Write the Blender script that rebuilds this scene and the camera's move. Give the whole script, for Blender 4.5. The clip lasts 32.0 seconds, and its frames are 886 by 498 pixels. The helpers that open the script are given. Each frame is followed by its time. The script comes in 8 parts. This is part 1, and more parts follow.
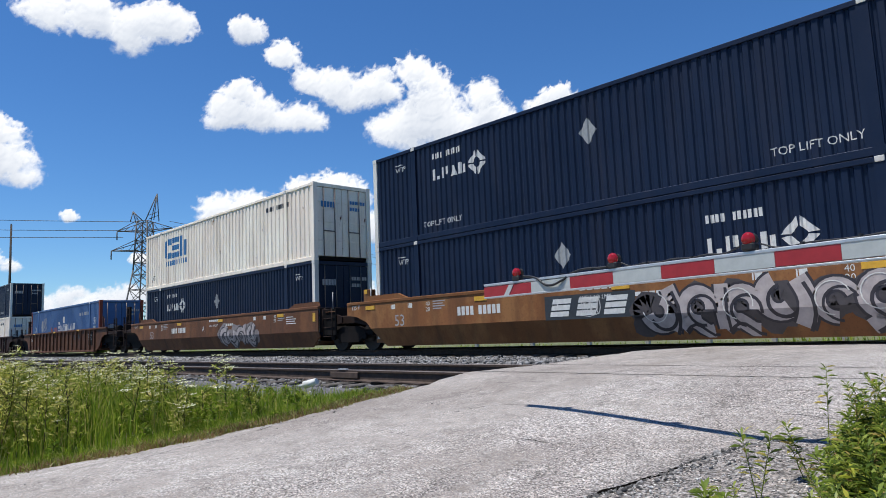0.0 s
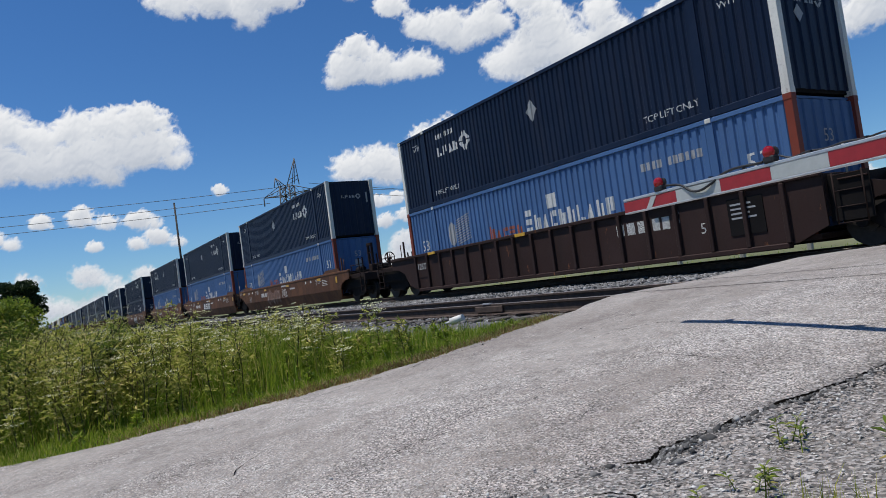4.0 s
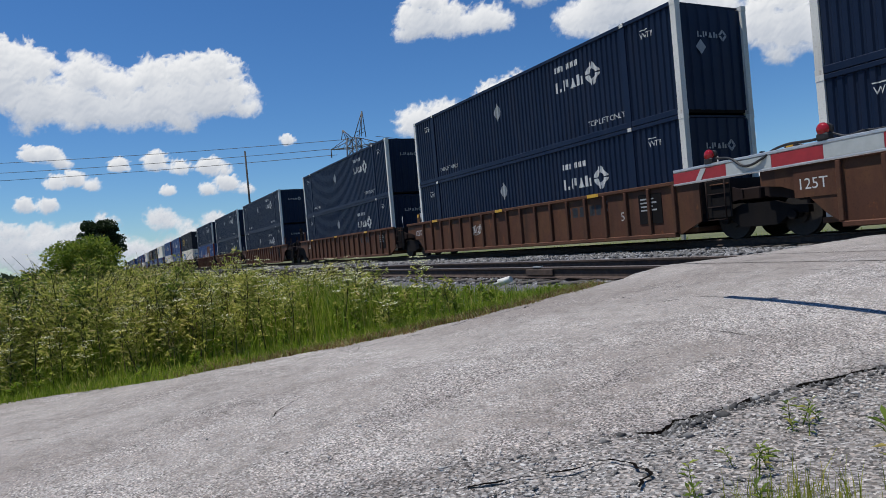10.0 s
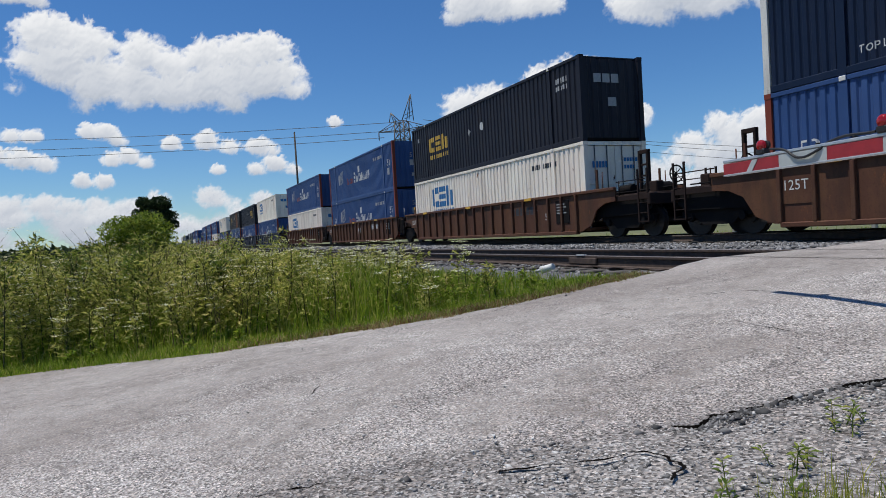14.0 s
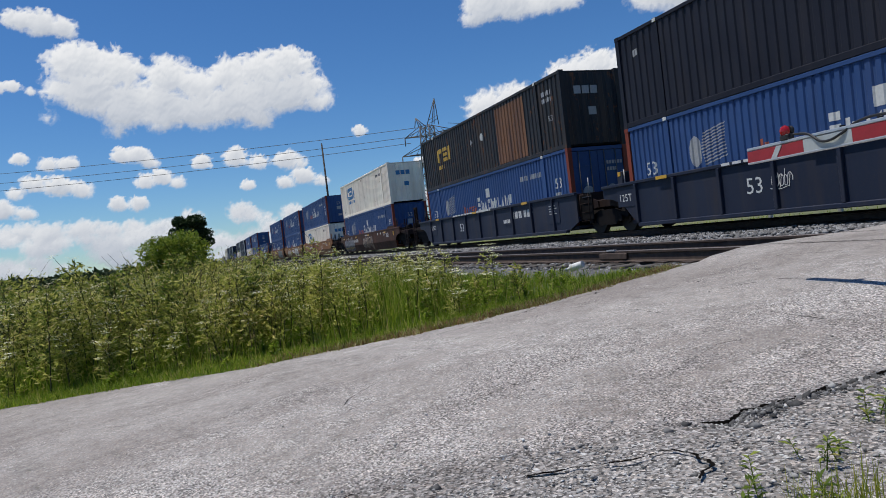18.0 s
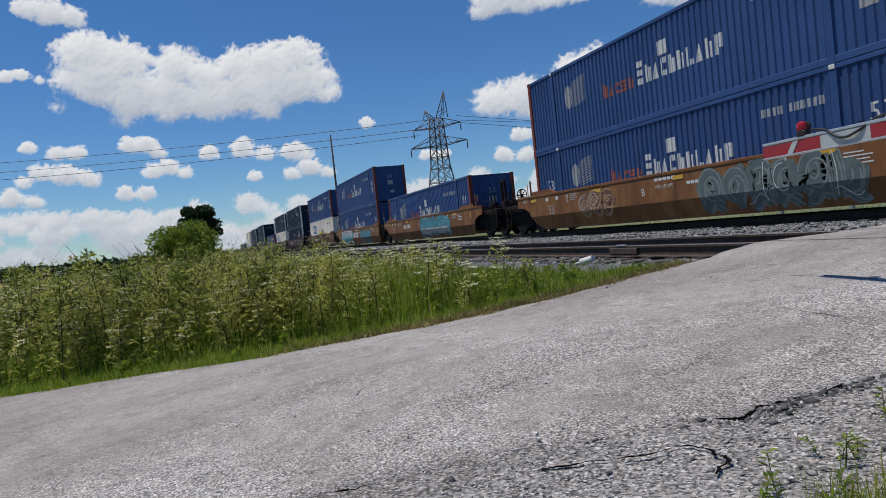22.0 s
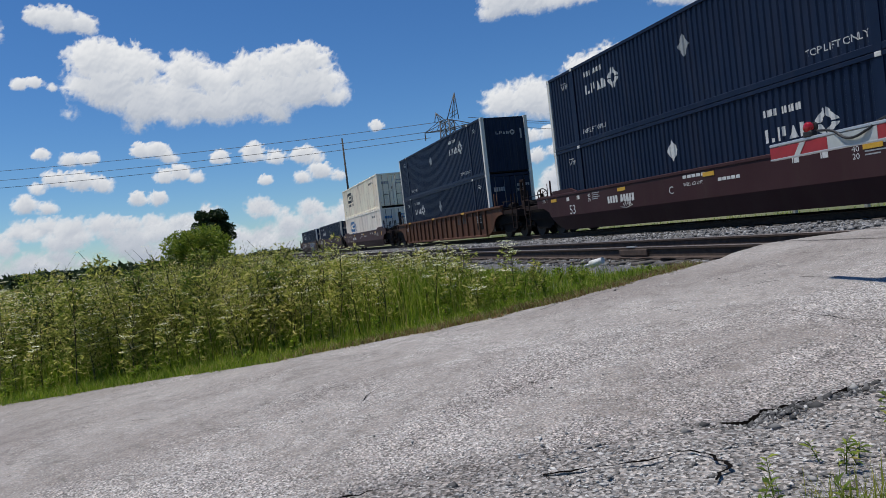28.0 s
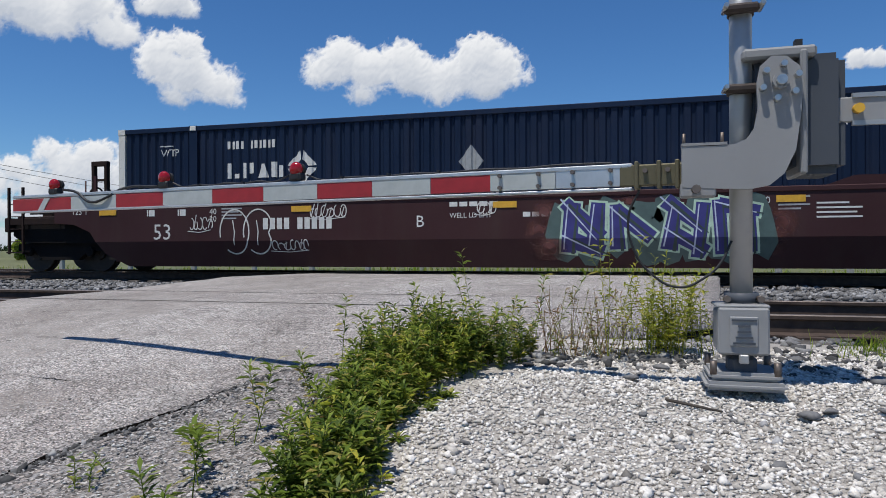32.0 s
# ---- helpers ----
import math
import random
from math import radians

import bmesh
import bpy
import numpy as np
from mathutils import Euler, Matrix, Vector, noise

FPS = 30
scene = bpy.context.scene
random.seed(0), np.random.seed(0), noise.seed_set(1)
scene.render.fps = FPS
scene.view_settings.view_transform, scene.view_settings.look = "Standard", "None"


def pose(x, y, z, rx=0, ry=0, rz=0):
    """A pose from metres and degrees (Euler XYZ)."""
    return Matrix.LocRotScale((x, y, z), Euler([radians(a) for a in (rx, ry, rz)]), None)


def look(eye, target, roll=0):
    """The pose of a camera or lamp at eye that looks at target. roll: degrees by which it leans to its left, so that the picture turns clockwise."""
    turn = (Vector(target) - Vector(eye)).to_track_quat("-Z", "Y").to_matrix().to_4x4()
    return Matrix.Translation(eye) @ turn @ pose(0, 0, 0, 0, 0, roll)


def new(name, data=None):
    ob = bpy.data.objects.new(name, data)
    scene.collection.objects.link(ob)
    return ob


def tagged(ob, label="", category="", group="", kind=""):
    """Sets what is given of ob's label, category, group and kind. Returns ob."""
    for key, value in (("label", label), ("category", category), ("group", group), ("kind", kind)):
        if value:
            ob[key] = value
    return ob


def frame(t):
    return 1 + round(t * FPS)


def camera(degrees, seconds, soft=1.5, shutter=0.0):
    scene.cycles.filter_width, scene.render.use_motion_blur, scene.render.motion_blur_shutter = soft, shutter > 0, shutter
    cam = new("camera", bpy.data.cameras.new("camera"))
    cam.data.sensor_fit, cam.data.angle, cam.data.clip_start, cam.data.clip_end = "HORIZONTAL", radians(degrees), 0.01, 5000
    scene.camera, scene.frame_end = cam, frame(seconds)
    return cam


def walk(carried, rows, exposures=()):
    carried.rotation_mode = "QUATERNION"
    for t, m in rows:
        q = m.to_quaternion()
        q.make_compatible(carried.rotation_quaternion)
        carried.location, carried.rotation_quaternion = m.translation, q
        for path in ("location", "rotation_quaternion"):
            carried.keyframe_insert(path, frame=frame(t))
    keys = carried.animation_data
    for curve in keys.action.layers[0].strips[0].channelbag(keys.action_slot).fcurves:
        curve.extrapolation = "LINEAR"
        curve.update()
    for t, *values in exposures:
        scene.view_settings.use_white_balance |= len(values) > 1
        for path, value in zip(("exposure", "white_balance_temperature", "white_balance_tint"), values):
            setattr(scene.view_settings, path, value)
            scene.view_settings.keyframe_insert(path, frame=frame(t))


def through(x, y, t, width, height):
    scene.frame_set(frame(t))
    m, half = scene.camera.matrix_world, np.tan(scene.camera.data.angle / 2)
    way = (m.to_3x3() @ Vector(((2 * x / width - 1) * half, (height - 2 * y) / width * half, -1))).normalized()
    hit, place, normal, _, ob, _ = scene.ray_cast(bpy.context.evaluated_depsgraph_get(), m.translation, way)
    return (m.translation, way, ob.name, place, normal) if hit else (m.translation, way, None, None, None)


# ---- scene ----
cam = camera(66.08, 32.0, 0.9)
PATH = [
    (0, (-0.053, -0.186, 0.536), (-7.217, 6.688, 1.728), -2.36),
    (0.5, (-0.093, -0.178, 0.537), (-7.979, 5.906, 1.425), -2.47),
    (1, (-0.118, -0.179, 0.521), (-8.593, 5.059, 1.383), -2.68),
    (1.5, (-0.198, -0.120, 0.513), (-8.941, 4.685, 1.204), -3.24),
    (2, (-0.231, -0.131, 0.489), (-9.067, 4.498, 1.201), -2.96),
    (2.5, (-0.295, -0.137, 0.483), (-9.093, 4.585, 1.026), -2.28),
    (4.5, (-0.150, -0.094, 0.458), (-8.639, 5.174, 0.881), -9.80),
    (5, (-0.267, -0.155, 0.432), (-9.483, 3.691, 0.954), -7.05),
    (5.5, (-0.283, -0.185, 0.429), (-9.535, 3.576, 0.935), -8.34),
    (6, (-0.129, -0.150, 0.445), (-9.179, 4.101, 0.606), -10.28),
    (6.5, (-0.008, -0.115, 0.460), (-9.410, 3.280, 0.706), -9.91),
    (7, (-0.020, -0.079, 0.465), (-9.333, 3.551, 0.776), -8.31),
    (7.5, (-0.095, -0.086, 0.461), (-9.341, 3.720, 0.622), -5.34),
    (8, (-0.091, -0.063, 0.471), (-9.649, 2.874, 0.348), -3.45),
    (8.5, (-0.060, -0.037, 0.487), (-9.486, 3.300, 0.518), -2.11),
    (9, (-0.031, -0.019, 0.490), (-9.381, 3.522, 0.704), -3.56),
    (9.5, (-0.016, -0.013, 0.480), (-9.201, 3.941, 0.481), -4.08),
    (10, (-0.003, -0.013, 0.491), (-8.949, 4.455, 0.419), -4.97),
    (10.5, (-0.004, -0.005, 0.492), (-8.721, 4.895, 0.446), -5.21),
    (11, (-0.010, -0.004, 0.488), (-8.690, 4.961, 0.417), -4.91),
    (11.5, (0.002, -0.003, 0.489), (-8.706, 4.908, 0.271), -4.15),
    (12, (0.039, -0.010, 0.488), (-9.076, 4.100, 0.298), -3.44),
    (12.5, (0.042, 0.006, 0.483), (-9.385, 3.321, 0.099), -3.66),
    (13, (0.028, 0.005, 0.494), (-9.273, 3.677, 0.371), -2.77),
    (13.5, (0.023, 0.002, 0.486), (-9.075, 4.150, 0.314), -2.71),
    (14, (0.013, 0.006, 0.489), (-9.207, 3.871, 0.241), -3.34),
    (14.5, (-0.038, -0.008, 0.485), (-9.165, 4.077, 0.556), -2.98),
    (16.5, (0.046, 0.051, 0.518), (-9.005, 4.297, 0.311), -5.86),
    (17, (0.045, 0.033, 0.517), (-9.243, 3.737, 0.390), -4.54),
    (17.5, (0.052, 0.050, 0.514), (-9.371, 3.395, 0.359), -5.17),
    (18, (0.061, 0.057, 0.510), (-9.333, 3.483, 0.340), -6.62),
    (18.5, (0.058, 0.055, 0.513), (-9.278, 3.622, 0.194), -7.19),
    (19, (0.065, 0.049, 0.514), (-9.276, 3.607, 0.236), -7.35),
    (19.5, (0.067, 0.048, 0.520), (-9.240, 3.697, 0.281), -7.36),
    (20, (0.070, 0.052, 0.515), (-9.139, 3.938, 0.199), -6.49),
    (20.5, (0.063, 0.035, 0.514), (-9.150, 3.922, 0.369), -5.57),
    (21, (0.045, 0.017, 0.515), (-9.277, 3.633, 0.389), -5.85),
    (21.5, (0.034, 0.015, 0.510), (-9.353, 3.459, 0.343), -5.61),
    (22, (0.044, 0.023, 0.512), (-9.387, 3.337, 0.250), -5.97),
    (22.5, (0.042, 0.028, 0.516), (-9.411, 3.259, 0.064), -5.37),
    (23, (0.050, 0.039, 0.518), (-9.384, 3.331, 0.110), -5.47),
    (23.5, (0.055, 0.050, 0.519), (-9.386, 3.329, 0.178), -5.58),
    (24, (0.054, 0.049, 0.518), (-9.406, 3.275, 0.195), -5.98),
    (24.5, (0.056, 0.056, 0.517), (-9.394, 3.302, 0.103), -6.88),
    (25, (0.059, 0.055, 0.520), (-9.404, 3.249, 0.011), -7.25),
    (25.5, (0.070, 0.060, 0.518), (-9.423, 3.178, 0.100), -7.40),
    (27.5, (0.071, 0.064, 0.527), (-9.397, 3.271, 0.250), -6.08),
    (28, (0.077, 0.064, 0.528), (-9.413, 3.208, 0.312), -6.51),
    (28.5, (0.082, 0.067, 0.530), (-9.421, 3.175, 0.322), -5.64),
    (29, (0.070, 0.055, 0.527), (-9.431, 3.160, 0.252), -4.71),
    (29.5, (0.072, 0.053, 0.531), (-9.362, 3.361, 0.295), -4.18),
    (30, (0.082, 0.074, 0.534), (-9.050, 4.145, 0.315), -4.09),
    (30.5, (0.092, 0.113, 0.531), (-8.390, 5.405, 0.290), -3.48),
    (31, (0.113, 0.162, 0.529), (-7.264, 6.908, 0.259), -2.71),
    (31.5, (0.151, 0.215, 0.527), (-5.432, 8.506, 0.221), -0.86),
    (32, (0.197, 0.258, 0.536), (-2.454, 9.900, 0.515), -0.25),
]
EXPOSURES = [(0.0, 0.4), (1.0, -0.15), (2.0, -0.13), (5.0, 0.06), (6.0, 0.0), (8.0, -0.03), (9.0, -0.06), (11.0, 0.09), (13.0, 0.02), (14.0, 0.03), (17.0, -0.07), (18.0, -0.01), (19.0, -0.08), (20.0, -0.12), (21.0, -0.06), (23.0, -0.17), (24.0, -0.06), (25.0, -0.18), (28.0, -0.06), (29.0, -0.09), (30.0, -0.28), (31.0, -0.15), (32.0, 0.05)]
walk(cam, [(t, look(eye, target, roll)) for t, eye, target, roll in PATH], EXPOSURES)

# sun and sky: high early-summer sun, coming from -y and a little from -x
SUN_WAY = Vector((-0.15, -0.30, 1.0)).normalized()
world = bpy.data.worlds.new("sky")
scene.world = world
world.use_nodes = True
wn = world.node_tree
sky = wn.nodes.new("ShaderNodeTexSky")
sky.sky_type, sky.sun_disc = "NISHITA", False
sky.sun_elevation = math.asin(SUN_WAY.z)
sky.sun_rotation = math.atan2(SUN_WAY.x, SUN_WAY.y)
sky.altitude, sky.air_density, sky.dust_density, sky.ozone_density = 200, 1.0, 0.0, 4.0
deep = wn.nodes.new("ShaderNodeHueSaturation")
deep.inputs["Saturation"].default_value = 1.16
wn.links.new(sky.outputs[0], deep.inputs["Color"])
tint = wn.nodes.new("ShaderNodeMix")
tint.data_type, tint.blend_type = "RGBA", "MULTIPLY"
tint.inputs[0].default_value = 1.0
tint.inputs[7].default_value = (0.76, 0.985, 1.21, 1)
wn.links.new(deep.outputs[0], tint.inputs[6])
wn.links.new(tint.outputs[2], wn.nodes["Background"].inputs[0])
wn.nodes["Background"].inputs[1].default_value = 0.080
sun = new("sun", bpy.data.lights.new("sun", "SUN"))
sun.data.energy, sun.data.angle, sun.data.color = 4.2, radians(0.53), (1.0, 0.97, 0.93)
sun.matrix_world = look(SUN_WAY * 100, (0, 0, 0))

# ---- materials ----
def mat(name):
    m = bpy.data.materials.new(name)
    m.use_nodes = True
    return m, m.node_tree.nodes, m.node_tree.links, m.node_tree.nodes["Principled BSDF"]


def ramp(nodes, links, fac, stops):
    r = nodes.new("ShaderNodeValToRGB")
    el = r.color_ramp.elements
    while len(el) < len(stops):
        el.new(0.5)
    for e, (p, c) in zip(el, stops):
        e.position, e.color = p, (*c, 1) if len(c) == 3 else c
    links.new(fac, r.inputs[0])
    return r.outputs[0]


def noise_of(nodes, links, scale, detail=4, stretch=(1, 1, 1), rough=0.55, coord="Object"):
    tc = nodes.new("ShaderNodeTexCoord")
    mp = nodes.new("ShaderNodeMapping")
    mp.inputs["Scale"].default_value = stretch
    n = nodes.new("ShaderNodeTexNoise")
    n.inputs["Scale"].default_value, n.inputs["Detail"].default_value, n.inputs["Roughness"].default_value = scale, detail, rough
    links.new(tc.outputs[coord], mp.inputs[0])
    links.new(mp.outputs[0], n.inputs["Vector"])
    return n.outputs["Fac"]


def mixc(nodes, links, fac, a, b, blend="MIX"):
    m = nodes.new("ShaderNodeMix")
    m.data_type, m.blend_type = "RGBA", blend
    for sock, v in ((m.inputs[0], fac), (m.inputs[6], a), (m.inputs[7], b)):
        if hasattr(v, "links"):
            links.new(v, sock)
        elif isinstance(v, tuple):
            sock.default_value = (*v, 1)
        else:
            sock.default_value = v
    return m.outputs[2]


def bump(nodes, links, height, strength, dist, bsdf):
    b = nodes.new("ShaderNodeBump")
    b.inputs["Strength"].default_value, b.inputs["Distance"].default_value = strength, dist
    links.new(height, b.inputs["Height"])
    links.new(b.outputs[0], bsdf.inputs["Normal"])


def vary(nodes, links, col, amount):
    """Each object of the same paint a little lighter or darker than the next."""
    oi = nodes.new("ShaderNodeObjectInfo")
    hsv = nodes.new("ShaderNodeHueSaturation")
    mr = nodes.new("ShaderNodeMapRange")
    mr.inputs[3].default_value, mr.inputs[4].default_value = 1 - amount, 1 + amount
    links.new(oi.outputs["Random"], mr.inputs[0])
    links.new(mr.outputs[0], hsv.inputs["Value"])
    links.new(col, hsv.inputs["Color"])
    return hsv.outputs[0]


def paint(name, base, dirt=(0.10, 0.075, 0.055), dirt_amt=0.35, rust=0.0, rough=0.5, metal=0.0, variation=0.08, gloss=0.14, fade=None):
    m, n, l, b = mat(name)
    streak = noise_of(n, l, 2.2, 6, (1, 1, 0.12))
    blotch = noise_of(n, l, 0.55, 5)
    fine = noise_of(n, l, 26, 4)
    c = mixc(n, l, ramp(n, l, blotch, [(0.3, (0, 0, 0)), (0.75, (1, 1, 1))]), base, tuple(min(1, v * 1.22 + 0.006) for v in base))
    if fade:
        worn = noise_of(n, l, 1.1, 7, (1, 1, 0.6), 0.68)
        c = mixc(n, l, ramp(n, l, worn, [(0.46, (0, 0, 0)), (0.60, (0.75,) * 3)]), c, fade)
    f = ramp(n, l, streak, [(0.48, (0, 0, 0)), (0.78, (dirt_amt,) * 3)])
    c = mixc(n, l, f, c, dirt)
    f2 = ramp(n, l, fine, [(0.55, (0, 0, 0)), (0.75, (dirt_amt * 0.6,) * 3)])
    c = mixc(n, l, f2, c, dirt)
    if rust:
        r1 = noise_of(n, l, 3.2, 8, (1, 1, 0.45), 0.7)
        f3 = ramp(n, l, r1, [(0.64 - 0.12 * rust, (0, 0, 0)), (0.70 - 0.10 * rust, (1, 1, 1))])
        rc = ramp(n, l, fine, [(0.3, (0.09, 0.032, 0.015)), (0.7, (0.24, 0.10, 0.045))])
        c = mixc(n, l, f3, c, rc)
    c = vary(n, l, c, variation)
    l.new(c, b.inputs["Base Color"])
    b.inputs["Roughness"].default_value, b.inputs["Metallic"].default_value = rough, metal
    b.inputs["Specular IOR Level"].default_value = gloss
    rr = ramp(n, l, fine, [(0.2, (rough * 0.8,) * 3), (0.8, (min(1, rough * 1.25),) * 3)])
    l.new(rr, b.inputs["Roughness"])
    bump(n, l, noise_of(n, l, 9, 3), 0.25, 0.004, b)
    return m


def plain(name, c, rough=0.6, metal=0.0, noise=0.12, scale=12):
    m, n, l, b = mat(name)
    f = noise_of(n, l, scale, 5)
    l.new(ramp(n, l, f, [(0.3, tuple(v * (1 - noise) for v in c)), (0.7, tuple(min(1, v * (1 + noise)) for v in c))]), b.inputs["Base Color"])
    b.inputs["Roughness"].default_value, b.inputs["Metallic"].default_value = rough, metal
    return m


NAVY = paint("navy_paint", (0.0060, 0.0146, 0.0375), dirt_amt=0.10, rough=0.45)
BLUE = paint("worn_blue_paint", (0.032, 0.072, 0.185), dirt_amt=0.14, rough=0.5)
PALEBLUE = paint("sun_faded_blue_paint", (0.060, 0.125, 0.260), dirt_amt=0.16, rough=0.5)
WHITE = paint("dirty_white_paint", (0.89, 0.765, 0.64), dirt=(0.30, 0.21, 0.14), dirt_amt=0.42, rust=0.14, rough=0.55)
WHITE2 = paint("rust_streaked_white_paint", (0.92, 0.77, 0.60), dirt=(0.30, 0.20, 0.12), dirt_amt=0.4, rust=0.34, rough=0.55)
BLACK = paint("faded_charcoal_paint", (0.016, 0.017, 0.025), dirt=(0.07, 0.055, 0.045), dirt_amt=0.18, rough=0.5)
BLACK2 = paint("rusty_charcoal_paint", (0.024, 0.026, 0.030), dirt=(0.16, 0.09, 0.05), dirt_amt=0.4, rust=0.5, rough=0.5)
POSTW = paint("scuffed_white_post_paint", (0.66, 0.64, 0.58), dirt=(0.16, 0.11, 0.08), dirt_amt=0.5, rust=0.25)
POSTR = paint("red_oxide_post_paint", (0.205, 0.045, 0.027), dirt_amt=0.4)
TAN = paint("rail_yellow_brown_paint", (0.185, 0.076, 0.029), dirt=(0.06, 0.036, 0.024), dirt_amt=0.7, rough=0.55, variation=0.14, fade=(0.29, 0.14, 0.055))
BROWN = paint("weathered_brown_paint", (0.105, 0.047, 0.025), dirt=(0.045, 0.030, 0.024), dirt_amt=0.7, rust=0.15, rough=0.6, variation=0.15, fade=(0.19, 0.086, 0.040))
UMBER = paint("dull_umber_paint", (0.055, 0.026, 0.018), dirt=(0.03, 0.022, 0.018), dirt_amt=0.7, rust=0.12, rough=0.62, variation=0.15, fade=(0.10, 0.046, 0.028))
RUSTB = paint("rusty_rib_paint", (0.092, 0.040, 0.024), dirt=(0.04, 0.028, 0.02), dirt_amt=0.7, rust=0.3, rough=0.65, variation=0.12, fade=(0.14, 0.066, 0.034))
DARKBROWN = paint("soot_dark_brown_paint", (0.034, 0.018, 0.015), dirt=(0.022, 0.017, 0.015), dirt_amt=0.5, rust=0.1, rough=0.65, variation=0.15)
# car-end paint, its base darkened to hold the shade between cars
ENDBLACK = paint("shade_dark_car_end_paint", (0.020, 0.012, 0.010), dirt=(0.05, 0.028, 0.018), dirt_amt=0.45, rough=0.75, gloss=0.12)
MAROON = paint("maroon_paint", (0.044, 0.018, 0.019), dirt=(0.07, 0.05, 0.04), dirt_amt=0.3, rough=0.5)
CARNAVY = paint("dark_navy_car_paint", (0.020, 0.026, 0.045), dirt=(0.08, 0.06, 0.045), dirt_amt=0.4, rough=0.5)
# oily steel, with the shade of the underframe put into its near-black base
GRIMESHADE = paint("shade_dark_oily_steel", (0.007, 0.006, 0.006), dirt=(0.026, 0.018, 0.013), dirt_amt=0.35, rough=0.8, gloss=0.1)
STEEL = plain("worn_wheel_steel", (0.16, 0.13, 0.11), 0.5, 0.6)
INKW = plain("white_lettering", (0.62, 0.61, 0.57), 0.6)
INKG = plain("pale_grey_lettering", (0.34, 0.34, 0.34), 0.6)
INKB = plain("blue_lettering", (0.035, 0.17, 0.36), 0.6)
INKD = plain("dark_lettering", (0.03, 0.035, 0.04), 0.6)
INKY = plain("yellow_lettering", (0.55, 0.34, 0.05), 0.6)
INKR = plain("faded_red_lettering", (0.36, 0.09, 0.05), 0.6)
REFL = plain("amber_reflector", (0.62, 0.34, 0.03), 0.4)
PANELG = plain("grey_placard", (0.30, 0.31, 0.31), 0.6)

# ---- ground materials ----
def ground_mat(name, stops, scale, fine_scale, fine_amt=0.35, bumpd=0.02, rough=0.95):
    m, n, l, b = mat(name)
    big = noise_of(n, l, scale, 5)
    fine = noise_of(n, l, fine_scale, 6, rough=0.7)
    c = ramp(n, l, big, stops)
    dark = ramp(n, l, fine, [(0.3, (1 - fine_amt,) * 3), (0.7, (1 + fine_amt * 0.4,) * 3)])
    c = mixc(n, l, 1.0, c, dark, "MULTIPLY")
    l.new(c, b.inputs["Base Color"])
    b.inputs["Roughness"].default_value = rough
    bump(n, l, fine, 0.6, bumpd, b)
    return m


def stone_mat(name, stops, rough=0.9):
    """Loose stones: each island of its own shade."""
    m, n, l, b = mat(name)
    geo = n.new("ShaderNodeNewGeometry")
    c = ramp(n, l, geo.outputs["Random Per Island"], stops)
    fine = noise_of(n, l, 60, 4)
    c = mixc(n, l, 1.0, c, ramp(n, l, fine, [(0.3, (0.75,) * 3), (0.7, (1.1,) * 3)]), "MULTIPLY")
    l.new(c, b.inputs["Base Color"])
    b.inputs["Roughness"].default_value = rough
    return m


def leaf_mat(name, stops, rough=0.55, through=0.25):
    m, n, l, b = mat(name)
    geo = n.new("ShaderNodeNewGeometry")
    c = ramp(n, l, geo.outputs["Random Per Island"], stops)
    big = noise_of(n, l, 0.8, 3)
    c = mixc(n, l, 1.0, c, ramp(n, l, big, [(0.3, (0.75, 0.8, 0.7)), (0.7, (1.15, 1.1, 1.0))]), "MULTIPLY")
    l.new(c, b.inputs["Base Color"])
    b.inputs["Roughness"].default_value = rough
    b.inputs["Specular IOR Level"].default_value = 0.22
    tr = n.new("ShaderNodeBsdfTranslucent")
    l.new(c, tr.inputs["Color"])
    mx = n.new("ShaderNodeMixShader")
    mx.inputs[0].default_value = through
    l.new(b.outputs[0], mx.inputs[1])
    l.new(tr.outputs[0], mx.inputs[2])
    l.new(mx.outputs[0], n["Material Output"].inputs["Surface"])
    return m


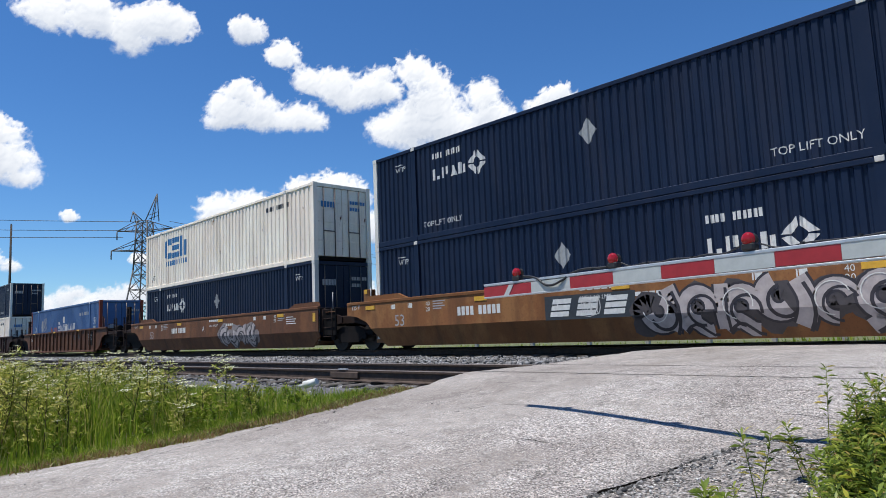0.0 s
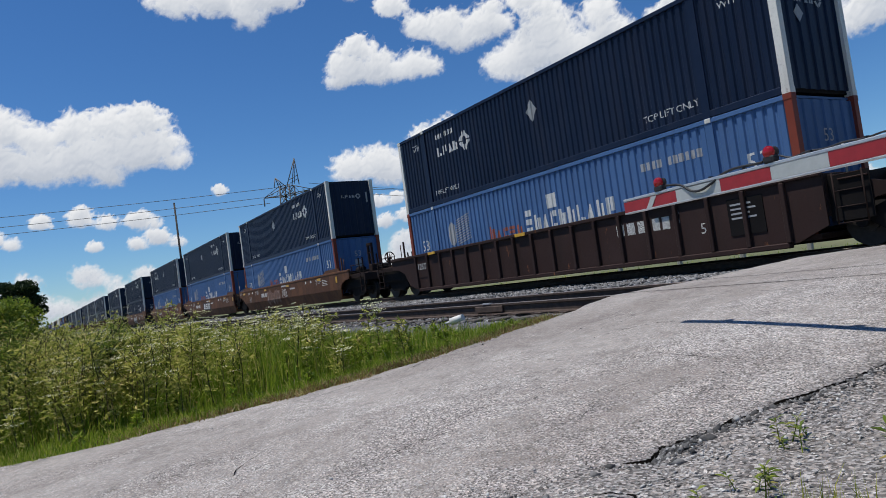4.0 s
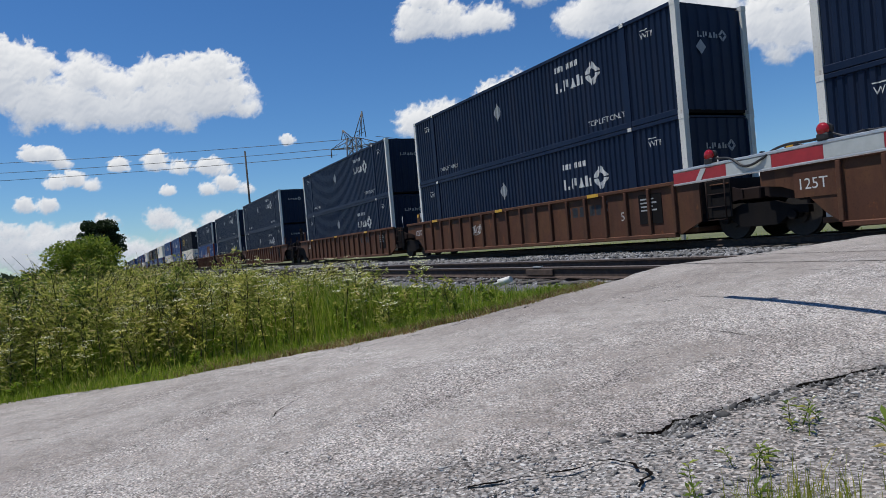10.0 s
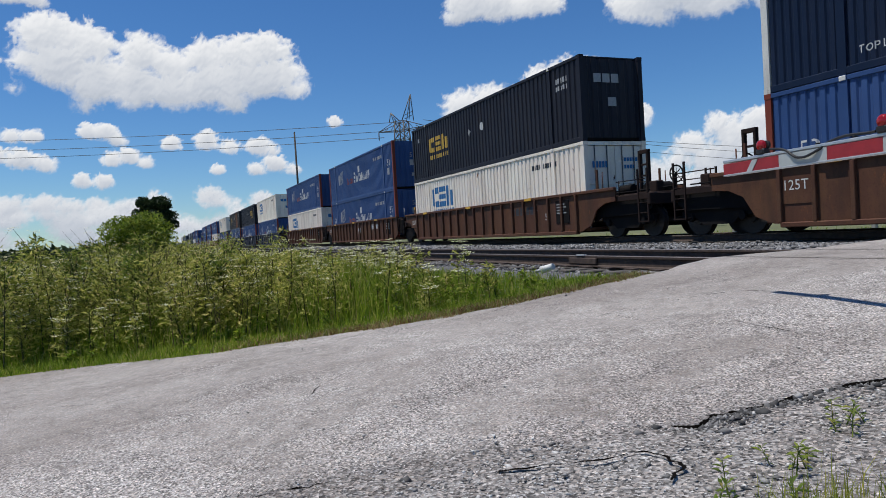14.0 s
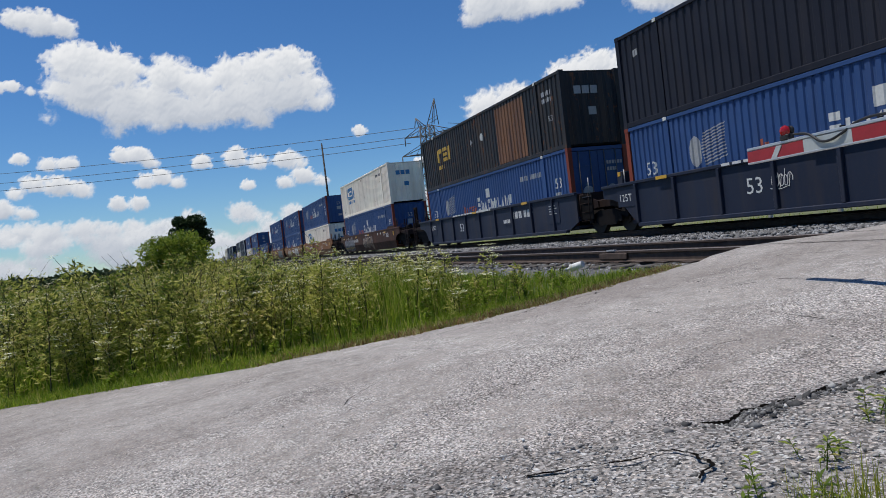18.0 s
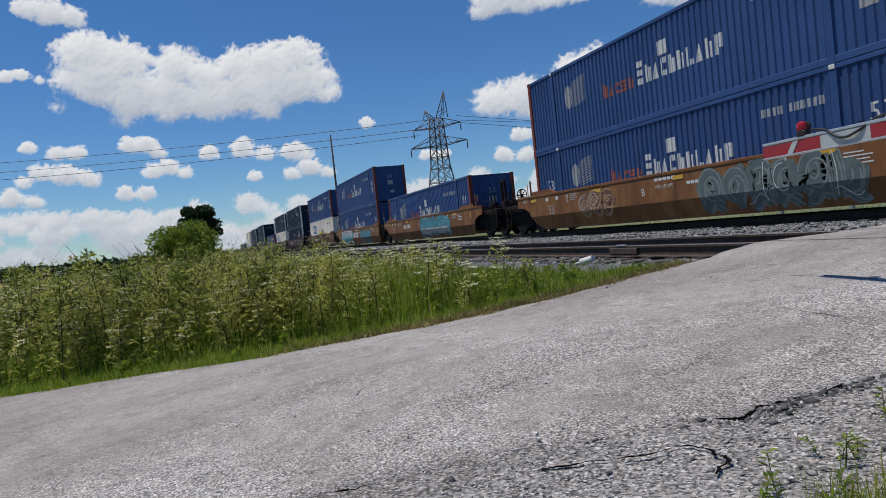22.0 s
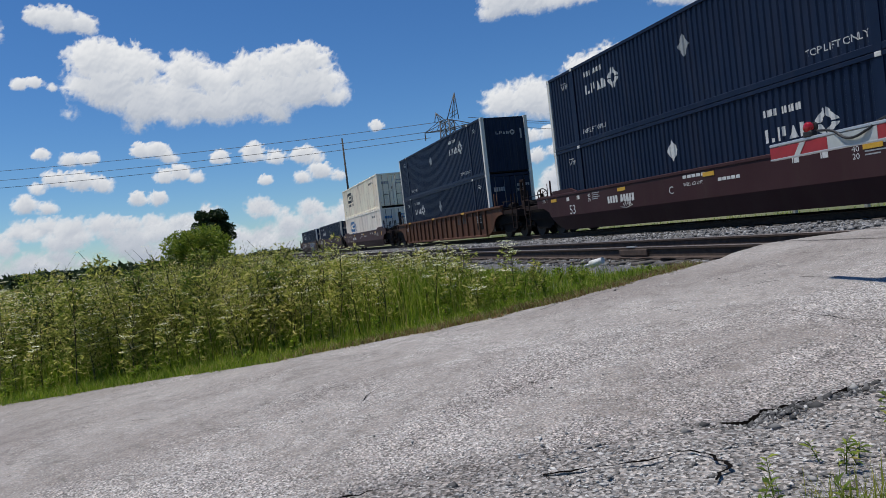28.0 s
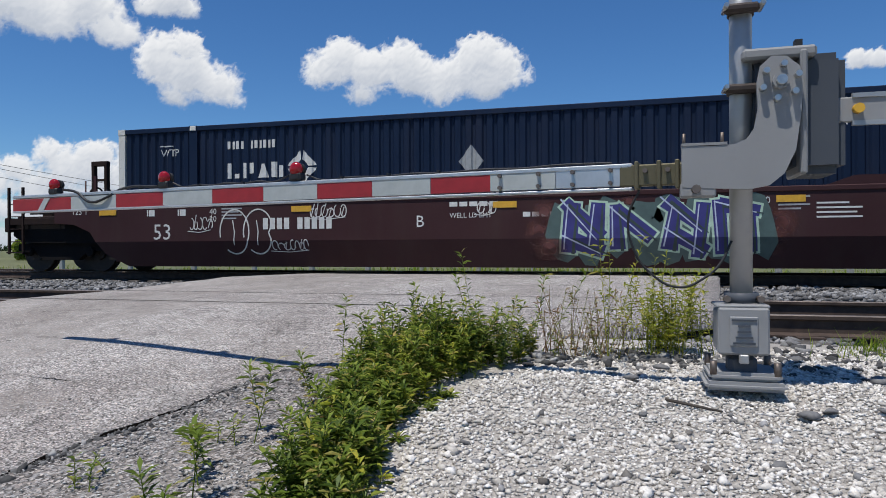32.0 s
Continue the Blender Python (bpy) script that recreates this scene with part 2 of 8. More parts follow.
def asphalt_mat(name, scale, level, open_at=None):
    """Worn asphalt: smooth warm-grey binder where it is polished, pale aggregate standing out where it has worn open. open_at: the x from which it lies open."""
    m, n, l, b = mat(name)
    tc = n.new("ShaderNodeTexCoord")
    vor = n.new("ShaderNodeTexVoronoi")
    vor.inputs["Scale"].default_value = scale
    warp = n.new("ShaderNodeMapping")
    warp.inputs["Scale"].default_value = (1, 1, 0.4)
    l.new(tc.outputs["Object"], warp.inputs[0])
    l.new(warp.outputs[0], vor.inputs["Vector"])
    sep = n.new("ShaderNodeSeparateColor")
    l.new(vor.outputs["Color"], sep.inputs[0])

    def g(v, warm=1.0):
        return (v * level * (1 + 0.05 * warm), v * level * (1 - 0.012 * warm), v * level * (1 - 0.075 * warm))

    rough_grain = ramp(n, l, sep.outputs[0], [(0.0, g(0.06)), (0.22, g(0.17)), (0.5, g(0.31)), (0.80, g(0.48)), (0.94, g(0.62)), (1.0, g(0.80))])
    fine_grain = ramp(n, l, sep.outputs[0], [(0.0, g(0.19, 1.3)), (0.3, g(0.25, 1.3)), (0.7, g(0.285, 1.3)), (0.93, g(0.33, 1.3)), (1.0, g(0.46))])
    where = noise_of(n, l, 1.25, 7, (1, 0.7, 1), 0.66)
    if open_at is not None:
        xyz = n.new("ShaderNodeSeparateXYZ")
        l.new(tc.outputs["Object"], xyz.inputs[0])
        mr = n.new("ShaderNodeMapRange")
        mr.inputs[1].default_value, mr.inputs[2].default_value = open_at - 1.6, open_at + 0.9
        mr.inputs[3].default_value, mr.inputs[4].default_value = -0.09, 0.16
        l.new(xyz.outputs[0], mr.inputs[0])
        ad = n.new("ShaderNodeMath")
        l.new(where, ad.inputs[0])
        l.new(mr.outputs[0], ad.inputs[1])
        where = ad.outputs[0]
    opened = ramp(n, l, where, [(0.44, (0.05,) * 3), (0.50, (0.35,) * 3), (0.58, (0.85,) * 3), (0.68, (1, 1, 1))])
    c = mixc(n, l, opened, fine_grain, rough_grain)
    tintn = ramp(n, l, sep.outputs[1], [(0.0, (1.06, 0.985, 0.93)), (0.5, (1, 1, 1)), (1.0, (0.97, 1.0, 1.03))])
    c = mixc(n, l, 1.0, c, tintn, "MULTIPLY")
    fine = noise_of(n, l, 240, 3)
    c = mixc(n, l, 1.0, c, ramp(n, l, fine, [(0.3, (0.78,) * 3), (0.7, (1.16,) * 3)]), "MULTIPLY")
    big = noise_of(n, l, 0.7, 6, (1, 0.55, 1), 0.62)
    c = mixc(n, l, 1.0, c, ramp(n, l, big, [(0.36, (0.80, 0.775, 0.765)), (0.47, (0.93, 0.915, 0.905)), (0.55, (1.03, 1.025, 1.02)), (0.68, (1.15, 1.15, 1.145))]), "MULTIPLY")
    mid = noise_of(n, l, 5.2, 8, rough=0.74)
    c = mixc(n, l, 1.0, c, ramp(n, l, mid, [(0.33, (0.74, 0.735, 0.73)), (0.47, (0.98, 0.98, 0.98)), (0.68, (1.12, 1.115, 1.11))]), "MULTIPLY")
    # dark seams between old patches, worn ragged
    seam = noise_of(n, l, 0.9, 5, (1, 0.5, 1), 0.6)
    line = ramp(n, l, seam, [(0.490, (1, 1, 1)), (0.500, (0.80,) * 3), (0.510, (1, 1, 1))])
    c = mixc(n, l, 1.0, c, line, "MULTIPLY")
    l.new(c, b.inputs["Base Color"])
    b.inputs["Roughness"].default_value = 0.92
    b.inputs["Specular IOR Level"].default_value = 0.2
    bm_ = n.new("ShaderNodeBump")
    bm_.inputs["Distance"].default_value = 0.6 / scale
    l.new(opened, bm_.inputs["Strength"])
    l.new(vor.outputs["Distance"], bm_.inputs["Height"])
    l.new(bm_.outputs[0], b.inputs["Normal"])
    return m


ASPHALT = asphalt_mat("worn_pale_asphalt", 120, 1.0, -3.4)
# near-black colour that paints the shade of depth onto flat crack strips
CRACK = plain("crack_shade", (0.008, 0.007, 0.0065), 1.0, 0, 0.4, 60)
CRACK.node_tree.nodes["Principled BSDF"].inputs["Specular IOR Level"].default_value = 0.0
SOIL = ground_mat("verge_soil_and_thatch", [(0.3, (0.07, 0.095, 0.025)), (0.5, (0.10, 0.125, 0.036)), (0.7, (0.16, 0.135, 0.07))], 0.6, 9)
FARGRASS = ground_mat("field_grass", [(0.3, (0.09, 0.105, 0.035)), (0.55, (0.14, 0.145, 0.055)), (0.75, (0.21, 0.19, 0.09))], 0.05, 1.2)
BALLASTBED = ground_mat("ballast_bed", [(0.3, (0.10, 0.097, 0.092)), (0.7, (0.17, 0.165, 0.16))], 2.0, 26, 0.6, 0.04)
PADBED = ground_mat("limestone_gravel_bed", [(0.3, (0.34, 0.31, 0.27)), (0.7, (0.52, 0.48, 0.43))], 1.5, 45, 0.5, 0.02)
SHOULDER = asphalt_mat("broken_asphalt_shoulder", 85, 0.72, -9.0)
BALLAST = stone_mat("grey_ballast", [(0.0, (0.07, 0.068, 0.066)), (0.5, (0.16, 0.155, 0.15)), (0.85, (0.25, 0.245, 0.24)), (1.0, (0.40, 0.39, 0.38))])
PEBBLE = stone_mat("white_limestone", [(0.0, (0.12, 0.108, 0.094)), (0.10, (0.44, 0.405, 0.355)), (0.6, (0.65, 0.605, 0.54)), (1.0, (0.80, 0.765, 0.71))])
RUBBLE = stone_mat("mixed_rubble", [(0.0, (0.08, 0.077, 0.072)), (0.25, (0.22, 0.212, 0.20)), (0.55, (0.40, 0.385, 0.36)), (0.85, (0.58, 0.56, 0.525)), (1.0, (0.74, 0.72, 0.68))])
CRUMB = stone_mat("asphalt_crumb", [(0.0, (0.035, 0.034, 0.033)), (0.5, (0.09, 0.087, 0.083)), (0.85, (0.20, 0.195, 0.187)), (1.0, (0.42, 0.41, 0.39))])
GRASS = leaf_mat("grass_blade", [(0.0, (0.11, 0.19, 0.018)), (0.5, (0.23, 0.33, 0.03)), (0.82, (0.36, 0.42, 0.06)), (1.0, (0.50, 0.43, 0.17))], 0.5, 0.5)
DRYGRASS = leaf_mat("dry_grass_blade", [(0.0, (0.20, 0.11, 0.055)), (0.4, (0.28, 0.18, 0.085)), (0.7, (0.20, 0.24, 0.05)), (1.0, (0.46, 0.38, 0.22))])
WEED = leaf_mat("weed_leaf", [(0.0, (0.17, 0.21, 0.035)), (0.5, (0.38, 0.40, 0.085)), (0.85, (0.60, 0.57, 0.18)), (1.0, (0.68, 0.56, 0.27))], 0.7, 0.5)
STALK = leaf_mat("weed_stalk", [(0.0, (0.035, 0.038, 0.018)), (0.6, (0.08, 0.09, 0.035)), (1.0, (0.18, 0.13, 0.075))], 0.7, 0.05)
UMBEL = leaf_mat("cream_umbel", [(0.0, (0.56, 0.56, 0.30)), (0.5, (0.80, 0.78, 0.56)), (1.0, (0.90, 0.88, 0.74))], 0.7, 0.35)
SHRUB = leaf_mat("shrub_leaf", [(0.0, (0.06, 0.10, 0.018)), (0.5, (0.16, 0.225, 0.034)), (0.85, (0.31, 0.36, 0.07)), (1.0, (0.48, 0.36, 0.14))], 0.42, 0.42)
YELLOWLEAF = leaf_mat("yellow_green_leaf", [(0.0, (0.20, 0.25, 0.035)), (0.6, (0.36, 0.39, 0.05)), (1.0, (0.50, 0.44, 0.07))], 0.55, 0.4)
DARKLEAF = leaf_mat("oak_leaf", [(0.0, (0.02, 0.038, 0.014)), (0.6, (0.035, 0.058, 0.02)), (1.0, (0.055, 0.08, 0.03))])
MIDLEAF = leaf_mat("bush_leaf", [(0.0, (0.11, 0.17, 0.02)), (0.6, (0.20, 0.27, 0.035)), (1.0, (0.32, 0.35, 0.06))], 0.6, 0.5)
BARK = plain("bark", (0.06, 0.05, 0.04), 0.95, 0, 0.3, 6)
RAILTOP = plain("polished_rail_head", (0.20, 0.165, 0.14), 0.45, 0.6, 0.25, 8)
RAILSIDE = plain("rusty_rail_web", (0.060, 0.040, 0.030), 0.9, 0, 0.35, 9)
TIE = ground_mat("weathered_tie_wood", [(0.3, (0.055, 0.045, 0.036)), (0.7, (0.12, 0.105, 0.09))], 3, 22, 0.5, 0.01)
GALV = paint("galvanised_steel", (0.36, 0.36, 0.355), dirt=(0.25, 0.25, 0.25), dirt_amt=0.25, rough=0.42, metal=0.55, variation=0.04)
GREYP = paint("light_grey_enamel", (0.245, 0.245, 0.242), dirt=(0.2, 0.19, 0.18), dirt_amt=0.2, rough=0.5, variation=0.05)
GREYD = paint("blue_grey_enamel", (0.062, 0.070, 0.082), dirt=(0.1, 0.1, 0.1), dirt_amt=0.2, rough=0.5, variation=0.05)
BRASSY = paint("dull_olive_cast_steel", (0.13, 0.115, 0.07), dirt=(0.03, 0.025, 0.02), dirt_amt=0.6, rough=0.5, metal=0.3)
CLAMPED = paint("dark_clamp_steel", (0.05, 0.04, 0.036), dirt=(0.02, 0.015, 0.012), dirt_amt=0.5, rough=0.55, metal=0.2)
CHROME = plain("zinc_plated_bolt", (0.45, 0.45, 0.44), 0.28, 0.8, 0.15, 30)
ARMRED = plain("red_reflective_sheet", (0.30, 0.018, 0.022), 0.45, 0, 0.12, 20)
ARMWHITE = plain("grey_white_reflective_sheet", (0.40, 0.42, 0.40), 0.45, 0, 0.08, 20)
ALU = plain("bright_aluminium", (0.50, 0.51, 0.52), 0.35, 0.6, 0.08, 20)
RUBBER = plain("black_rubber", (0.012, 0.012, 0.013), 0.6)
LATTICE = plain("grey_tower_steel", (0.10, 0.10, 0.10), 0.7, 0.3)
POLEWOOD = plain("creosoted_pole", (0.045, 0.038, 0.033), 0.9, 0, 0.3, 4)


def red_lens():
    m, n, l, b = mat("red_lamp_lens")
    b.inputs["Base Color"].default_value = (0.26, 0.008, 0.012, 1)
    b.inputs["Roughness"].default_value = 0.12
    b.inputs["Emission Color"].default_value = (0.9, 0.02, 0.02, 1)
    b.inputs["Emission Strength"].default_value = 0.03
    return m


LENS = red_lens()


def cloud_mat():
    m, n, l, b = mat("cloud_light")
    n.remove(b)
    d = n.new("ShaderNodeAttribute")
    d.attribute_name = "cloud_body"
    s = n.new("ShaderNodeAttribute")
    s.attribute_name = "cloud_shading"
    fine = noise_of(n, l, 0.05, 6, rough=0.6)
    fm = n.new("ShaderNodeMath")
    fm.operation = "MULTIPLY_ADD"
    l.new(fine, fm.inputs[0])
    fm.inputs[1].default_value = 0.8
    fm.inputs[2].default_value = -0.4
    ad = n.new("ShaderNodeMath")
    l.new(fm.outputs[0], ad.inputs[0])
    l.new(d.outputs["Fac"], ad.inputs[1])
    alpha = ramp(n, l, ad.outputs[0], [(0.0, (0, 0, 0)), (0.22, (0.14,) * 3), (0.55, (0.66,) * 3), (1.0, (1, 1, 1))])
    fs = n.new("ShaderNodeMath")
    fs.operation = "MULTIPLY_ADD"
    l.new(fine, fs.inputs[0])
    fs.inputs[1].default_value = 0.10
    fs.inputs[2].default_value = -0.05
    sh = n.new("ShaderNodeMath")
    l.new(fs.outputs[0], sh.inputs[0])
    l.new(s.outputs["Fac"], sh.inputs[1])
    # glowing colour from painted shade (low) to painted sunlight (high)
    col = ramp(n, l, sh.outputs[0], [(0.15, (0.40, 0.45, 0.53)), (0.45, (0.54, 0.58, 0.65)), (0.72, (0.70, 0.725, 0.765)), (0.98, (0.90, 0.905, 0.915))])
    em = n.new("ShaderNodeEmission")
    l.new(col, em.inputs[0])
    em.inputs[1].default_value = 1.0
    tr = n.new("ShaderNodeBsdfTransparent")
    mx = n.new("ShaderNodeMixShader")
    l.new(alpha, mx.inputs[0])
    l.new(tr.outputs[0], mx.inputs[1])
    l.new(em.outputs[0], mx.inputs[2])
    l.new(mx.outputs[0], n["Material Output"].inputs["Surface"])
    return m


CLOUD = cloud_mat()

# ---- building tools ----
def mesh_of(name, verts, faces, material, smooth=False):
    me = bpy.data.meshes.new(name)
    me.from_pydata([tuple(map(float, v)) for v in verts], [], [tuple(int(i) for i in f) for f in faces])
    if material:
        me.materials.append(material)
    if smooth:
        me.polygons.foreach_set("use_smooth", [True] * len(me.polygons))
    me.update()
    return me


def put(name, me, parent=None, m=None, label=""):
    ob = new(name, me)
    if parent:
        ob.parent = parent
    if m is not None:
        ob.matrix_basis = m
    if label:
        ob["label"] = label
    return ob


def thing(name, m, label, category, group="", kind=""):
    ob = new(name)
    ob.empty_display_size = 0.2
    ob.matrix_basis = m
    return tagged(ob, label, category, group, kind)


MESHES = {}


def box(sx, sy, sz, material, bevel=0.0, seg=1):
    """A box mesh about its centre, shared by all that ask for the same one."""
    key = ("box", round(sx, 3), round(sy, 3), round(sz, 3), material.name, bevel, seg)
    if key not in MESHES:
        bm = bmesh.new()
        bmesh.ops.create_cube(bm, size=1)
        bmesh.ops.scale(bm, vec=(sx, sy, sz), verts=bm.verts)
        if bevel:
            bmesh.ops.bevel(bm, geom=bm.edges[:], offset=bevel, segments=seg, affect="EDGES")
        me = bpy.data.meshes.new("box")
        bm.to_mesh(me)
        bm.free()
        me.materials.append(material)
        MESHES[key] = me
    return MESHES[key]


def tube(r, length, material, n=12, r2=None, axis="Z"):
    """A round bar along an axis, about its centre."""
    key = ("tube", round(r, 4), round(length, 3), material.name, n, r2, axis)
    if key not in MESHES:
        bm = bmesh.new()
        bmesh.ops.create_cone(bm, cap_ends=True, segments=n, radius1=r, radius2=r if r2 is None else r2, depth=length)
        if axis != "Z":
            bmesh.ops.rotate(bm, matrix=Matrix.Rotation(radians(90), 3, "Y" if axis == "X" else "X"), verts=bm.verts)
        for f in bm.faces:
            f.smooth = len(f.verts) == 4
        me = bpy.data.meshes.new("tube")
        bm.to_mesh(me)
        bm.free()
        me.materials.append(material)
        MESHES[key] = me
    return MESHES[key]


def between(a, b):
    """The pose that lays a bar's z axis from a to b."""
    a, b = Vector(a), Vector(b)
    return Matrix.Translation((a + b) / 2) @ (b - a).to_track_quat("Z", "Y").to_matrix().to_4x4()


def prism(outline, y0, y1, material, key=None):
    """An outline in x, z, carried from y0 to y1."""
    if key and key in MESHES:
        return MESHES[key]
    n = len(outline)
    v = [(x, y0, z) for x, z in outline] + [(x, y1, z) for x, z in outline]
    f = [tuple(range(n)), tuple(range(2 * n - 1, n - 1, -1))] + [(i, i + n, (i + 1) % n + n, (i + 1) % n) for i in range(n)]
    bm = bmesh.new()
    vs = [bm.verts.new(p) for p in v]
    for q in f:
        bm.faces.new([vs[i] for i in q])
    bmesh.ops.recalc_face_normals(bm, faces=bm.faces)
    me = bpy.data.meshes.new("prism")
    bm.to_mesh(me)
    bm.free()
    me.materials.append(material)
    if key:
        MESHES[key] = me
    return me

# ---- the train ----
HALF, WIDE, TALL = 8.075, 1.295, 2.895
TRACK_Y = 14.63
SPEED = 24.9


def groove(x, pitch, flat):
    """Depth of the side sheet's corrugation at x."""
    p, s = (x + HALF) % pitch, 0.032
    inner = pitch - flat - 2 * s
    if p < flat:
        return 0.0
    if p < flat + s:
        return 0.036 * (p - flat) / s
    if p < flat + s + inner:
        return 0.036
    return 0.036 * (pitch - p) / s


def breaks(pitch, flat, a, b):
    out, k = {a, b}, 0
    while k * pitch - HALF < b:
        for d in (0, flat, flat + 0.032, pitch - 0.032):
            x = k * pitch - HALF + d
            if a < x < b:
                out.add(x)
        k += 1
    return sorted(out)


def corrugated(pitch, flat, material):
    key = ("side", pitch, material.name)
    if key not in MESHES:
        xs = breaks(pitch, flat, -7.93, 7.93)
        v, f = [], []
        for x in xs:
            y = -1.265 + groove(x + 1e-6, pitch, flat)
            v += [(x, y, 0.15), (x, y, 2.78)]
        for i in range(len(xs) - 1):
            f.append((2 * i, 2 * i + 2, 2 * i + 3, 2 * i + 1))
        MESHES[key] = mesh_of("side_sheet", v, f, material)
    return MESHES[key]


def clip(poly, x0, x1):
    for side, at in ((1, x0), (-1, x1)):
        out = []
        for i, (ax, az) in enumerate(poly):
            bx, bz = poly[(i + 1) % len(poly)]
            ia, ib = side * (ax - at) >= 0, side * (bx - at) >= 0
            if ia:
                out.append((ax, az))
            if ia != ib:
                k = (at - ax) / (bx - ax)
                out.append((at, az + k * (bz - az)))
        poly = out
        if len(poly) < 3:
            return []
    return poly


def draped(polys, pitch, flat, material, lift=0.005):
    """Paint laid over the corrugation: convex outlines in x, z."""
    v, f = [], []
    for poly in polys:
        lo, hi = min(p[0] for p in poly), max(p[0] for p in poly)
        xs = breaks(pitch, flat, lo, hi)
        for a, b in zip(xs, xs[1:]):
            if b - a < 1e-5:
                continue
            q = clip(poly, a, b)
            if len(q) >= 3:
                base = len(v)
                mid = (a + b) / 2
                for x, z in q:
                    xx = x + (1e-6 if x < mid else -1e-6)
                    v.append((x, -1.265 + groove(xx, pitch, flat) - lift, z))
                f.append(tuple(range(base, base + len(q))))
    return mesh_of("marking", v, f, material)


def text_polys(text, height, x, z, lean=0.0):
    """The outlines of a word in Blender's own font as triangles; x, z: its lower left corner."""
    cu = bpy.data.curves.new("word", "FONT")
    cu.body, cu.size, cu.shear, cu.resolution_u = text, height / 0.73, lean, 2
    ob = bpy.data.objects.new("word", cu)
    scene.collection.objects.link(ob)
    dg = bpy.context.evaluated_depsgraph_get()
    dg.update()
    me = ob.evaluated_get(dg).to_mesh()
    me.calc_loop_triangles()
    out = [[(x + me.vertices[i].co.x, z + me.vertices[i].co.y) for i in t.vertices] for t in me.loop_triangles]
    ob.evaluated_get(dg).to_mesh_clear()
    bpy.data.objects.remove(ob)
    bpy.data.curves.remove(cu)
    return out


WORDS = {}


def word(text, height, x, z):
    if (text, height) not in WORDS:
        WORDS[text, height] = text_polys(text, height, 0, 0)
    return [[(px + x, pz + z) for px, pz in t] for t in WORDS[text, height]]


def bars(x, z, widths, height, gap=0.05, lean=0.0):
    """Plain bars in place of a name: one block a letter."""
    out = []
    for w in widths:
        if w > 0:
            out.append([(x, z), (x + w, z), (x + w + lean, z + height), (x + lean, z + height)])
        x += abs(w) + gap
    return out


def ring(x, z, r, hole=0.45):
    """A diamond ring in four pieces, with gaps at its corners."""
    c = [(0, r), (r, 0), (0, -r), (-r, 0)]
    out = []
    for i in range(4):
        a, b = c[i], c[(i + 1) % 4]
        pa = [a[j] + (b[j] - a[j]) * 0.08 for j in (0, 1)]
        pb = [a[j] + (b[j] - a[j]) * 0.92 for j in (0, 1)]
        out.append([(x + pa[0], z + pa[1]), (x + pb[0], z + pb[1]), (x + pb[0] * hole, z + pb[1] * hole), (x + pa[0] * hole, z + pa[1] * hole)])
    return out


def disc(x, z, r, n=18, sx=1.0):
    return [[(x + r * sx * math.cos(a * 2 * math.pi / n), z + r * math.sin(a * 2 * math.pi / n)) for a in range(n)]]


def strokes(x, z, sx, sz, shapes):
    """Broad strokes given in a unit square, as convex outlines."""
    return [[(x + px * sx, z + pz * sz) for px, pz in s] for s in shapes]


# plain blocks that stand for a maker's mark, in unit squares
MARK_U = [[(0, 0), (0.28, 0), (0.28, 1), (0, 1)], [(0.5, 0), (0.9, 0), (0.9, 0.3), (0.5, 0.3)]]
MARK_M = [[(0.05, 0), (0.35, 0), (0.35, 1), (0.05, 1)], [(0.55, 0.3), (0.9, 0.3), (0.9, 1), (0.55, 1)]]
MARK_A = [[(0.1, 0), (0.9, 0), (0.62, 0.9), (0.38, 0.9)]]
MARK_X = [[(0.05, 0.0), (0.42, 0.0), (0.42, 1), (0.05, 1)], [(0.55, 0), (0.92, 0), (0.92, 0.75), (0.55, 0.75)]]
MARK_C = [[(0, 0.1), (0.3, 0), (0.3, 1), (0, 0.9)], [(0.42, 0), (0.95, 0), (0.95, 0.3), (0.42, 0.3)], [(0.42, 0.68), (0.95, 0.68), (0.95, 1), (0.42, 1)]]
MARK_S = [[(0, 0), (0.95, 0), (0.95, 0.26), (0, 0.26)], [(0, 0.38), (0.95, 0.38), (0.95, 0.62), (0, 0.62)], [(0, 0.74), (0.95, 0.74), (0.95, 1), (0, 1)]]
MARK_K = [[(0.05, 0), (0.45, 0), (0.45, 1), (0.05, 1)], [(0.58, 0), (0.92, 0), (0.92, 0.8), (0.58, 0.8)]]

FINE, BOLD, CLOSE = (0.30, 0.155), (0.215, 0.105), (0.236, 0.118)
LABELS = {
    "U": "dark navy corrugated steel container with white diamond logo",
    "W": "dirty white corrugated steel container with blue logo",
    "D": "rust-streaked white corrugated steel container with dark logo",
    "K": "faded charcoal corrugated steel container with yellow logo",
    "R": "rust-stained charcoal corrugated steel container with faded yellow logo",
    "S": "worn blue corrugated steel container with red corner posts",
    "F": "sun-faded pale blue corrugated steel container with red corner posts",
    "P": "faded blue corrugated steel container with rust patches",
}
COATS = {"U": (NAVY, POSTW, BOLD), "W": (WHITE, WHITE, FINE), "D": (WHITE2, WHITE2, FINE), "K": (BLACK, BLACK, FINE),
         "R": (BLACK2, BLACK2, FINE), "S": (BLUE, POSTR, CLOSE), "P": (BLUE, POSTR, CLOSE), "F": (PALEBLUE, POSTR, CLOSE)}


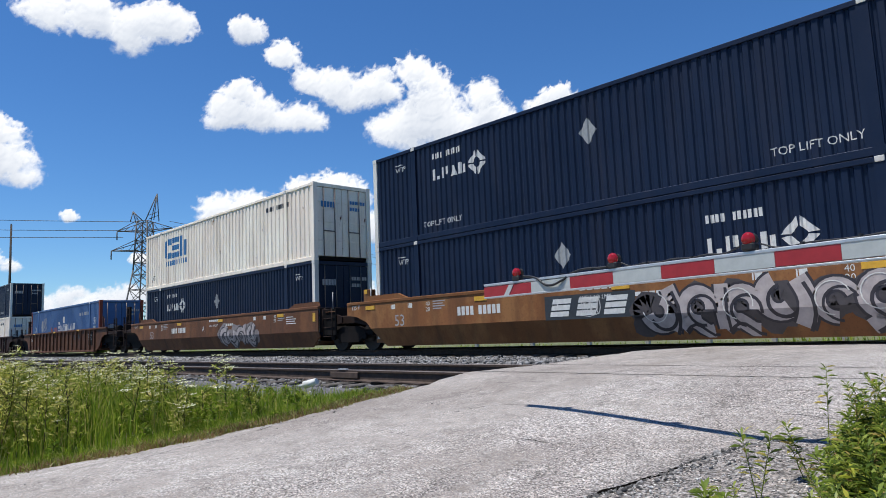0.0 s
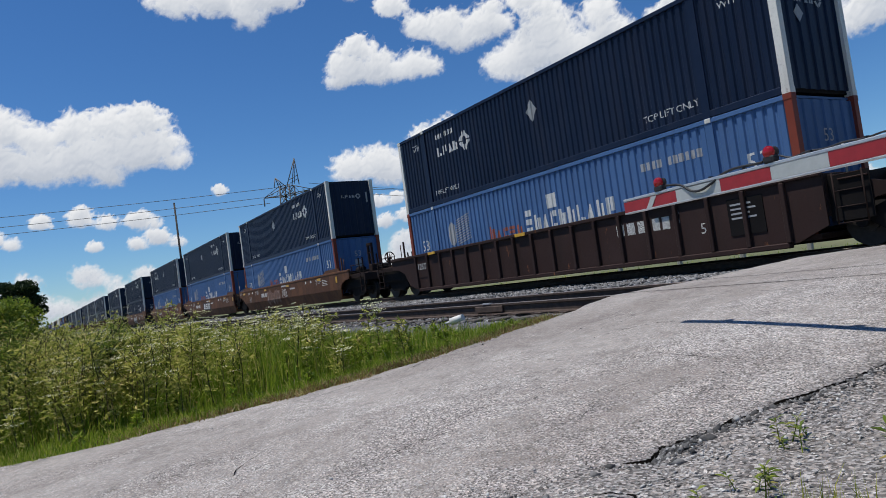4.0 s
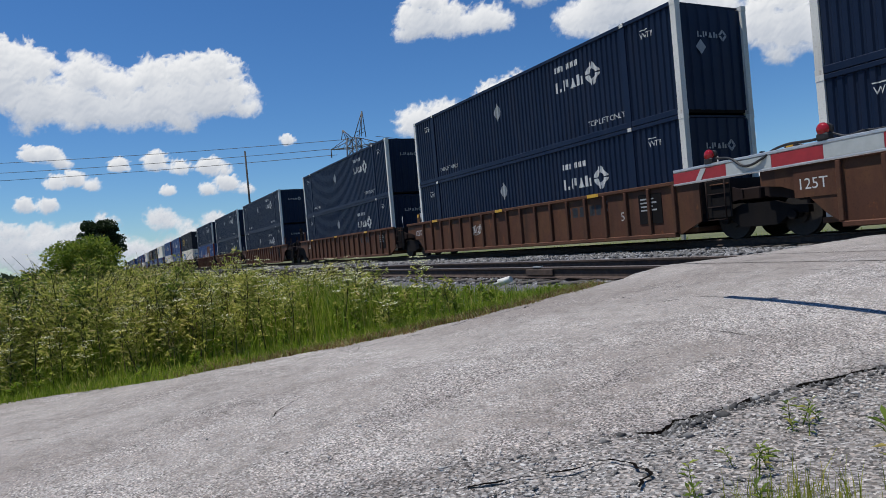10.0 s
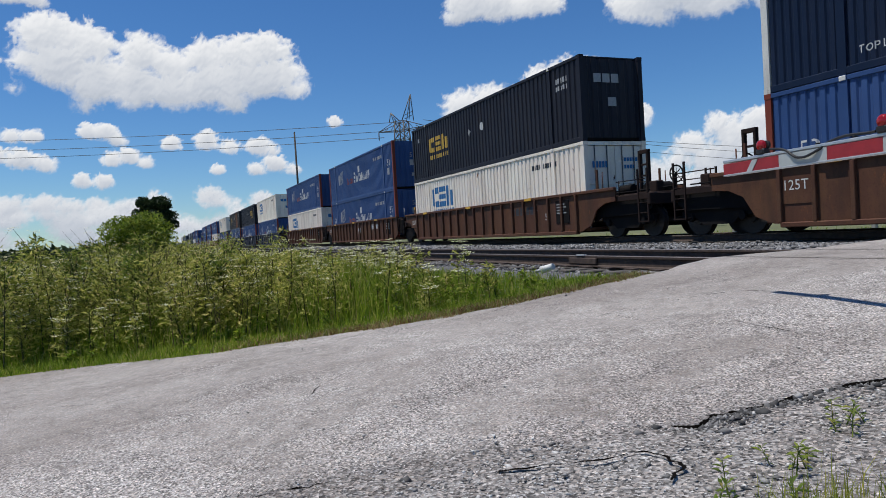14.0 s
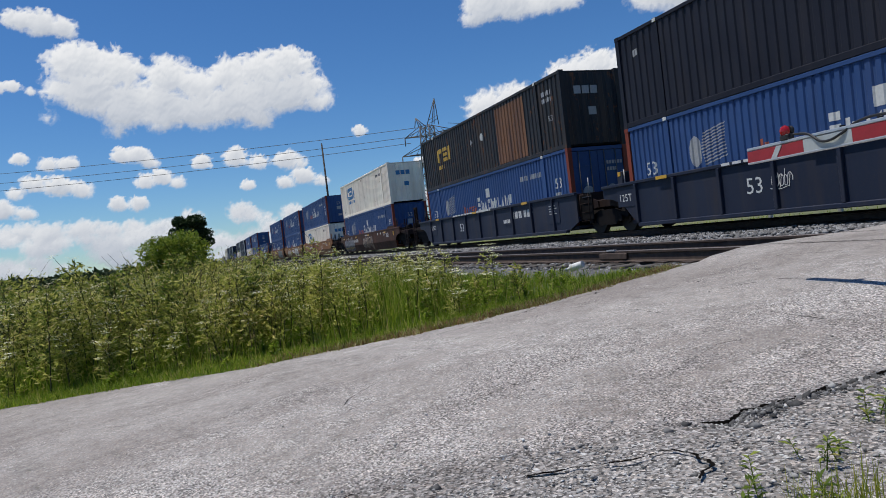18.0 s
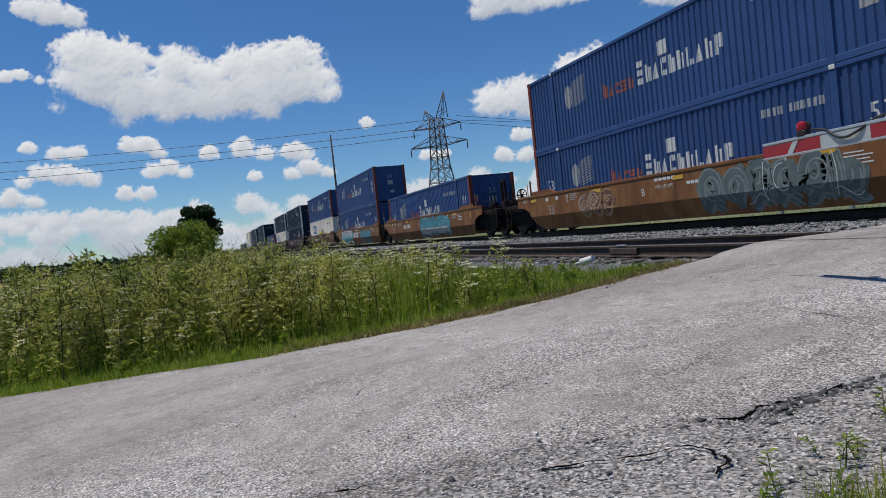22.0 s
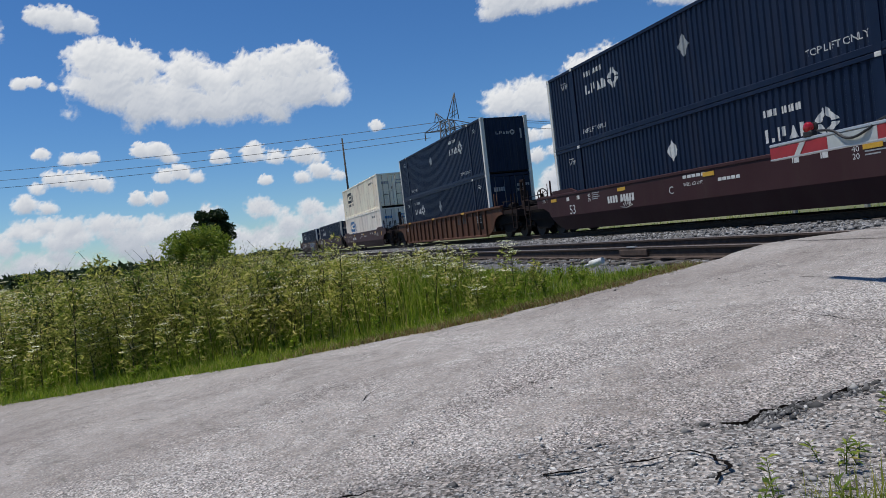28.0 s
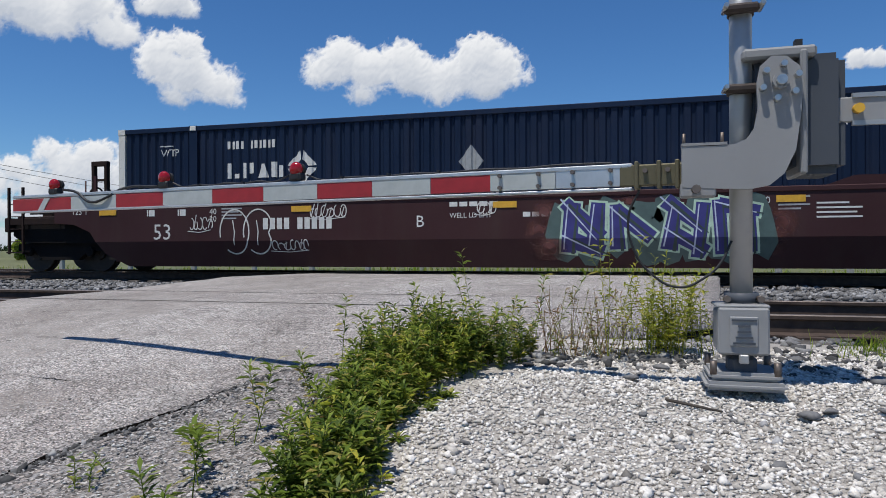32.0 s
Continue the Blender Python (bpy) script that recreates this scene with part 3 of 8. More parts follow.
def container_markings(kind, side, top, rnd):
    """(name, outlines, paint) of what is painted on the near side."""
    out = []
    if kind == "U":
        lx = -5.25 if side == "L" else 2.9
        lz = 1.7 if top or side == "L" else 1.5
        shapes = []
        for i, mk in enumerate((MARK_U, MARK_M, MARK_A, MARK_X)):
            shapes += strokes(lx + i * 0.35, lz, 0.32, 0.33, mk)
        out.append(("logo", shapes + ring(lx + 1.78, lz + 0.2, 0.38), INKW))
        out.append(("serial_mark", bars(lx + 0.0, lz + 0.64, (0.07, 0.07, 0.07, 0.07, -0.1, 0.07, 0.07, 0.07, 0.07, 0.07, 0.07), 0.17, 0.035), INKW))
        out.append(("diamond_placard", strokes(-0.05 if side == "L" else -1.0, 1.55, 0.5, 0.66, [[(0.5, 0), (1, 0.5), (0.5, 1), (0, 0.5)]]), PANELG if rnd.random() < 0.6 else INKW))
        for x in (-6.95, 6.75):
            out.append(("lettering", word("WTP", 0.16, x, 2.25) + bars(x - 0.02, 2.46, (0.32,), 0.025), INKW))
        if top:
            for x in (-5.75, 4.3):
                out.append(("lettering", word("TOP LIFT ONLY", 0.17, x, 0.36), INKW))
    elif kind in "WD":
        lx = -5.6 if side == "L" else 2.6
        ink = INKB if kind == "W" else INKD
        lz = 1.42
        shapes = []
        for i, mk in enumerate((MARK_C, MARK_S, MARK_X)):
            shapes += strokes(lx + i * 0.88, lz, 0.82, 1.0, mk)
        out.append(("logo", shapes, ink))
        out.append(("name_mark", bars(lx + 0.1, lz - 0.36, (0.14,) * 10, 0.24, 0.12), ink))
        out.append(("lettering", word("53'", 0.22, -7.2, 0.5), INKD))
        out.append(("serial_mark", bars(4.6, 2.25, (0.11, 0.11, 0.11, 0.11, -0.1, 0.11, 0.11, 0.11, 0.11, 0.11, 0.11), 0.18), INKD))
    elif kind in "KR":
        lx = -5.7 if side == "L" else 3.4
        lz = 1.35
        shapes = []
        for i, mk in enumerate((MARK_C, MARK_S, MARK_X)):
            shapes += strokes(lx + i * 0.82, lz, 0.76, 0.74, mk)
        if kind == "R":
            shapes = [s for s in shapes if rnd.random() < 0.75]
        out.append(("logo", shapes, INKY))
        out.append(("name_mark", bars(lx + 0.1, lz - 0.36, (0.13,) * (10 if kind == "K" else 4), 0.2, 0.11), INKY))
        out.append(("round_placard", disc(0.5, 1.75, 0.17), INKW))
        out.append(("small_placard", strokes(-0.9, 1.5, 0.22, 0.34, [[(0.5, 0), (1, 0.6), (0.5, 1), (0, 0.5)]]), INKG))
        out.append(("serial_mark", bars(6.5, 2.2, (0.11,) * 5, 0.18) + bars(6.5, 1.95, (0.11,) * 5, 0.16), INKG))
        out.append(("lettering", word("53'", 0.22, 6.9, 1.2) if kind == "R" else bars(-7.3, 2.1, (0.1, 0.1), 0.2), INKG))
    else:
        globe = disc(-5.0, 1.70, 0.44, sx=0.52)
        lines = []
        for i in range(11):
            z_ = 1.28 + i * 0.085
            x_ = -4.76 + 0.022 * abs(i - 5)
            lines.append([(x_, z_), (x_ + 0.85, z_ + 0.16), (x_ + 0.85, z_ + 0.195), (x_, z_ + 0.04)])
        out.append(("logo", globe + lines, INKG))
        red, white = [], []
        x = -2.75
        for i in range(5):
            mk = (MARK_K, MARK_A, MARK_C, MARK_S, MARK_K)[i]
            red += strokes(x, 1.15, 0.3, 0.5 if i == 0 else 0.36, mk)
            x += 0.37
        x += 0.12
        for i in range(10):
            mk = (MARK_S, MARK_K, MARK_A, MARK_C, MARK_X, MARK_K, MARK_U, MARK_A, MARK_K, MARK_M)[i]
            white += strokes(x, 1.15, 0.32, 0.72 if i == 0 else 0.54, mk)
            x += 0.38
        out.append(("name_mark", red, INKR if rnd.random() < 0.6 else POSTR))
        out.append(("name_mark", white, INKW))
        out.append(("lettering", word("53", 0.42, 6.85, 1.5), INKW))
        out.append(("placard", strokes(6.85, 0.95, 0.42, 0.4, [[(0, 0), (1, 0), (1, 1), (0, 1)]]), INKG))
        out.append(("placard", strokes(0.3, 1.78, 0.42, 0.42, [[(0, 0), (1, 0), (1, 1), (0, 1)]]), INKW))
        out.append(("serial_mark", bars(4.0, 2.1, (0.12,) * 4 + (-0.1,) + (0.12,) * 6, 0.2), INKG))
        if rnd.random() < 0.55:
            out.append(("lettering", word("53", 0.42, -7.25, 1.3), INKW))
            out.append(("placard", strokes(-7.3, 0.72, 0.45, 0.4, [[(0, 0), (1, 0), (1, 1), (0, 1)]]), INKG))
    return out


def post_mesh(sx, sy, cx, cy, material):
    """An upright with a casting at its foot and head, in one mesh."""
    key = ("post", sx, sy, material.name)
    if key not in MESHES:
        bm = bmesh.new()
        for w, d, z0, z1 in ((sx, sy, 0.12, 2.775), (cx, cy, 0.0, 0.12), (cx, cy, 2.775, 2.895)):
            q = bmesh.ops.create_cube(bm, size=1)
            bmesh.ops.scale(bm, vec=(w, d, z1 - z0), verts=q["verts"])
            bmesh.ops.translate(bm, vec=(0, 0, (z0 + z1) / 2), verts=q["verts"])
        me = bpy.data.meshes.new("post")
        bm.to_mesh(me)
        bm.free()
        me.materials.append(material)
        MESHES[key] = me
    return MESHES[key]


def end_sheet(material):
    """The corrugated blind end of a container, facing +x."""
    key = ("end", material.name)
    if key not in MESHES:
        v, f, y = [], [], -1.13
        k = 0
        while y < 1.13:
            for d, x in ((0, 8.0), (0.2, 8.0), (0.235, 7.965), (0.34, 7.965)):
                v += [(x, min(y + d, 1.13), 0.12), (x, min(y + d, 1.13), 2.80)]
            y += 0.375
        n = len(v) // 2
        f = [(2 * i, 2 * i + 2, 2 * i + 3, 2 * i + 1) for i in range(n - 1)]
        MESHES[key] = mesh_of("end_sheet", v, f, material)
    return MESHES[key]


def container(kind, side, top, doors, m, rnd):
    coat, post, (pitch, flat) = COATS[kind]
    where = "stacked on top" if top else "in a railcar well"
    ob = thing("shipping_container", m, LABELS[kind].replace("corrugated ", "").replace("steel ", "") + ", " + where, "shipping container", "containers of the train")
    sheet = corrugated(pitch, flat, coat)
    put("side_panel", sheet, ob)
    put("side_panel", sheet, ob, pose(0, 0, 0, 0, 0, 180))
    put("roof", box(15.9, 2.5, 0.05, coat), ob, pose(0, 0, 2.85))
    put("floor", box(15.9, 2.5, 0.1, GRIMESHADE), ob, pose(0, 0, 0.1))
    for y in (-1, 1):
        put("top_rail", box(15.8, 0.07, 0.11, coat, 0.012), ob, pose(0, y * 1.255, 2.835))
        put("bottom_rail", box(15.8, 0.06, 0.16, coat, 0.012), ob, pose(0, y * 1.262, 0.085))
        for x in (-1, 1):
            put("corner_post", post_mesh(0.17, 0.17, 0.185, 0.185, post), ob, pose(x * 7.985, y * 1.205, 0))
            put("lift_post", post_mesh(0.2, 0.05, 0.18, 0.065, coat), ob, pose(x * 6.1, y * 1.268, 0))
            if y < 0:
                put("lift_casting", box(0.16, 0.05, 0.11, POSTW, 0.012), ob, pose(x * 6.1, -1.285, 2.835))
    for x in (-1, 1):
        if doors == x:
            turn = pose(x * 7.99, 0, 0, 0, 0, 90 if x > 0 else -90)
            for y in (-1, 1):
                d = put("door", box(1.1, 0.05, 2.56, coat, 0.01), ob, turn @ pose(y * 0.56, 0, 1.46))
                for k in (-0.28, 0.22):
                    put("lock_rod", tube(0.02, 2.6, STEEL, 8), d, pose(k, -0.05, 0))
                for k in (-0.7, 0.0, 0.75):
                    put("hinge_strap", box(0.96, 0.025, 0.05, coat), d, pose(0.02 * y, -0.035, k))
                put("lock_handle", box(0.5, 0.03, 0.04, STEEL), d, pose(-0.05, -0.08, -0.35))
            put("end_header", box(0.1, 2.4, 0.13, coat), ob, pose(x * 8.0, 0, 2.82))
            marks = bars(-0.95, 2.0, (0.1, 0.1, 0.1, 0.1, 0.1), 0.22, 0.03) if kind not in "SF" else disc(-0.55, 1.2, 0.24) + disc(0.5, 1.2, 0.24)
            marks = marks + bars(0.35, 2.2, (0.09,) * 6, 0.13, 0.03) + bars(0.35, 1.95, (0.09,) * 4, 0.13, 0.03)
            me = mesh_of("marking", [(px, 0, pz) for q in marks for px, pz in q], np.split(np.arange(sum(len(q) for q in marks)), np.cumsum([len(q) for q in marks])[:-1]), INKB if kind == "W" else INKG)
            put("end_mark", me, ob, turn @ pose(0, -0.054, 0))["kind"] = "stuff"
        else:
            put("end_wall", end_sheet(coat), ob, pose(0, 0, 0, 0, 0, 0 if x > 0 else 180))
            turn = pose(x * 8.004, 0, 0, 0, 0, 90 if x > 0 else -90)
            if kind == "U":
                polys = []
                for i, mk in enumerate((MARK_U, MARK_M, MARK_A, MARK_X)):
                    polys += strokes(-0.5 + 0.19 * i, 2.0, 0.17, 0.15, mk)
                polys += ring(0.42, 2.08, 0.17)
                polys += bars(0.85, 1.75, (0.09,), 0.5) if rnd.random() < 0.6 else [[(-0.4, 1.55), (-0.22, 1.75), (-0.4, 1.95), (-0.58, 1.75)]]
            elif kind in "SPF":
                polys = word("53", 0.3, -0.2, 1.9) + bars(-0.2, 1.4, (0.42,), 0.34) + bars(-0.1, 0.75, (0.4,), 0.2)
            else:
                polys = bars(-0.7, 2.0, (0.3, 0.3, 0.3), 0.3, 0.06) + bars(-0.15, 1.2, (0.34,), 0.3)
            me = mesh_of("marking", [(px, 0, pz) for q in polys for px, pz in q], np.split(np.arange(sum(len(q) for q in polys)), np.cumsum([len(q) for q in polys])[:-1]), INKG if kind != "W" else INKB)
            put("end_mark", me, ob, turn)["kind"] = "stuff"
    key = (kind, side, top, rnd.random() < 0.5)
    if key not in MESHES:
        MESHES[key] = [(n, draped(p, pitch, flat, i), i) for n, p, i in container_markings(kind, side, top, rnd)]
    for n, me, ink in MESHES[key]:
        mk = put(n, me, ob)
        if "mark" in n or n in ("lettering", "logo"):
            mk["kind"] = "stuff"
    if kind == "P" or kind == "R":
        patch = bars(2.2 if kind == "R" else 1.6, 0.2, (0.5, 0.8, 0.5, 0.35, 0.55), 2.45, 0.02)
        put("rust_patch", draped(patch, pitch, flat, PATCH, 0.002), ob, None, "bare rusty steel patch")
    return ob


PATCH = paint("bare_rust", (0.17, 0.085, 0.05), dirt=(0.06, 0.05, 0.06), dirt_amt=0.7, rust=0.5, rough=0.8)


def truck(parent, x):
    """A two-axle truck under the railcar."""
    t = put("truck", box(0.5, 1.9, 0.28, GRIMESHADE, 0.04), parent, pose(x, 0, 0.6))
    frame_key = ("truck_frame",)
    for y in (-1, 1):
        me = prism([(-1.25, -0.02), (-1.25, 0.14), (-0.75, 0.18), (-0.42, 0.30), (0.42, 0.30), (0.75, 0.18), (1.25, 0.14), (1.25, -0.02), (0.8, -0.02), (0.5, -0.24), (-0.5, -0.24), (-0.8, -0.02)], -0.08, 0.08, GRIMESHADE, frame_key)
        put("side_frame", me, t, pose(0, y * 1.02, -0.08))
        for k in (-0.16, 0, 0.16) if y < 0 else ():
            put("spring", tube(0.06, 0.26, GRIMESHADE, 8), t, pose(k, y * 1.02, -0.06))
        for k in (-0.89, 0.89) if y < 0 else ():
            put("bearing_cap", tube(0.11, 0.1, GRIMESHADE, 10, axis="Y"), t, pose(k, y * 1.13, -0.12))
    for k in (-0.89, 0.89):
        w = put("wheelset", wheelset(), t, pose(k, 0, -0.12))
    return t


def wheelset():
    if "wheelset" not in MESHES:
        bm = bmesh.new()
        for y in (-0.765, 0.765):
            s = 1 if y > 0 else -1
            for r, dy, d in ((0.48, 0.0, 0.12), (0.515, -0.075 * s, 0.03), (0.20, 0.08 * s, 0.1)):
                q = bmesh.ops.create_cone(bm, cap_ends=True, segments=26, radius1=r, radius2=r, depth=d)
                bmesh.ops.rotate(bm, matrix=Matrix.Rotation(radians(90), 3, "X"), verts=q["verts"])
                bmesh.ops.translate(bm, vec=(0, y + dy, 0), verts=q["verts"])
        q = bmesh.ops.create_cone(bm, cap_ends=True, segments=10, radius1=0.085, radius2=0.085, depth=2.2)
        bmesh.ops.rotate(bm, matrix=Matrix.Rotation(radians(90), 3, "X"), verts=q["verts"])
        me = bpy.data.meshes.new("wheelset")
        bm.to_mesh(me)
        bm.free()
        me.materials.append(STEELW)
        MESHES["wheelset"] = me
    return MESHES["wheelset"]


# grimy wheels, darkened in colour for the shade beneath the cars
STEELW = plain("shade_dark_grimy_wheel_steel", (0.026, 0.021, 0.018), 0.7, 0.2, 0.3)
CAR = {
    "S": (TAN, "yellow-brown smooth-sided container well car with grimy trucks"),
    "B": (BROWN, "weathered brown smooth-sided container well car"),
    "D": (UMBER, "dull dark brown smooth-sided container well car with grey graffiti"),
    "R": (RUSTB, "rusty brown container well car with ribbed sides"),
    "Q": (DARKBROWN, "sooty dark brown container well car with ribbed sides"),
    "N": (CARNAVY, "dark navy container well car with ribbed sides"),
    "M": (MAROON, "maroon smooth-sided container well car with white lettering"),
}
TOPZ = 1.58


def flat_marks(name, polys, ink, parent, y, label=""):
    v = [(px, y, pz) for q in polys for px, pz in q]
    n = np.cumsum([len(q) for q in polys])[:-1]
    ob = put(name, mesh_of(name, v, np.split(np.arange(len(v)), n), ink), parent, None, label)
    ob["kind"] = "stuff"


FOLD = 0.70


def side_plates(parent, outline, y, coat, key):
    """The upright upper plate of a smooth side and the lower plate that leans inward below it."""
    flip = [(z, x) for x, z in outline]
    upper = [(x, z) for z, x in clip(flip, FOLD, 9)]
    lower = [(x, z) for z, x in clip(flip, -9, FOLD)]
    put("side_sheet", prism(upper, -0.02, 0.02, coat, ("up", *key)), parent, pose(0, y * 1.41, 0))
    mk = ("low", y, *key)
    if mk not in MESHES:
        me = prism(lower, -0.02, 0.02, coat).copy()
        for v in me.vertices:
            v.co.y += y * (1.41 - 0.36 * (FOLD - v.co.z))
        MESHES[mk] = me
    put("lower_sheet", MESHES[mk], parent)


def well_car(style, left, right, m, tag, rnd):
    """One unit of a well car. left, right: 'c' an end with coupler, 'a' joined to the next unit, 't' joined and carrying the shared truck."""
    coat, label = CAR[style]
    ob = thing("well_car", m, label + (", double-stacked" if tag.get("double") else ", loaded with one container"), "railcar", "railcars of the train")
    ribbed = style in "RQN"
    low = 0.23 if ribbed else 0.14
    def end_outline(kind, s):
        """From the bottom of the side to its top at one end, for s = 1 at +x."""
        if kind == "c":
            return [(7.85, low), (8.4, 0.42), (8.75, 0.92), (9.2, 1.10), (9.75, 1.14), (9.75, 1.48)]
        if s < 0:
            return [(7.7, low), (8.0, 0.45), (8.45, 0.90), (9.0, 1.10), (9.5, 1.16), (9.5, 1.50)]
        return [(7.8, low), (8.25, 0.42), (8.45, 0.50), (8.45, 1.50)]
    el, er = end_outline(left, -1), end_outline(right, 1)
    outline = [(-x, z) for x, z in reversed(el)] + er
    xl, xr = el[-1][0], er[-1][0]
    for y in (-1, 1):
        yy = y * (1.36 if ribbed else 1.385)
        if ribbed:
            put("side_sheet", prism(outline, -0.025, 0.025, coat, ("sheet", style, left, right)), ob, pose(0, yy, 0))
        else:
            side_plates(ob, outline, y, coat, (style, left, right))
        put("top_chord", box(xl + xr, 0.13, 0.1, coat, 0.015), ob, pose((xr - xl) / 2, y * 1.385, 1.53))
        if ribbed:
            put("bottom_chord", box(15.3, 0.18, 0.12, coat, 0.02), ob, pose(0, y * 1.38, 0.20))
            if y < 0:
                for k in range(0, 18, 2 if style == "N" else 1):
                    put("rib", box(0.10, 0.11, 1.22, coat, 0.012), ob, pose(-7.65 + 0.9 * k, -1.42, 0.87))
                put("test_plate", box(0.85, 0.02, 0.8, coat if style == "N" else GRIMESHADE), ob, pose(6.75, -1.392, 0.95))
                put("end_plate", box(0.95, 0.02, 0.62, coat), ob, pose(-8.2, -1.392, 1.12) if left != "c" else pose(-7.2, -1.392, 0.98))
            else:
                put("ribs_far", prism([(-7.7, 0.33), (7.7, 0.33), (7.7, 1.48), (-7.7, 1.48)], -0.03, 0.03, coat, ("far", style)), ob, pose(0, 1.40, 0))
        else:
            for x in (-1, 1):
                put("raised_end", prism([(-1.0, 0), (1.0, 0), (0.9, 0.16), (-0.55, 0.16)], -0.045, 0.045, coat, ("raised", style)), ob, pose(x * 7.45, y * 1.36, 1.58, 0, 0, 0 if x > 0 else 180))
    put("well_floor", box(16.4, 2.5, 0.12, coat, 0.01), ob, pose(0, 0, 0.30))
    # end parts and aprons take near-black paints with shade in their colour
    for s, kind in ((-1, left), (1, right)):
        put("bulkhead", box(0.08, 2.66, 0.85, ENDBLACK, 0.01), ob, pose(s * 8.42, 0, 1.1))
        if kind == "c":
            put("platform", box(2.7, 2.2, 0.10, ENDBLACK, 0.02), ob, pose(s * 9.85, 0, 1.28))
            put("centre_sill", box(2.9, 0.7, 0.42, GRIMESHADE, 0.03), ob, pose(s * 9.8, 0, 1.0))
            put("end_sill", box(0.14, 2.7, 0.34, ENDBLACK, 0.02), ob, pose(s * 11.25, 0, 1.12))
            c = put("coupler", box(0.8, 0.24, 0.26, GRIMESHADE, 0.04), ob, pose(s * 11.5, 0, 0.88))
            put("knuckle", box(0.22, 0.36, 0.3, GRIMESHADE, 0.06), c, pose(s * 0.32, 0.03, 0))
            put("air_hose", tube(0.03, 0.7, GRIMESHADE, 8), ob, between((s * 11.3, 0.35, 0.9), (s * 11.7, 0.3, 0.42)))
            for y in (-1, 1):
                lad = put("ladder", box(0.05, 0.05, 1.6, ENDBLACK), ob, pose(s * 11.2, y * 1.32, 1.22))
                put("ladder_post", box(0.05, 0.05, 1.6, ENDBLACK), lad, pose(-s * 0.42, 0, 0))
                for k in range(4):
                    put("rung", tube(0.014, 0.42, ENDBLACK, 6, axis="X"), lad, pose(-s * 0.21, 0, -0.5 + 0.3 * k))
                put("grab_iron", tube(0.018, 0.75, coat, 6), ob, pose(s * 9.0, y * 1.28, 1.75))
                put("corner_stanchion", box(0.07, 0.05, 0.85, coat), ob, pose(s * 8.72, y * 1.28, 1.8))
                put("side_step", box(1.5, 0.05, 0.16, ENDBLACK, 0.01), ob, pose(s * 10.45, y * 1.3, 1.2))
                put("handrail", tube(0.018, 1.35, ENDBLACK, 6, axis="X"), ob, pose(s * 10.4, y * 1.3, 1.72))
                put("handrail_post", tube(0.018, 0.5, ENDBLACK, 6), ob, pose(s * 9.85, y * 1.3, 1.5))
            bx = put("brake_stand", box(0.09, 0.12, 1.35, ENDBLACK, 0.01), ob, pose(s * 9.45, -0.1, 2.02))
            put("stand_post", box(0.09, 0.12, 1.35, ENDBLACK, 0.01), bx, pose(s * 0.38, 0, 0))
            put("stand_head", box(0.47, 0.13, 0.12, ENDBLACK, 0.01), bx, pose(s * 0.19, 0, 0.66))
            for k in (-0.1, 0.25):
                put("stand_bar", box(0.38, 0.05, 0.06, ENDBLACK), bx, pose(s * 0.19, 0, k))
            put("brake_wheel", wheel_ring(), ob, pose(s * 10.35, 0.55, 1.9))
            put("wheel_post", box(0.08, 0.1, 0.6, ENDBLACK, 0.01), ob, pose(s * 10.28, 0.55, 1.6))
            for y in (-1, 1):
                put("truck_apron", prism([(8.35, 0.50), (8.7, 0.66), (10.9, 0.70), (11.2, 0.86), (11.2, 1.12), (8.35, 1.14)], -0.03, 0.03, GRIMESHADE, ("apron",)) if s > 0 else prism([(-8.35, 0.50), (-8.35, 1.14), (-11.2, 1.12), (-11.2, 0.86), (-10.9, 0.70), (-8.7, 0.66)], -0.03, 0.03, GRIMESHADE, ("apron_l",)), ob, pose(0, y * 1.17, 0))
            for k in range(3):
                put("brake_pipe", tube(0.022, 2.4, GRIMESHADE, 6, axis="X"), ob, pose(s * (9.7 + 0.2 * k), -1.0 + 0.5 * k, 1.40 + 0.05 * k))
            put("valve_box", box(0.34, 0.3, 0.34, ENDBLACK, 0.03), ob, pose(s * 10.7, -0.55, 1.5))
            put("step_tread", box(0.5, 0.22, 0.03, ENDBLACK), ob, pose(s * 11.0, -1.25, 0.46))
            put("brake_cylinder", tube(0.16, 0.6, GRIMESHADE, 12, axis="X"), ob, pose(s * 9.4, -0.6, 1.5))
            put("air_tank", tube(0.2, 0.9, GRIMESHADE, 12, axis="Y"), ob, pose(s * 9.9, 0.2, 1.5))
            truck(ob, s * 9.9)
        else:
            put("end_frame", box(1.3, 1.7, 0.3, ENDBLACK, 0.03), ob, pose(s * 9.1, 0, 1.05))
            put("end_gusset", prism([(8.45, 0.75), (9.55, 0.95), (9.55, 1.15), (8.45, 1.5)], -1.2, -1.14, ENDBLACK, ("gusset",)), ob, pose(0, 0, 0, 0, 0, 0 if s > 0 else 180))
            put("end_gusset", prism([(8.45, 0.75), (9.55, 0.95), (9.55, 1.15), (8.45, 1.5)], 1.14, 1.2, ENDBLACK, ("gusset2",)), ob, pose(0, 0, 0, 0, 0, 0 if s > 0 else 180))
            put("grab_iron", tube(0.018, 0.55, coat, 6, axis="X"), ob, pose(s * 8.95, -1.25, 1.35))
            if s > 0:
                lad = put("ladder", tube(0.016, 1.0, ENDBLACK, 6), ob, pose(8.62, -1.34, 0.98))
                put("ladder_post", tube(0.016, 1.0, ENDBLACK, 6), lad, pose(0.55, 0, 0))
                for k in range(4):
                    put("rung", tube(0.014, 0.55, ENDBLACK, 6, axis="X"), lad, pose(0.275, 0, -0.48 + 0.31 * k))
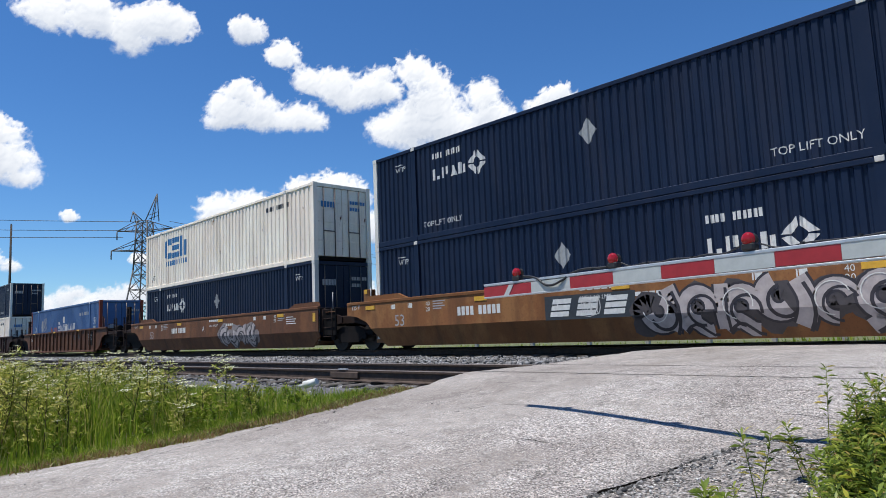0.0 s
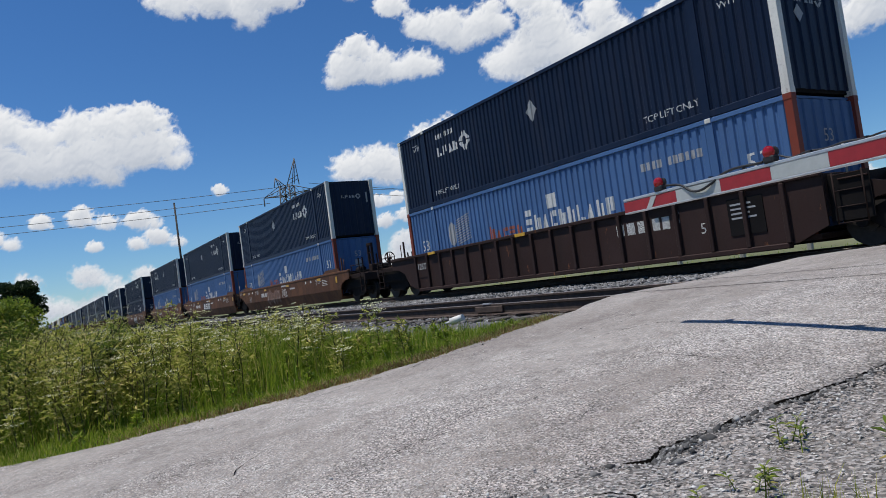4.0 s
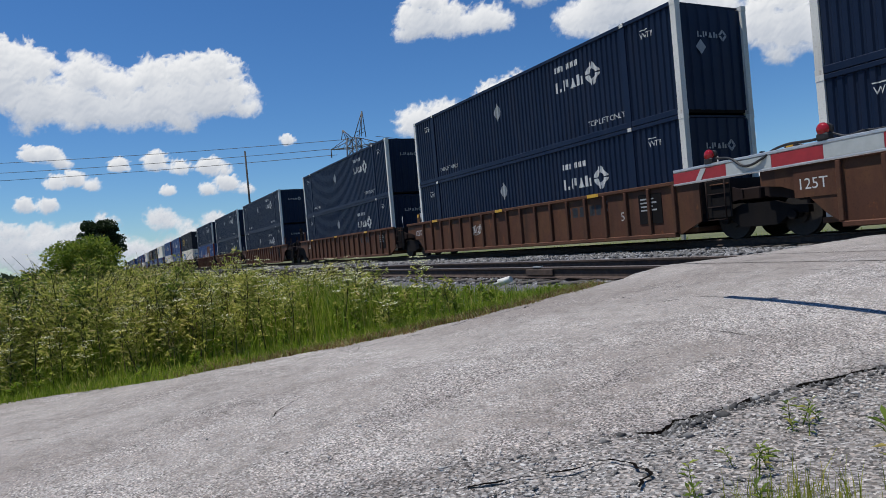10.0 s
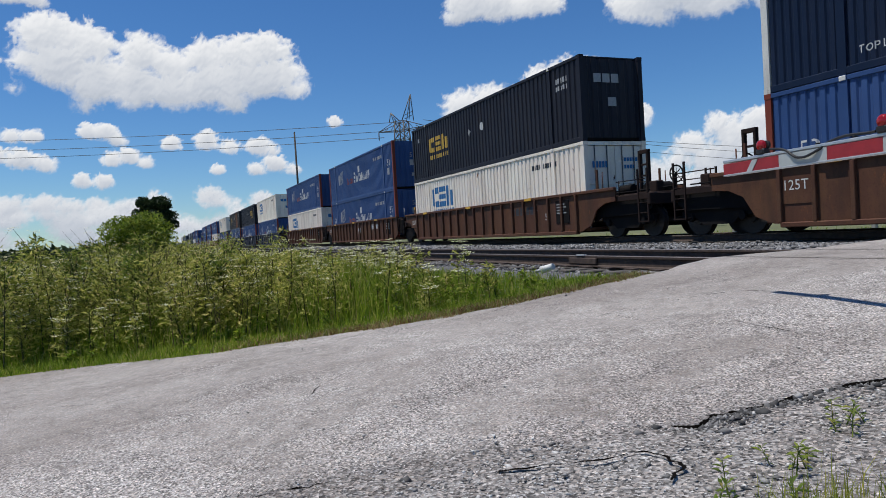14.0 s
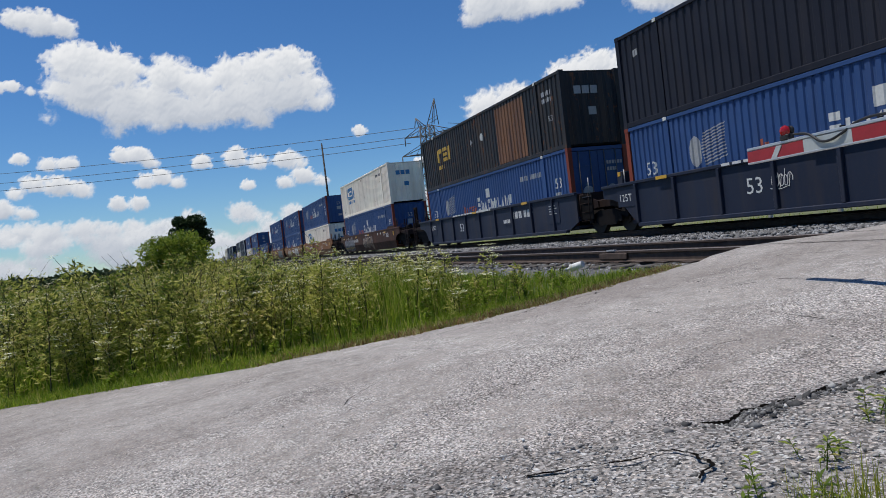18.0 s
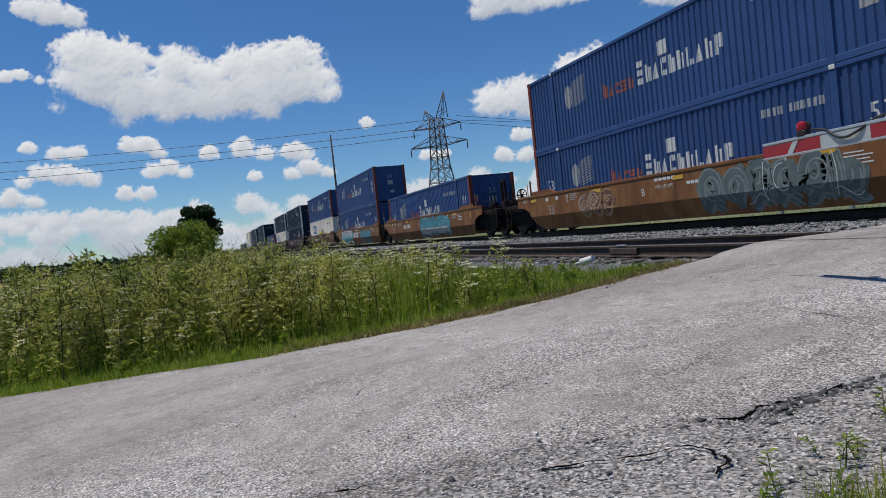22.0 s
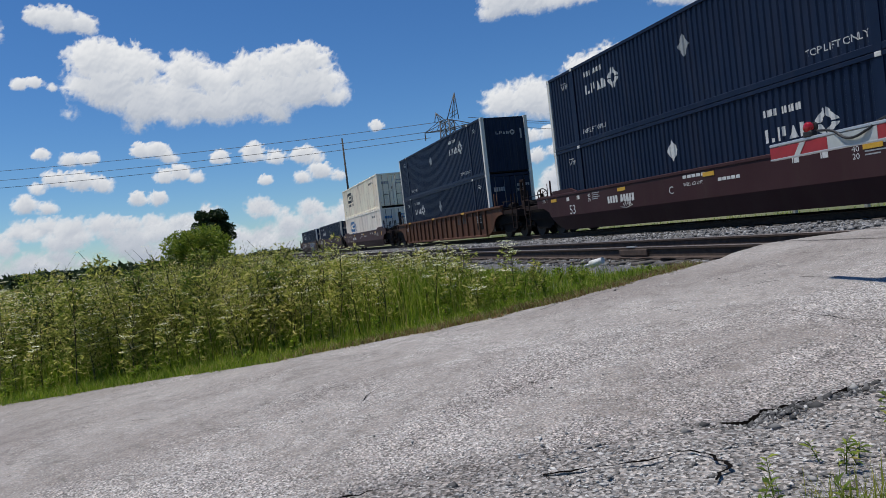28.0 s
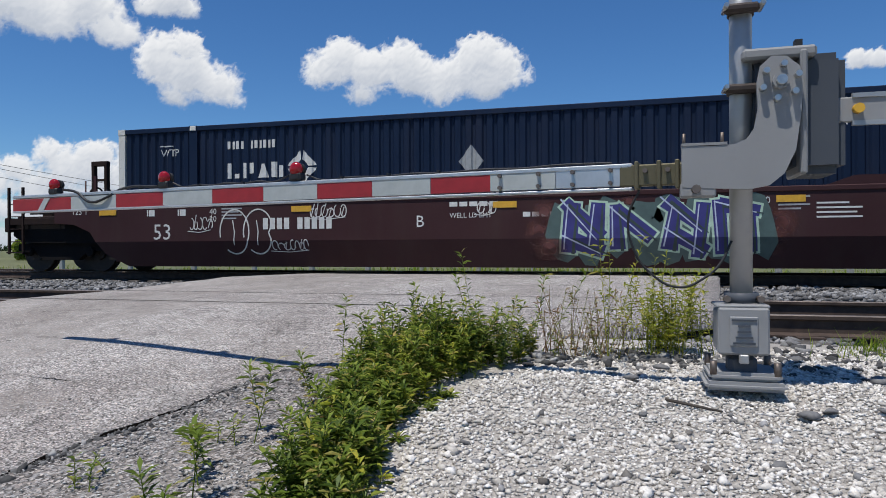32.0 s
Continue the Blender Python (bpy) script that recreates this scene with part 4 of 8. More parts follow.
                put("ladder_back", box(0.8, 0.03, 0.9, GRIMESHADE), ob, pose(8.85, -1.22, 1.0))
            else:
                put("end_box", box(0.3, 0.3, 0.5, coat, 0.02), ob, pose(-8.95, -0.9, 1.75))
                put("box_reflector", box(0.16, 0.01, 0.14, REFL), ob, pose(-8.95, -1.06, 1.92))
            put("grab_post", tube(0.02, 0.6, INKG, 6), ob, pose(s * 8.75, -1.0, 1.75))
            if kind == "t":
                truck(ob, s * 9.84)
    # markings on the near side
    y = -1.436 if not ribbed else -1.385
    yl = -1.434 if not ribbed else -1.385
    light = INKW
    if ribbed:
        flat_marks("car_number_mark", bars(3.0, 0.95, (0.26, 0.26, 0.26), 0.3, 0.1) + bars(4.2, 0.95, (0.22, 0.22), 0.3, 0.08), light if rnd.random() < 0.5 else INKD, ob, y)
        flat_marks("lettering", word("125T", 0.24, -8.6 if left != "c" else -7.6, 0.98), INKW, ob, y - 0.02)
        if style != "N":
            flat_marks("lettering", word("53", 0.26, 5.55, 0.7), light, ob, y)
        if style == "N":
            flat_marks("lettering", word("53", 0.42, -3.2, 0.70), INKW, ob, y - 0.004)
            flat_marks("name_mark", bars(-0.6, 1.50, (0.14,) * 9, 0.10, 0.04) + bars(2.3, 0.8, (0.1,) * 5, 0.16, 0.04), INKW, ob, -1.453)
            flat_marks("stripe_mark", bars(-3.9, 1.51, (0.3,) * 12, 0.07, 0.09), INKW, ob, -1.452)
        flat_marks("small_print", bars(6.4, 1.2, (0.5,), 0.04) + bars(6.4, 1.1, (0.6,), 0.04) + bars(6.4, 1.0, (0.45,), 0.04) + bars(6.4, 0.9, (0.6,), 0.04), INKG, ob, y - 0.02)
        flat_marks("lettering", word("40", 0.15, 4.82, 1.22) + word("20", 0.15, 4.82, 1.02), INKG, ob, y)
        for x in (-6.3, -0.9, 4.5):
            put("reflector", box(0.5, 0.012, 0.1, REFL), ob, pose(x, -1.482, 1.53))
    else:
        num = bars(-4.3, 0.94, (0.12, 0.12, 0.12, 0.12, -0.1, 0.12, 0.12, 0.12, 0.12, 0.12), 0.24, 0.045)
        flat_marks("car_number_mark", num, light, ob, yl)
        flat_marks("lettering", word("53", 0.36, -7.05, 0.74), INKW if style == "M" else INKG, ob, yl)
        flat_marks("lettering", word(tag.get("letter", "C"), 0.24, -0.9, 0.95), light, ob, yl)
        flat_marks("lettering", word("WELL LD LMT", 0.1, -0.2, 1.12), light, ob, yl)
        flat_marks("small_print", bars(-0.2, 1.34, (0.16,) * 5, 0.09, 0.04) + bars(1.25, 1.12, (0.14,) * 5, 0.09, 0.03), light, ob, yl)
        for x0 in (-5.6, 5.4):
            flat_marks("lettering", word("40", 0.13, x0, 1.28) + word("20", 0.13, x0, 1.12), light, ob, yl)
            flat_marks("small_print", bars(x0 + 0.3, 1.38, (0.5,), 0.03) + bars(x0 + 0.3, 1.31, (0.42,), 0.03) + bars(x0 + 0.3, 1.24, (0.5,), 0.03) + bars(x0 + 0.3, 1.17, (0.36,), 0.03), INKG, ob, yl)
            flat_marks("load_tick_mark", bars(x0 - 1.6, 1.26, (0.03, 0.15), 0.14, 0.02) + bars(x0 - 0.8, 1.26, (0.03, 0.15), 0.14, 0.02), light, ob, yl)
        flat_marks("test_panel", bars(6.3, 1.02, (0.7,), 0.03) + bars(6.3, 1.1, (0.62,), 0.03) + bars(6.3, 1.18, (0.7,), 0.03) + bars(6.3, 1.26, (0.5,), 0.03), light, ob, yl)
        flat_marks("lettering", word("125 T", 0.14, -9.25, 1.33), light, ob, yl)
        for x in (-8.25, -3.4, 0.9, 5.9):
            put("reflector", box(0.46, 0.012, 0.12, REFL), ob, pose(x, -1.437, 1.36))
        put("reflector", box(0.16, 0.012, 0.3, REFL), ob, pose(8.2, -1.437, 1.2))
        if tag.get("mark"):
            ex, ink, backed = tag["mark"]
            polys = []
            for k in range(3):
                a = ex + 0.15 + 0.76 * k
                polys += strokes(a, 0.76, 0.66, 0.42, [[(0.0, 0.0), (0.82, 0.0), (0.86, 0.28), (0.04, 0.28)], [(0.06, 0.36), (0.88, 0.36), (0.93, 0.64), (0.11, 0.64)], [(0.12, 0.72), (0.95, 0.72), (1.0, 1.0), (0.17, 1.0)]])
            if backed:
                flat_marks("backing", bars(ex, 0.68, (2.5,), 0.58), INKD, ob, yl + 0.001)
            flat_marks("emblem", polys, ink, ob, yl - 0.003)
    for g in tag.get("paintings", ()):
        graffiti(ob, y - 0.002 if not ribbed else -1.40, *g)
    return ob


def wheel_ring():
    if "ring" not in MESHES:
        v, f = [], []
        n, k = 20, 6
        for i in range(n):
            a = 2 * math.pi * i / n
            for j in range(k):
                b = 2 * math.pi * j / k
                r = 0.26 + 0.025 * math.cos(b)
                v.append((0.025 * math.sin(b), r * math.cos(a), r * math.sin(a)))
                f.append((i * k + j, i * k + (j + 1) % k, ((i + 1) % n) * k + (j + 1) % k, ((i + 1) % n) * k + j))
        for i in range(4):
            a = math.pi * i / 4
            c, s = math.cos(a), math.sin(a)
            base = len(v)
            v += [(-0.01, -0.25 * c - 0.015 * s, -0.25 * s + 0.015 * c), (-0.01, -0.25 * c + 0.015 * s, -0.25 * s - 0.015 * c), (-0.01, 0.25 * c + 0.015 * s, 0.25 * s - 0.015 * c), (-0.01, 0.25 * c - 0.015 * s, 0.25 * s + 0.015 * c)]
            f.append((base, base + 1, base + 2, base + 3))
        MESHES["ring"] = mesh_of("ring", v, f, GRIMESHADE, True)
    return MESHES["ring"]


SPRAY = {}


def spray(c):
    if c not in SPRAY:
        SPRAY[c] = plain("spray_paint", c, 0.55, 0, 0.2, 5)
    return SPRAY[c]


def blob(rnd, cx, cz, rx, rz, n=22, wob=0.22):
    """An uneven rounded outline."""
    ph = [rnd.uniform(0, 6.28) for _ in range(3)]
    out = []
    for i in range(n):
        a = 2 * math.pi * i / n
        k = 1 + wob * (0.5 * math.sin(2 * a + ph[0]) + 0.35 * math.sin(3 * a + ph[1]) + 0.25 * math.sin(5 * a + ph[2]))
        out.append((cx + rx * k * math.cos(a), cz + rz * k * math.sin(a)))
    return out


def ribbon(pts, w):
    """A strip of the given width along points, as quads."""
    out = []
    edge = []
    for i, p in enumerate(pts):
        q, o = pts[min(i + 1, len(pts) - 1)], pts[max(i - 1, 0)]
        d = Vector((q[0] - o[0], q[1] - o[1]))
        d = d.normalized() if d.length > 1e-6 else Vector((1, 0))
        edge.append(((p[0] - d.y * w / 2, p[1] + d.x * w / 2), (p[0] + d.y * w / 2, p[1] - d.x * w / 2)))
    for (a, b), (c, d) in zip(edge, edge[1:]):
        out.append([a, b, d, c])
    return out


def paint_layer(name, polys, y, c, parent, label=""):
    polys = [[(px, min(1.49, max(0.18, pz))) for px, pz in q] for q in polys]
    polys = cut_level(polys, FOLD, 9) + cut_level(polys, -9, FOLD)
    v = []
    for i, q in enumerate(polys):
        for px, pz in q:
            v.append((px, y - 0.0003 * (i % 5) + 0.36 * max(0.0, FOLD - pz) * (y < -1.43), pz))
    cuts = np.cumsum([len(q) for q in polys])[:-1]
    ob = put(name, mesh_of("spray", v, np.split(np.arange(len(v)), cuts), spray(c)), parent, None, label)
    ob["kind"] = "stuff"
    return ob


def slab(a, b, w0, w1, grow=0.0):
    """A straight tapering stroke from a to b as one quad."""
    a, b = Vector(a), Vector(b)
    d = (b - a).normalized()
    q = Vector((-d.y, d.x))
    a, b = a - d * grow, b + d * grow
    return [tuple(p) for p in (a - q * (w0 / 2 + grow), b - q * (w1 / 2 + grow), b + q * (w1 / 2 + grow), a + q * (w0 / 2 + grow))]


def cut_level(polys, z0, z1):
    """The parts of outlines that lie between two heights."""
    out = []
    for q in polys:
        c = clip([(z, x) for x, z in q], z0, z1)
        if len(c) >= 3:
            out.append([(x, z) for z, x in c])
    return out


def angular_piece(parent, y, x, z0, z1, width, n, fill, edge, accent, back, rnd, split):
    """Sharp interlocking slabs with pale rims, dark throws below and a second colour in the lower half; no letters."""
    step, h = width / n, z1 - z0
    rim, body, shade, shine, behind = [], [], [], [], []
    for i in range(n):
        cx = x + (i + 0.5) * step
        w = step * rnd.uniform(0.26, 0.34)
        lean = rnd.uniform(-0.12, 0.16) * step
        lines = [((cx - step * 0.28, z0 + h * rnd.uniform(0.08, 0.2)), (cx - step * 0.28 + lean, z1 - h * rnd.uniform(0.02, 0.14)))]
        if rnd.random() < 0.75:
            lines.append(((cx + step * 0.26, z0 + h * rnd.uniform(0.06, 0.2)), (cx + step * 0.24 + lean, z1 - h * rnd.uniform(0.0, 0.3))))
        top, low = z1 - h * rnd.uniform(0.05, 0.2), z0 + h * rnd.uniform(0.3, 0.55)
        lines.append(((cx - step * 0.35, top), (cx + step * 0.4, low if rnd.random() < 0.55 else top - h * 0.1)))
        if rnd.random() < 0.6:
            lines.append(((cx - step * 0.3, low), (cx + step * 0.45, z0 + h * rnd.uniform(0.1, 0.3))))
        for k in (-0.3, 0.3):
            bx, bz = cx + k * step, z0 + h * rnd.uniform(0.4, 0.6)
            b = blob(rnd, bx, bz, step * 0.42, h * 0.5, 12, 0.35)
            behind += [[(bx, bz), p, q] for p, q in zip(b, b[1:] + b[:1])]
        for a, b in lines:
            w0, w1 = w * rnd.uniform(0.8, 1.3), w * rnd.uniform(0.7, 1.2)
            rim.append(slab(a, b, w0, w1, 0.04))
            body.append(slab(a, b, w0, w1))
            shade.append(slab((a[0] + w0 * 0.3, a[1] - 0.03), (b[0] + w1 * 0.3, b[1] - 0.05), w0 * 0.22, w1 * 0.1))
            shine.append(slab((a[0] - w0 * 0.3, a[1] + 0.06), (b[0] - w1 * 0.3, b[1] - 0.03), 0.03, 0.02))
    g = paint_layer("spray_painting", behind, y, back, parent, "angular spray-painted shapes in several colours")
    paint_layer("spray_layer", rim, y - 0.003, edge, g)
    paint_layer("spray_layer", cut_level(body, z0 + split * h, 9), y - 0.006, fill, g)
    if split > 0:
        paint_layer("spray_layer", cut_level(body, -9, z0 + split * h), y - 0.006, accent, g)
    paint_layer("spray_layer", shade, y - 0.009, tuple(v * 0.5 for v in back), g)
    paint_layer("spray_layer", shine, y - 0.012, tuple(0.35 * v + 0.4 for v in accent) if split == 0 else edge, g)


# pieces of sharp strokes, by seed, and how much of them bears the second colour
ANGULAR = {19: 0.0, 11: 0.5, 12: 0.4, 10: 0.45, 8: 0.0, 81: 0.0, 7: 0.3}


def graffiti(parent, y, x, z, width, height, n, fill, edge, accent, seed):
    """A spray-painted piece: n knots of broad strokes over a cloud of colour; no letters."""
    rnd = random.Random(seed)
    z0, z1 = max(0.26, z), min(1.46, z + height)
    dim = BACKS.get(seed) or tuple(v * 0.55 + e * 0.3 for v, e in zip(fill, edge))
    if seed in ANGULAR:
        angular_piece(parent, y, x, z0, z1, width, n, fill, edge, accent, dim, rnd, ANGULAR[seed])
        return
    cz, rz = (z0 + z1) / 2, (z1 - z0) / 2
    back, rim, body, shade, shine = [], [], [], [], []
    step = width / n
    for i in range(n):
        cx = x + (i + 0.5) * step
        for k in (0, 1):
            bx, bz = cx + rnd.uniform(-0.3, 0.3) * step, cz + rnd.uniform(-0.25, 0.25) * rz
            b = blob(rnd, bx, bz, step * 0.5, rz * 0.75, 16, 0.3)
            back += [[(bx, bz), p, q] for p, q in zip(b, b[1:] + b[:1])]
        w = step * rnd.uniform(0.26, 0.38)
        side = rnd.choice((-1, 1))
        a0, a1 = rnd.uniform(0, 6.28), rnd.choice((-1, 1)) * rnd.uniform(3.2, 5.6)
        cu_, cw_ = cx + rnd.uniform(-0.1, 0.1) * step, cz + rnd.uniform(-0.2, 0.3) * rz
        lines = [[(cu_ + step * 0.34 * math.cos(a0 + a1 * j / 14), cw_ + rz * 0.56 * math.sin(a0 + a1 * j / 14)) for j in range(15)]]
        if rnd.random() < 0.7:
            px_, bend = cx + side * step * 0.34, rnd.uniform(-0.18, 0.18)
            lines.append([(px_ + bend * step * math.sin(j * 0.55), cz - rz * 0.85 + rz * rnd.uniform(1.62, 1.7) * j / 6) for j in range(7)])
        if rnd.random() < 0.6:
            lines.append([(cx - side * step * 0.42 + side * step * 0.8 * j / 6, cz - rz * 0.72 + 0.12 * math.sin(j * 0.9 + a0)) for j in range(7)])
        for pts in lines:
            rim += ribbon(pts, w + 0.10)
            body += ribbon(pts, w)
            shade += ribbon([(p[0] + w * 0.30, p[1] - w * 0.28) for p in pts], w * 0.22)
            if rnd.random() < 0.3:
                shine += ribbon([(p[0] - w * 0.25, p[1] + w * 0.22) for p in pts], 0.022)
    g = paint_layer("spray_painting", back, y, dim, parent, "abstract spray-painted shapes in several colours")
    paint_layer("spray_layer", rim, y - 0.003, edge, g)
    paint_layer("spray_layer", body, y - 0.006, fill, g)
    paint_layer("spray_layer", shade, y - 0.009, edge, g)
    if shine:
        paint_layer("spray_layer", shine, y - 0.012, accent, g)


def tag_loops(parent, y, x, z, w, h, seed, c=(0.62, 0.60, 0.55)):
    """A thin white sprayed outline of two tall bulging loops."""
    polys = []
    for k in range(2):
        cx, cz = x + w * (0.28 + 0.44 * k), z + h * 0.5
        pts = []
        for j in range(40):
            a = -2.2 + j * 5.6 / 39
            pinch = 1 - 0.28 * k * math.exp(-((math.sin(a) + 0.05) / 0.25) ** 2) * (math.cos(a) > 0)
            pts.append((cx + w * 0.27 * math.cos(a) * pinch, cz + h * 0.5 * math.sin(a)))
        polys += ribbon(pts, 0.03)
        polys += ribbon([(cx - 0.04, cz + h * 0.26), (cx, cz), (cx - 0.02, cz - h * 0.3)], 0.024)
    paint_layer("spray_scrawl", polys, y, c, parent)


def small_tag(parent, y, x, z, w, h, seed, c=(0.6, 0.58, 0.54)):
    """A small quick scribble: joined loops and hooks of uneven height."""
    rnd = random.Random(seed)
    polys = []
    k = x
    while k < x + w:
        lw = rnd.uniform(0.10, 0.17)
        top, turn_ = rnd.uniform(0.65, 1.0) * h, rnd.uniform(3.4, 6.0)
        a0 = rnd.uniform(0, 6.28)
        polys += ribbon([(k + lw * (0.5 + 0.45 * math.cos(a0 + turn_ * j / 10)), z + top * (0.5 + 0.5 * math.sin(a0 + turn_ * j / 10))) for j in range(11)], 0.022)
        if rnd.random() < 0.6:
            polys += ribbon([(k + lw * 0.2, z + rnd.uniform(-0.1, 0.2) * h), (k + lw * rnd.uniform(0.4, 0.9), z + rnd.uniform(0.7, 1.15) * h)], 0.02)
        k += lw * 0.9
    polys += ribbon([(x - 0.05, z - 0.1 * h), (x + w * 0.5, z - 0.2 * h), (x + w * 1.05, z - 0.02 * h)], 0.016)
    paint_layer("spray_scrawl", polys, y, c, parent)


def mist_mat(c):
    """Thinly sprayed paint that fades out towards the rim of its puff."""
    m, n, l, b = mat("spray_mist")
    b.inputs["Base Color"].default_value, b.inputs["Roughness"].default_value = (*c, 1), 0.6
    d = n.new("ShaderNodeAttribute")
    d.attribute_name = "mist"
    tr = n.new("ShaderNodeBsdfTransparent")
    mx = n.new("ShaderNodeMixShader")
    l.new(ramp(n, l, d.outputs["Fac"], [(0.0, (0, 0, 0)), (0.7, (0.8,) * 3)]), mx.inputs[0])
    l.new(tr.outputs[0], mx.inputs[1])
    l.new(b.outputs[0], mx.inputs[2])
    l.new(mx.outputs[0], n["Material Output"].inputs["Surface"])
    return m


def mist_puffs(parent, spots, c, y):
    """Soft round puffs of spray."""
    v, f, d = [], [], []
    for cx, cz, r in spots:
        base = len(v)
        v.append((cx, y, cz))
        d.append(1.0)
        for j in range(18):
            a = 2 * math.pi * j / 18
            px_, pz_ = cx + 1.3 * r * math.cos(a), min(1.49, max(0.24, cz + 1.3 * r * math.sin(a)))
            v.append((px_, y + 0.36 * max(0.0, FOLD - pz_), pz_))
            d.append(0.0)
            f.append((base, base + 1 + j, base + 1 + (j + 1) % 18))
    me = mesh_of("mist", v, f, mist_mat(c))
    me.attributes.new("mist", "FLOAT", "POINT").data.foreach_set("value", d)
    put("spray_puff", me, parent, None, "faded orange-red sprayed puffs")["kind"] = "stuff"


GREY, CREAM, TEAL, INKBLK = (0.40, 0.345, 0.325), (0.62, 0.60, 0.55), (0.10, 0.36, 0.42), (0.03, 0.025, 0.03)
# colour behind a sprayed piece, where it differs
BACKS = {11: TEAL, 19: (0.07, 0.11, 0.10), 3: (0.06, 0.05, 0.05)}
# faded sprayed puffs beside a piece
PUFFS = {29: ((0.50, 0.13, 0.05), ((-1.72, 1.05, 0.3), (-1.65, 0.6, 0.3), (-6.7, 0.5, 0.22))),
         38: ((0.13, 0.042, 0.034), ((1.65, 1.2, 0.22), (1.55, 0.85, 0.24), (1.75, 0.5, 0.3), (5.55, 0.7, 0.3), (5.75, 0.95, 0.25), (3.2, 1.38, 0.14)))}
# place of the load's -x end at the start, upper load, lower load, style, ends (-x, +x), doors (upper, lower)
CONSIST = [
    (2.3, "UL", "UR", "S", "a", "c", 1, 1),
    (-17.3, "UL", "UR", "S", "t", "t", -1, -1),
    (-37.0, "WL", "UL", "B", "c", "a", 1, 1),
    (-60.6, "", "FL", "R", "c", "c", 0, 1),
    (-84.2, "UL", "WL", "Q", "t", "c", 1, 1),
    (-103.8, "UL", "WL", "Q", "a", "a", 1, 1),
    (-123.5, "UL", "FL", "Q", "c", "t", -1, -1),
    (-147.4, "UR", "FL", "B", "t", "c", -1, -1),
    (-167.0, "UR", "FL", "B", "a", "a", -1, 1),
    (-186.6, "UL", "FL", "B", "c", "t", -1, 1),
    (-210.5, "UR", "UR", "B", "c", "c", -1, -1),
    (-234.2, "UR", "UR", "Q", "c", "c", -1, -1),
    (-258.0, "UR", "UR", "R", "t", "c", -1, -1),
    (-277.7, "UR", "UR", "R", "a", "a", -1, -1),
    (-297.4, "UR", "UR", "R", "c", "t", -1, -1),
    (-321.2, "UR", "UR", "R", "t", "c", -1, -1),
    (-340.8, "UR", "UR", "R", "a", "a", -1, -1),
    (-360.4, "UR", "PL", "R", "c", "t", -1, -1),
    (-383.9, "KL", "WL", "R", "t", "c", -1, 1),
    (-403.5, "SL", "SL", "R", "a", "a", -1, -1),
    (-423.3, "SL", "WL", "R", "c", "t", -1, -1),
    (-447.0, "WL", "SL", "N", "t", "c", -1, -1),
    (-466.5, "KR", "SL", "N", "a", "a", -1, -1),
    (-486.2, "RL", "SL", "N", "c", "t", -1, 1),
    (-510.1, "WL", "SL", "D", "c", "c", -1, -1),
    (-534.0, "SL", "WL", "S", "t", "c", -1, -1),
    (-553.6, "SL", "SL", "S", "a", "a", -1, 1),
    (-573.1, "SL", "SL", "S", "c", "t", -1, 1),
    (-596.7, "", "SL", "S", "t", "c", 0, -1),
    (-616.4, "SL", "SL", "S", "a", "a", -1, 1),
    (-636.1, "SL", "WL", "B", "c", "t", -1, -1),
    (-659.8, "UR", "UR", "M", "t", "c", -1, -1),
    (-679.4, "UR", "WL", "M", "a", "a", -1, -1),
    (-699.0, "", "SL", "M", "c", "t", 0, -1),
    (-721.7, "UL", "UR", "M", "c", "c", -1, -1),
    (-745.1, "UR", "UL", "R", "c", "c", -1, 1),
    (-768.7, "DL", "WL", "M", "t", "c", 1, 1),
    (-788.3, "", "UL", "M", "a", "a", 0, 1),
    (-807.9, "", "UL", "M", "c", "t", 0, 1),
]
PAINTED = {
    1: [(1.3, 0.25, 5.2, 1.1, 6, GREY, INKBLK, CREAM, 3)],
    2: [(0.8, 0.3, 3.2, 0.9, 4, GREY, INKBLK, CREAM, 4)],
    7: [(-3.2, 0.5, 2.6, 0.8, 5, (0.25, 0.13, 0.08), (0.12, 0.06, 0.04), CREAM, 5)],
    10: [(-1.2, 0.3, 2.8, 0.9, 4, CREAM, INKBLK, GREY, 6)],
    24: [(-8.0, 0.3, 3.6, 0.9, 5, (0.28, 0.28, 0.3), INKBLK, (0.5, 0.35, 0.05), 7), (-1.0, 0.3, 3.2, 0.9, 4, (0.22, 0.14, 0.08), INKBLK, CREAM, 71)],
    26: [(-5.4, 0.45, 3.6, 0.75, 5, (0.40, 0.34, 0.27), (0.25, 0.17, 0.11), CREAM, 8), (2.1, 0.28, 3.0, 1.05, 4, CREAM, INKBLK, GREY, 81)],
    27: [(-4.7, 0.6, 2.3, 0.75, 3, (0.16, 0.06, 0.04), (0.4, 0.25, 0.12), CREAM, 9), (1.8, 0.24, 5.0, 1.2, 6, (0.10, 0.13, 0.12), (0.2, 0.22, 0.2), CREAM, 91)],
    28: [(-0.4, 0.22, 5.2, 1.25, 6, TEAL, (0.04, 0.10, 0.13), CREAM, 10)],
    29: [(-6.6, 0.26, 4.9, 1.2, 4, (0.68, 0.68, 0.66), (0.015, 0.03, 0.04), (0.10, 0.50, 0.58), 11), (1.8, 0.3, 3.6, 1.0, 4, TEAL, INKBLK, (0.1, 0.15, 0.2), 12)],
    38: [(1.9, 0.24, 3.6, 1.24, 4, (0.035, 0.032, 0.16), (0.42, 0.56, 0.42), (0.12, 0.24, 0.55), 19)],
}
# where a car bears a large slanted emblem, and its ink
EMBLEMS = {1: (-1.25, INKW, True), 8: (-1.5, INKW, True), 26: (-0.8, INKW, False), 29: (-1.4, INKW, False)}
TRAIN = []


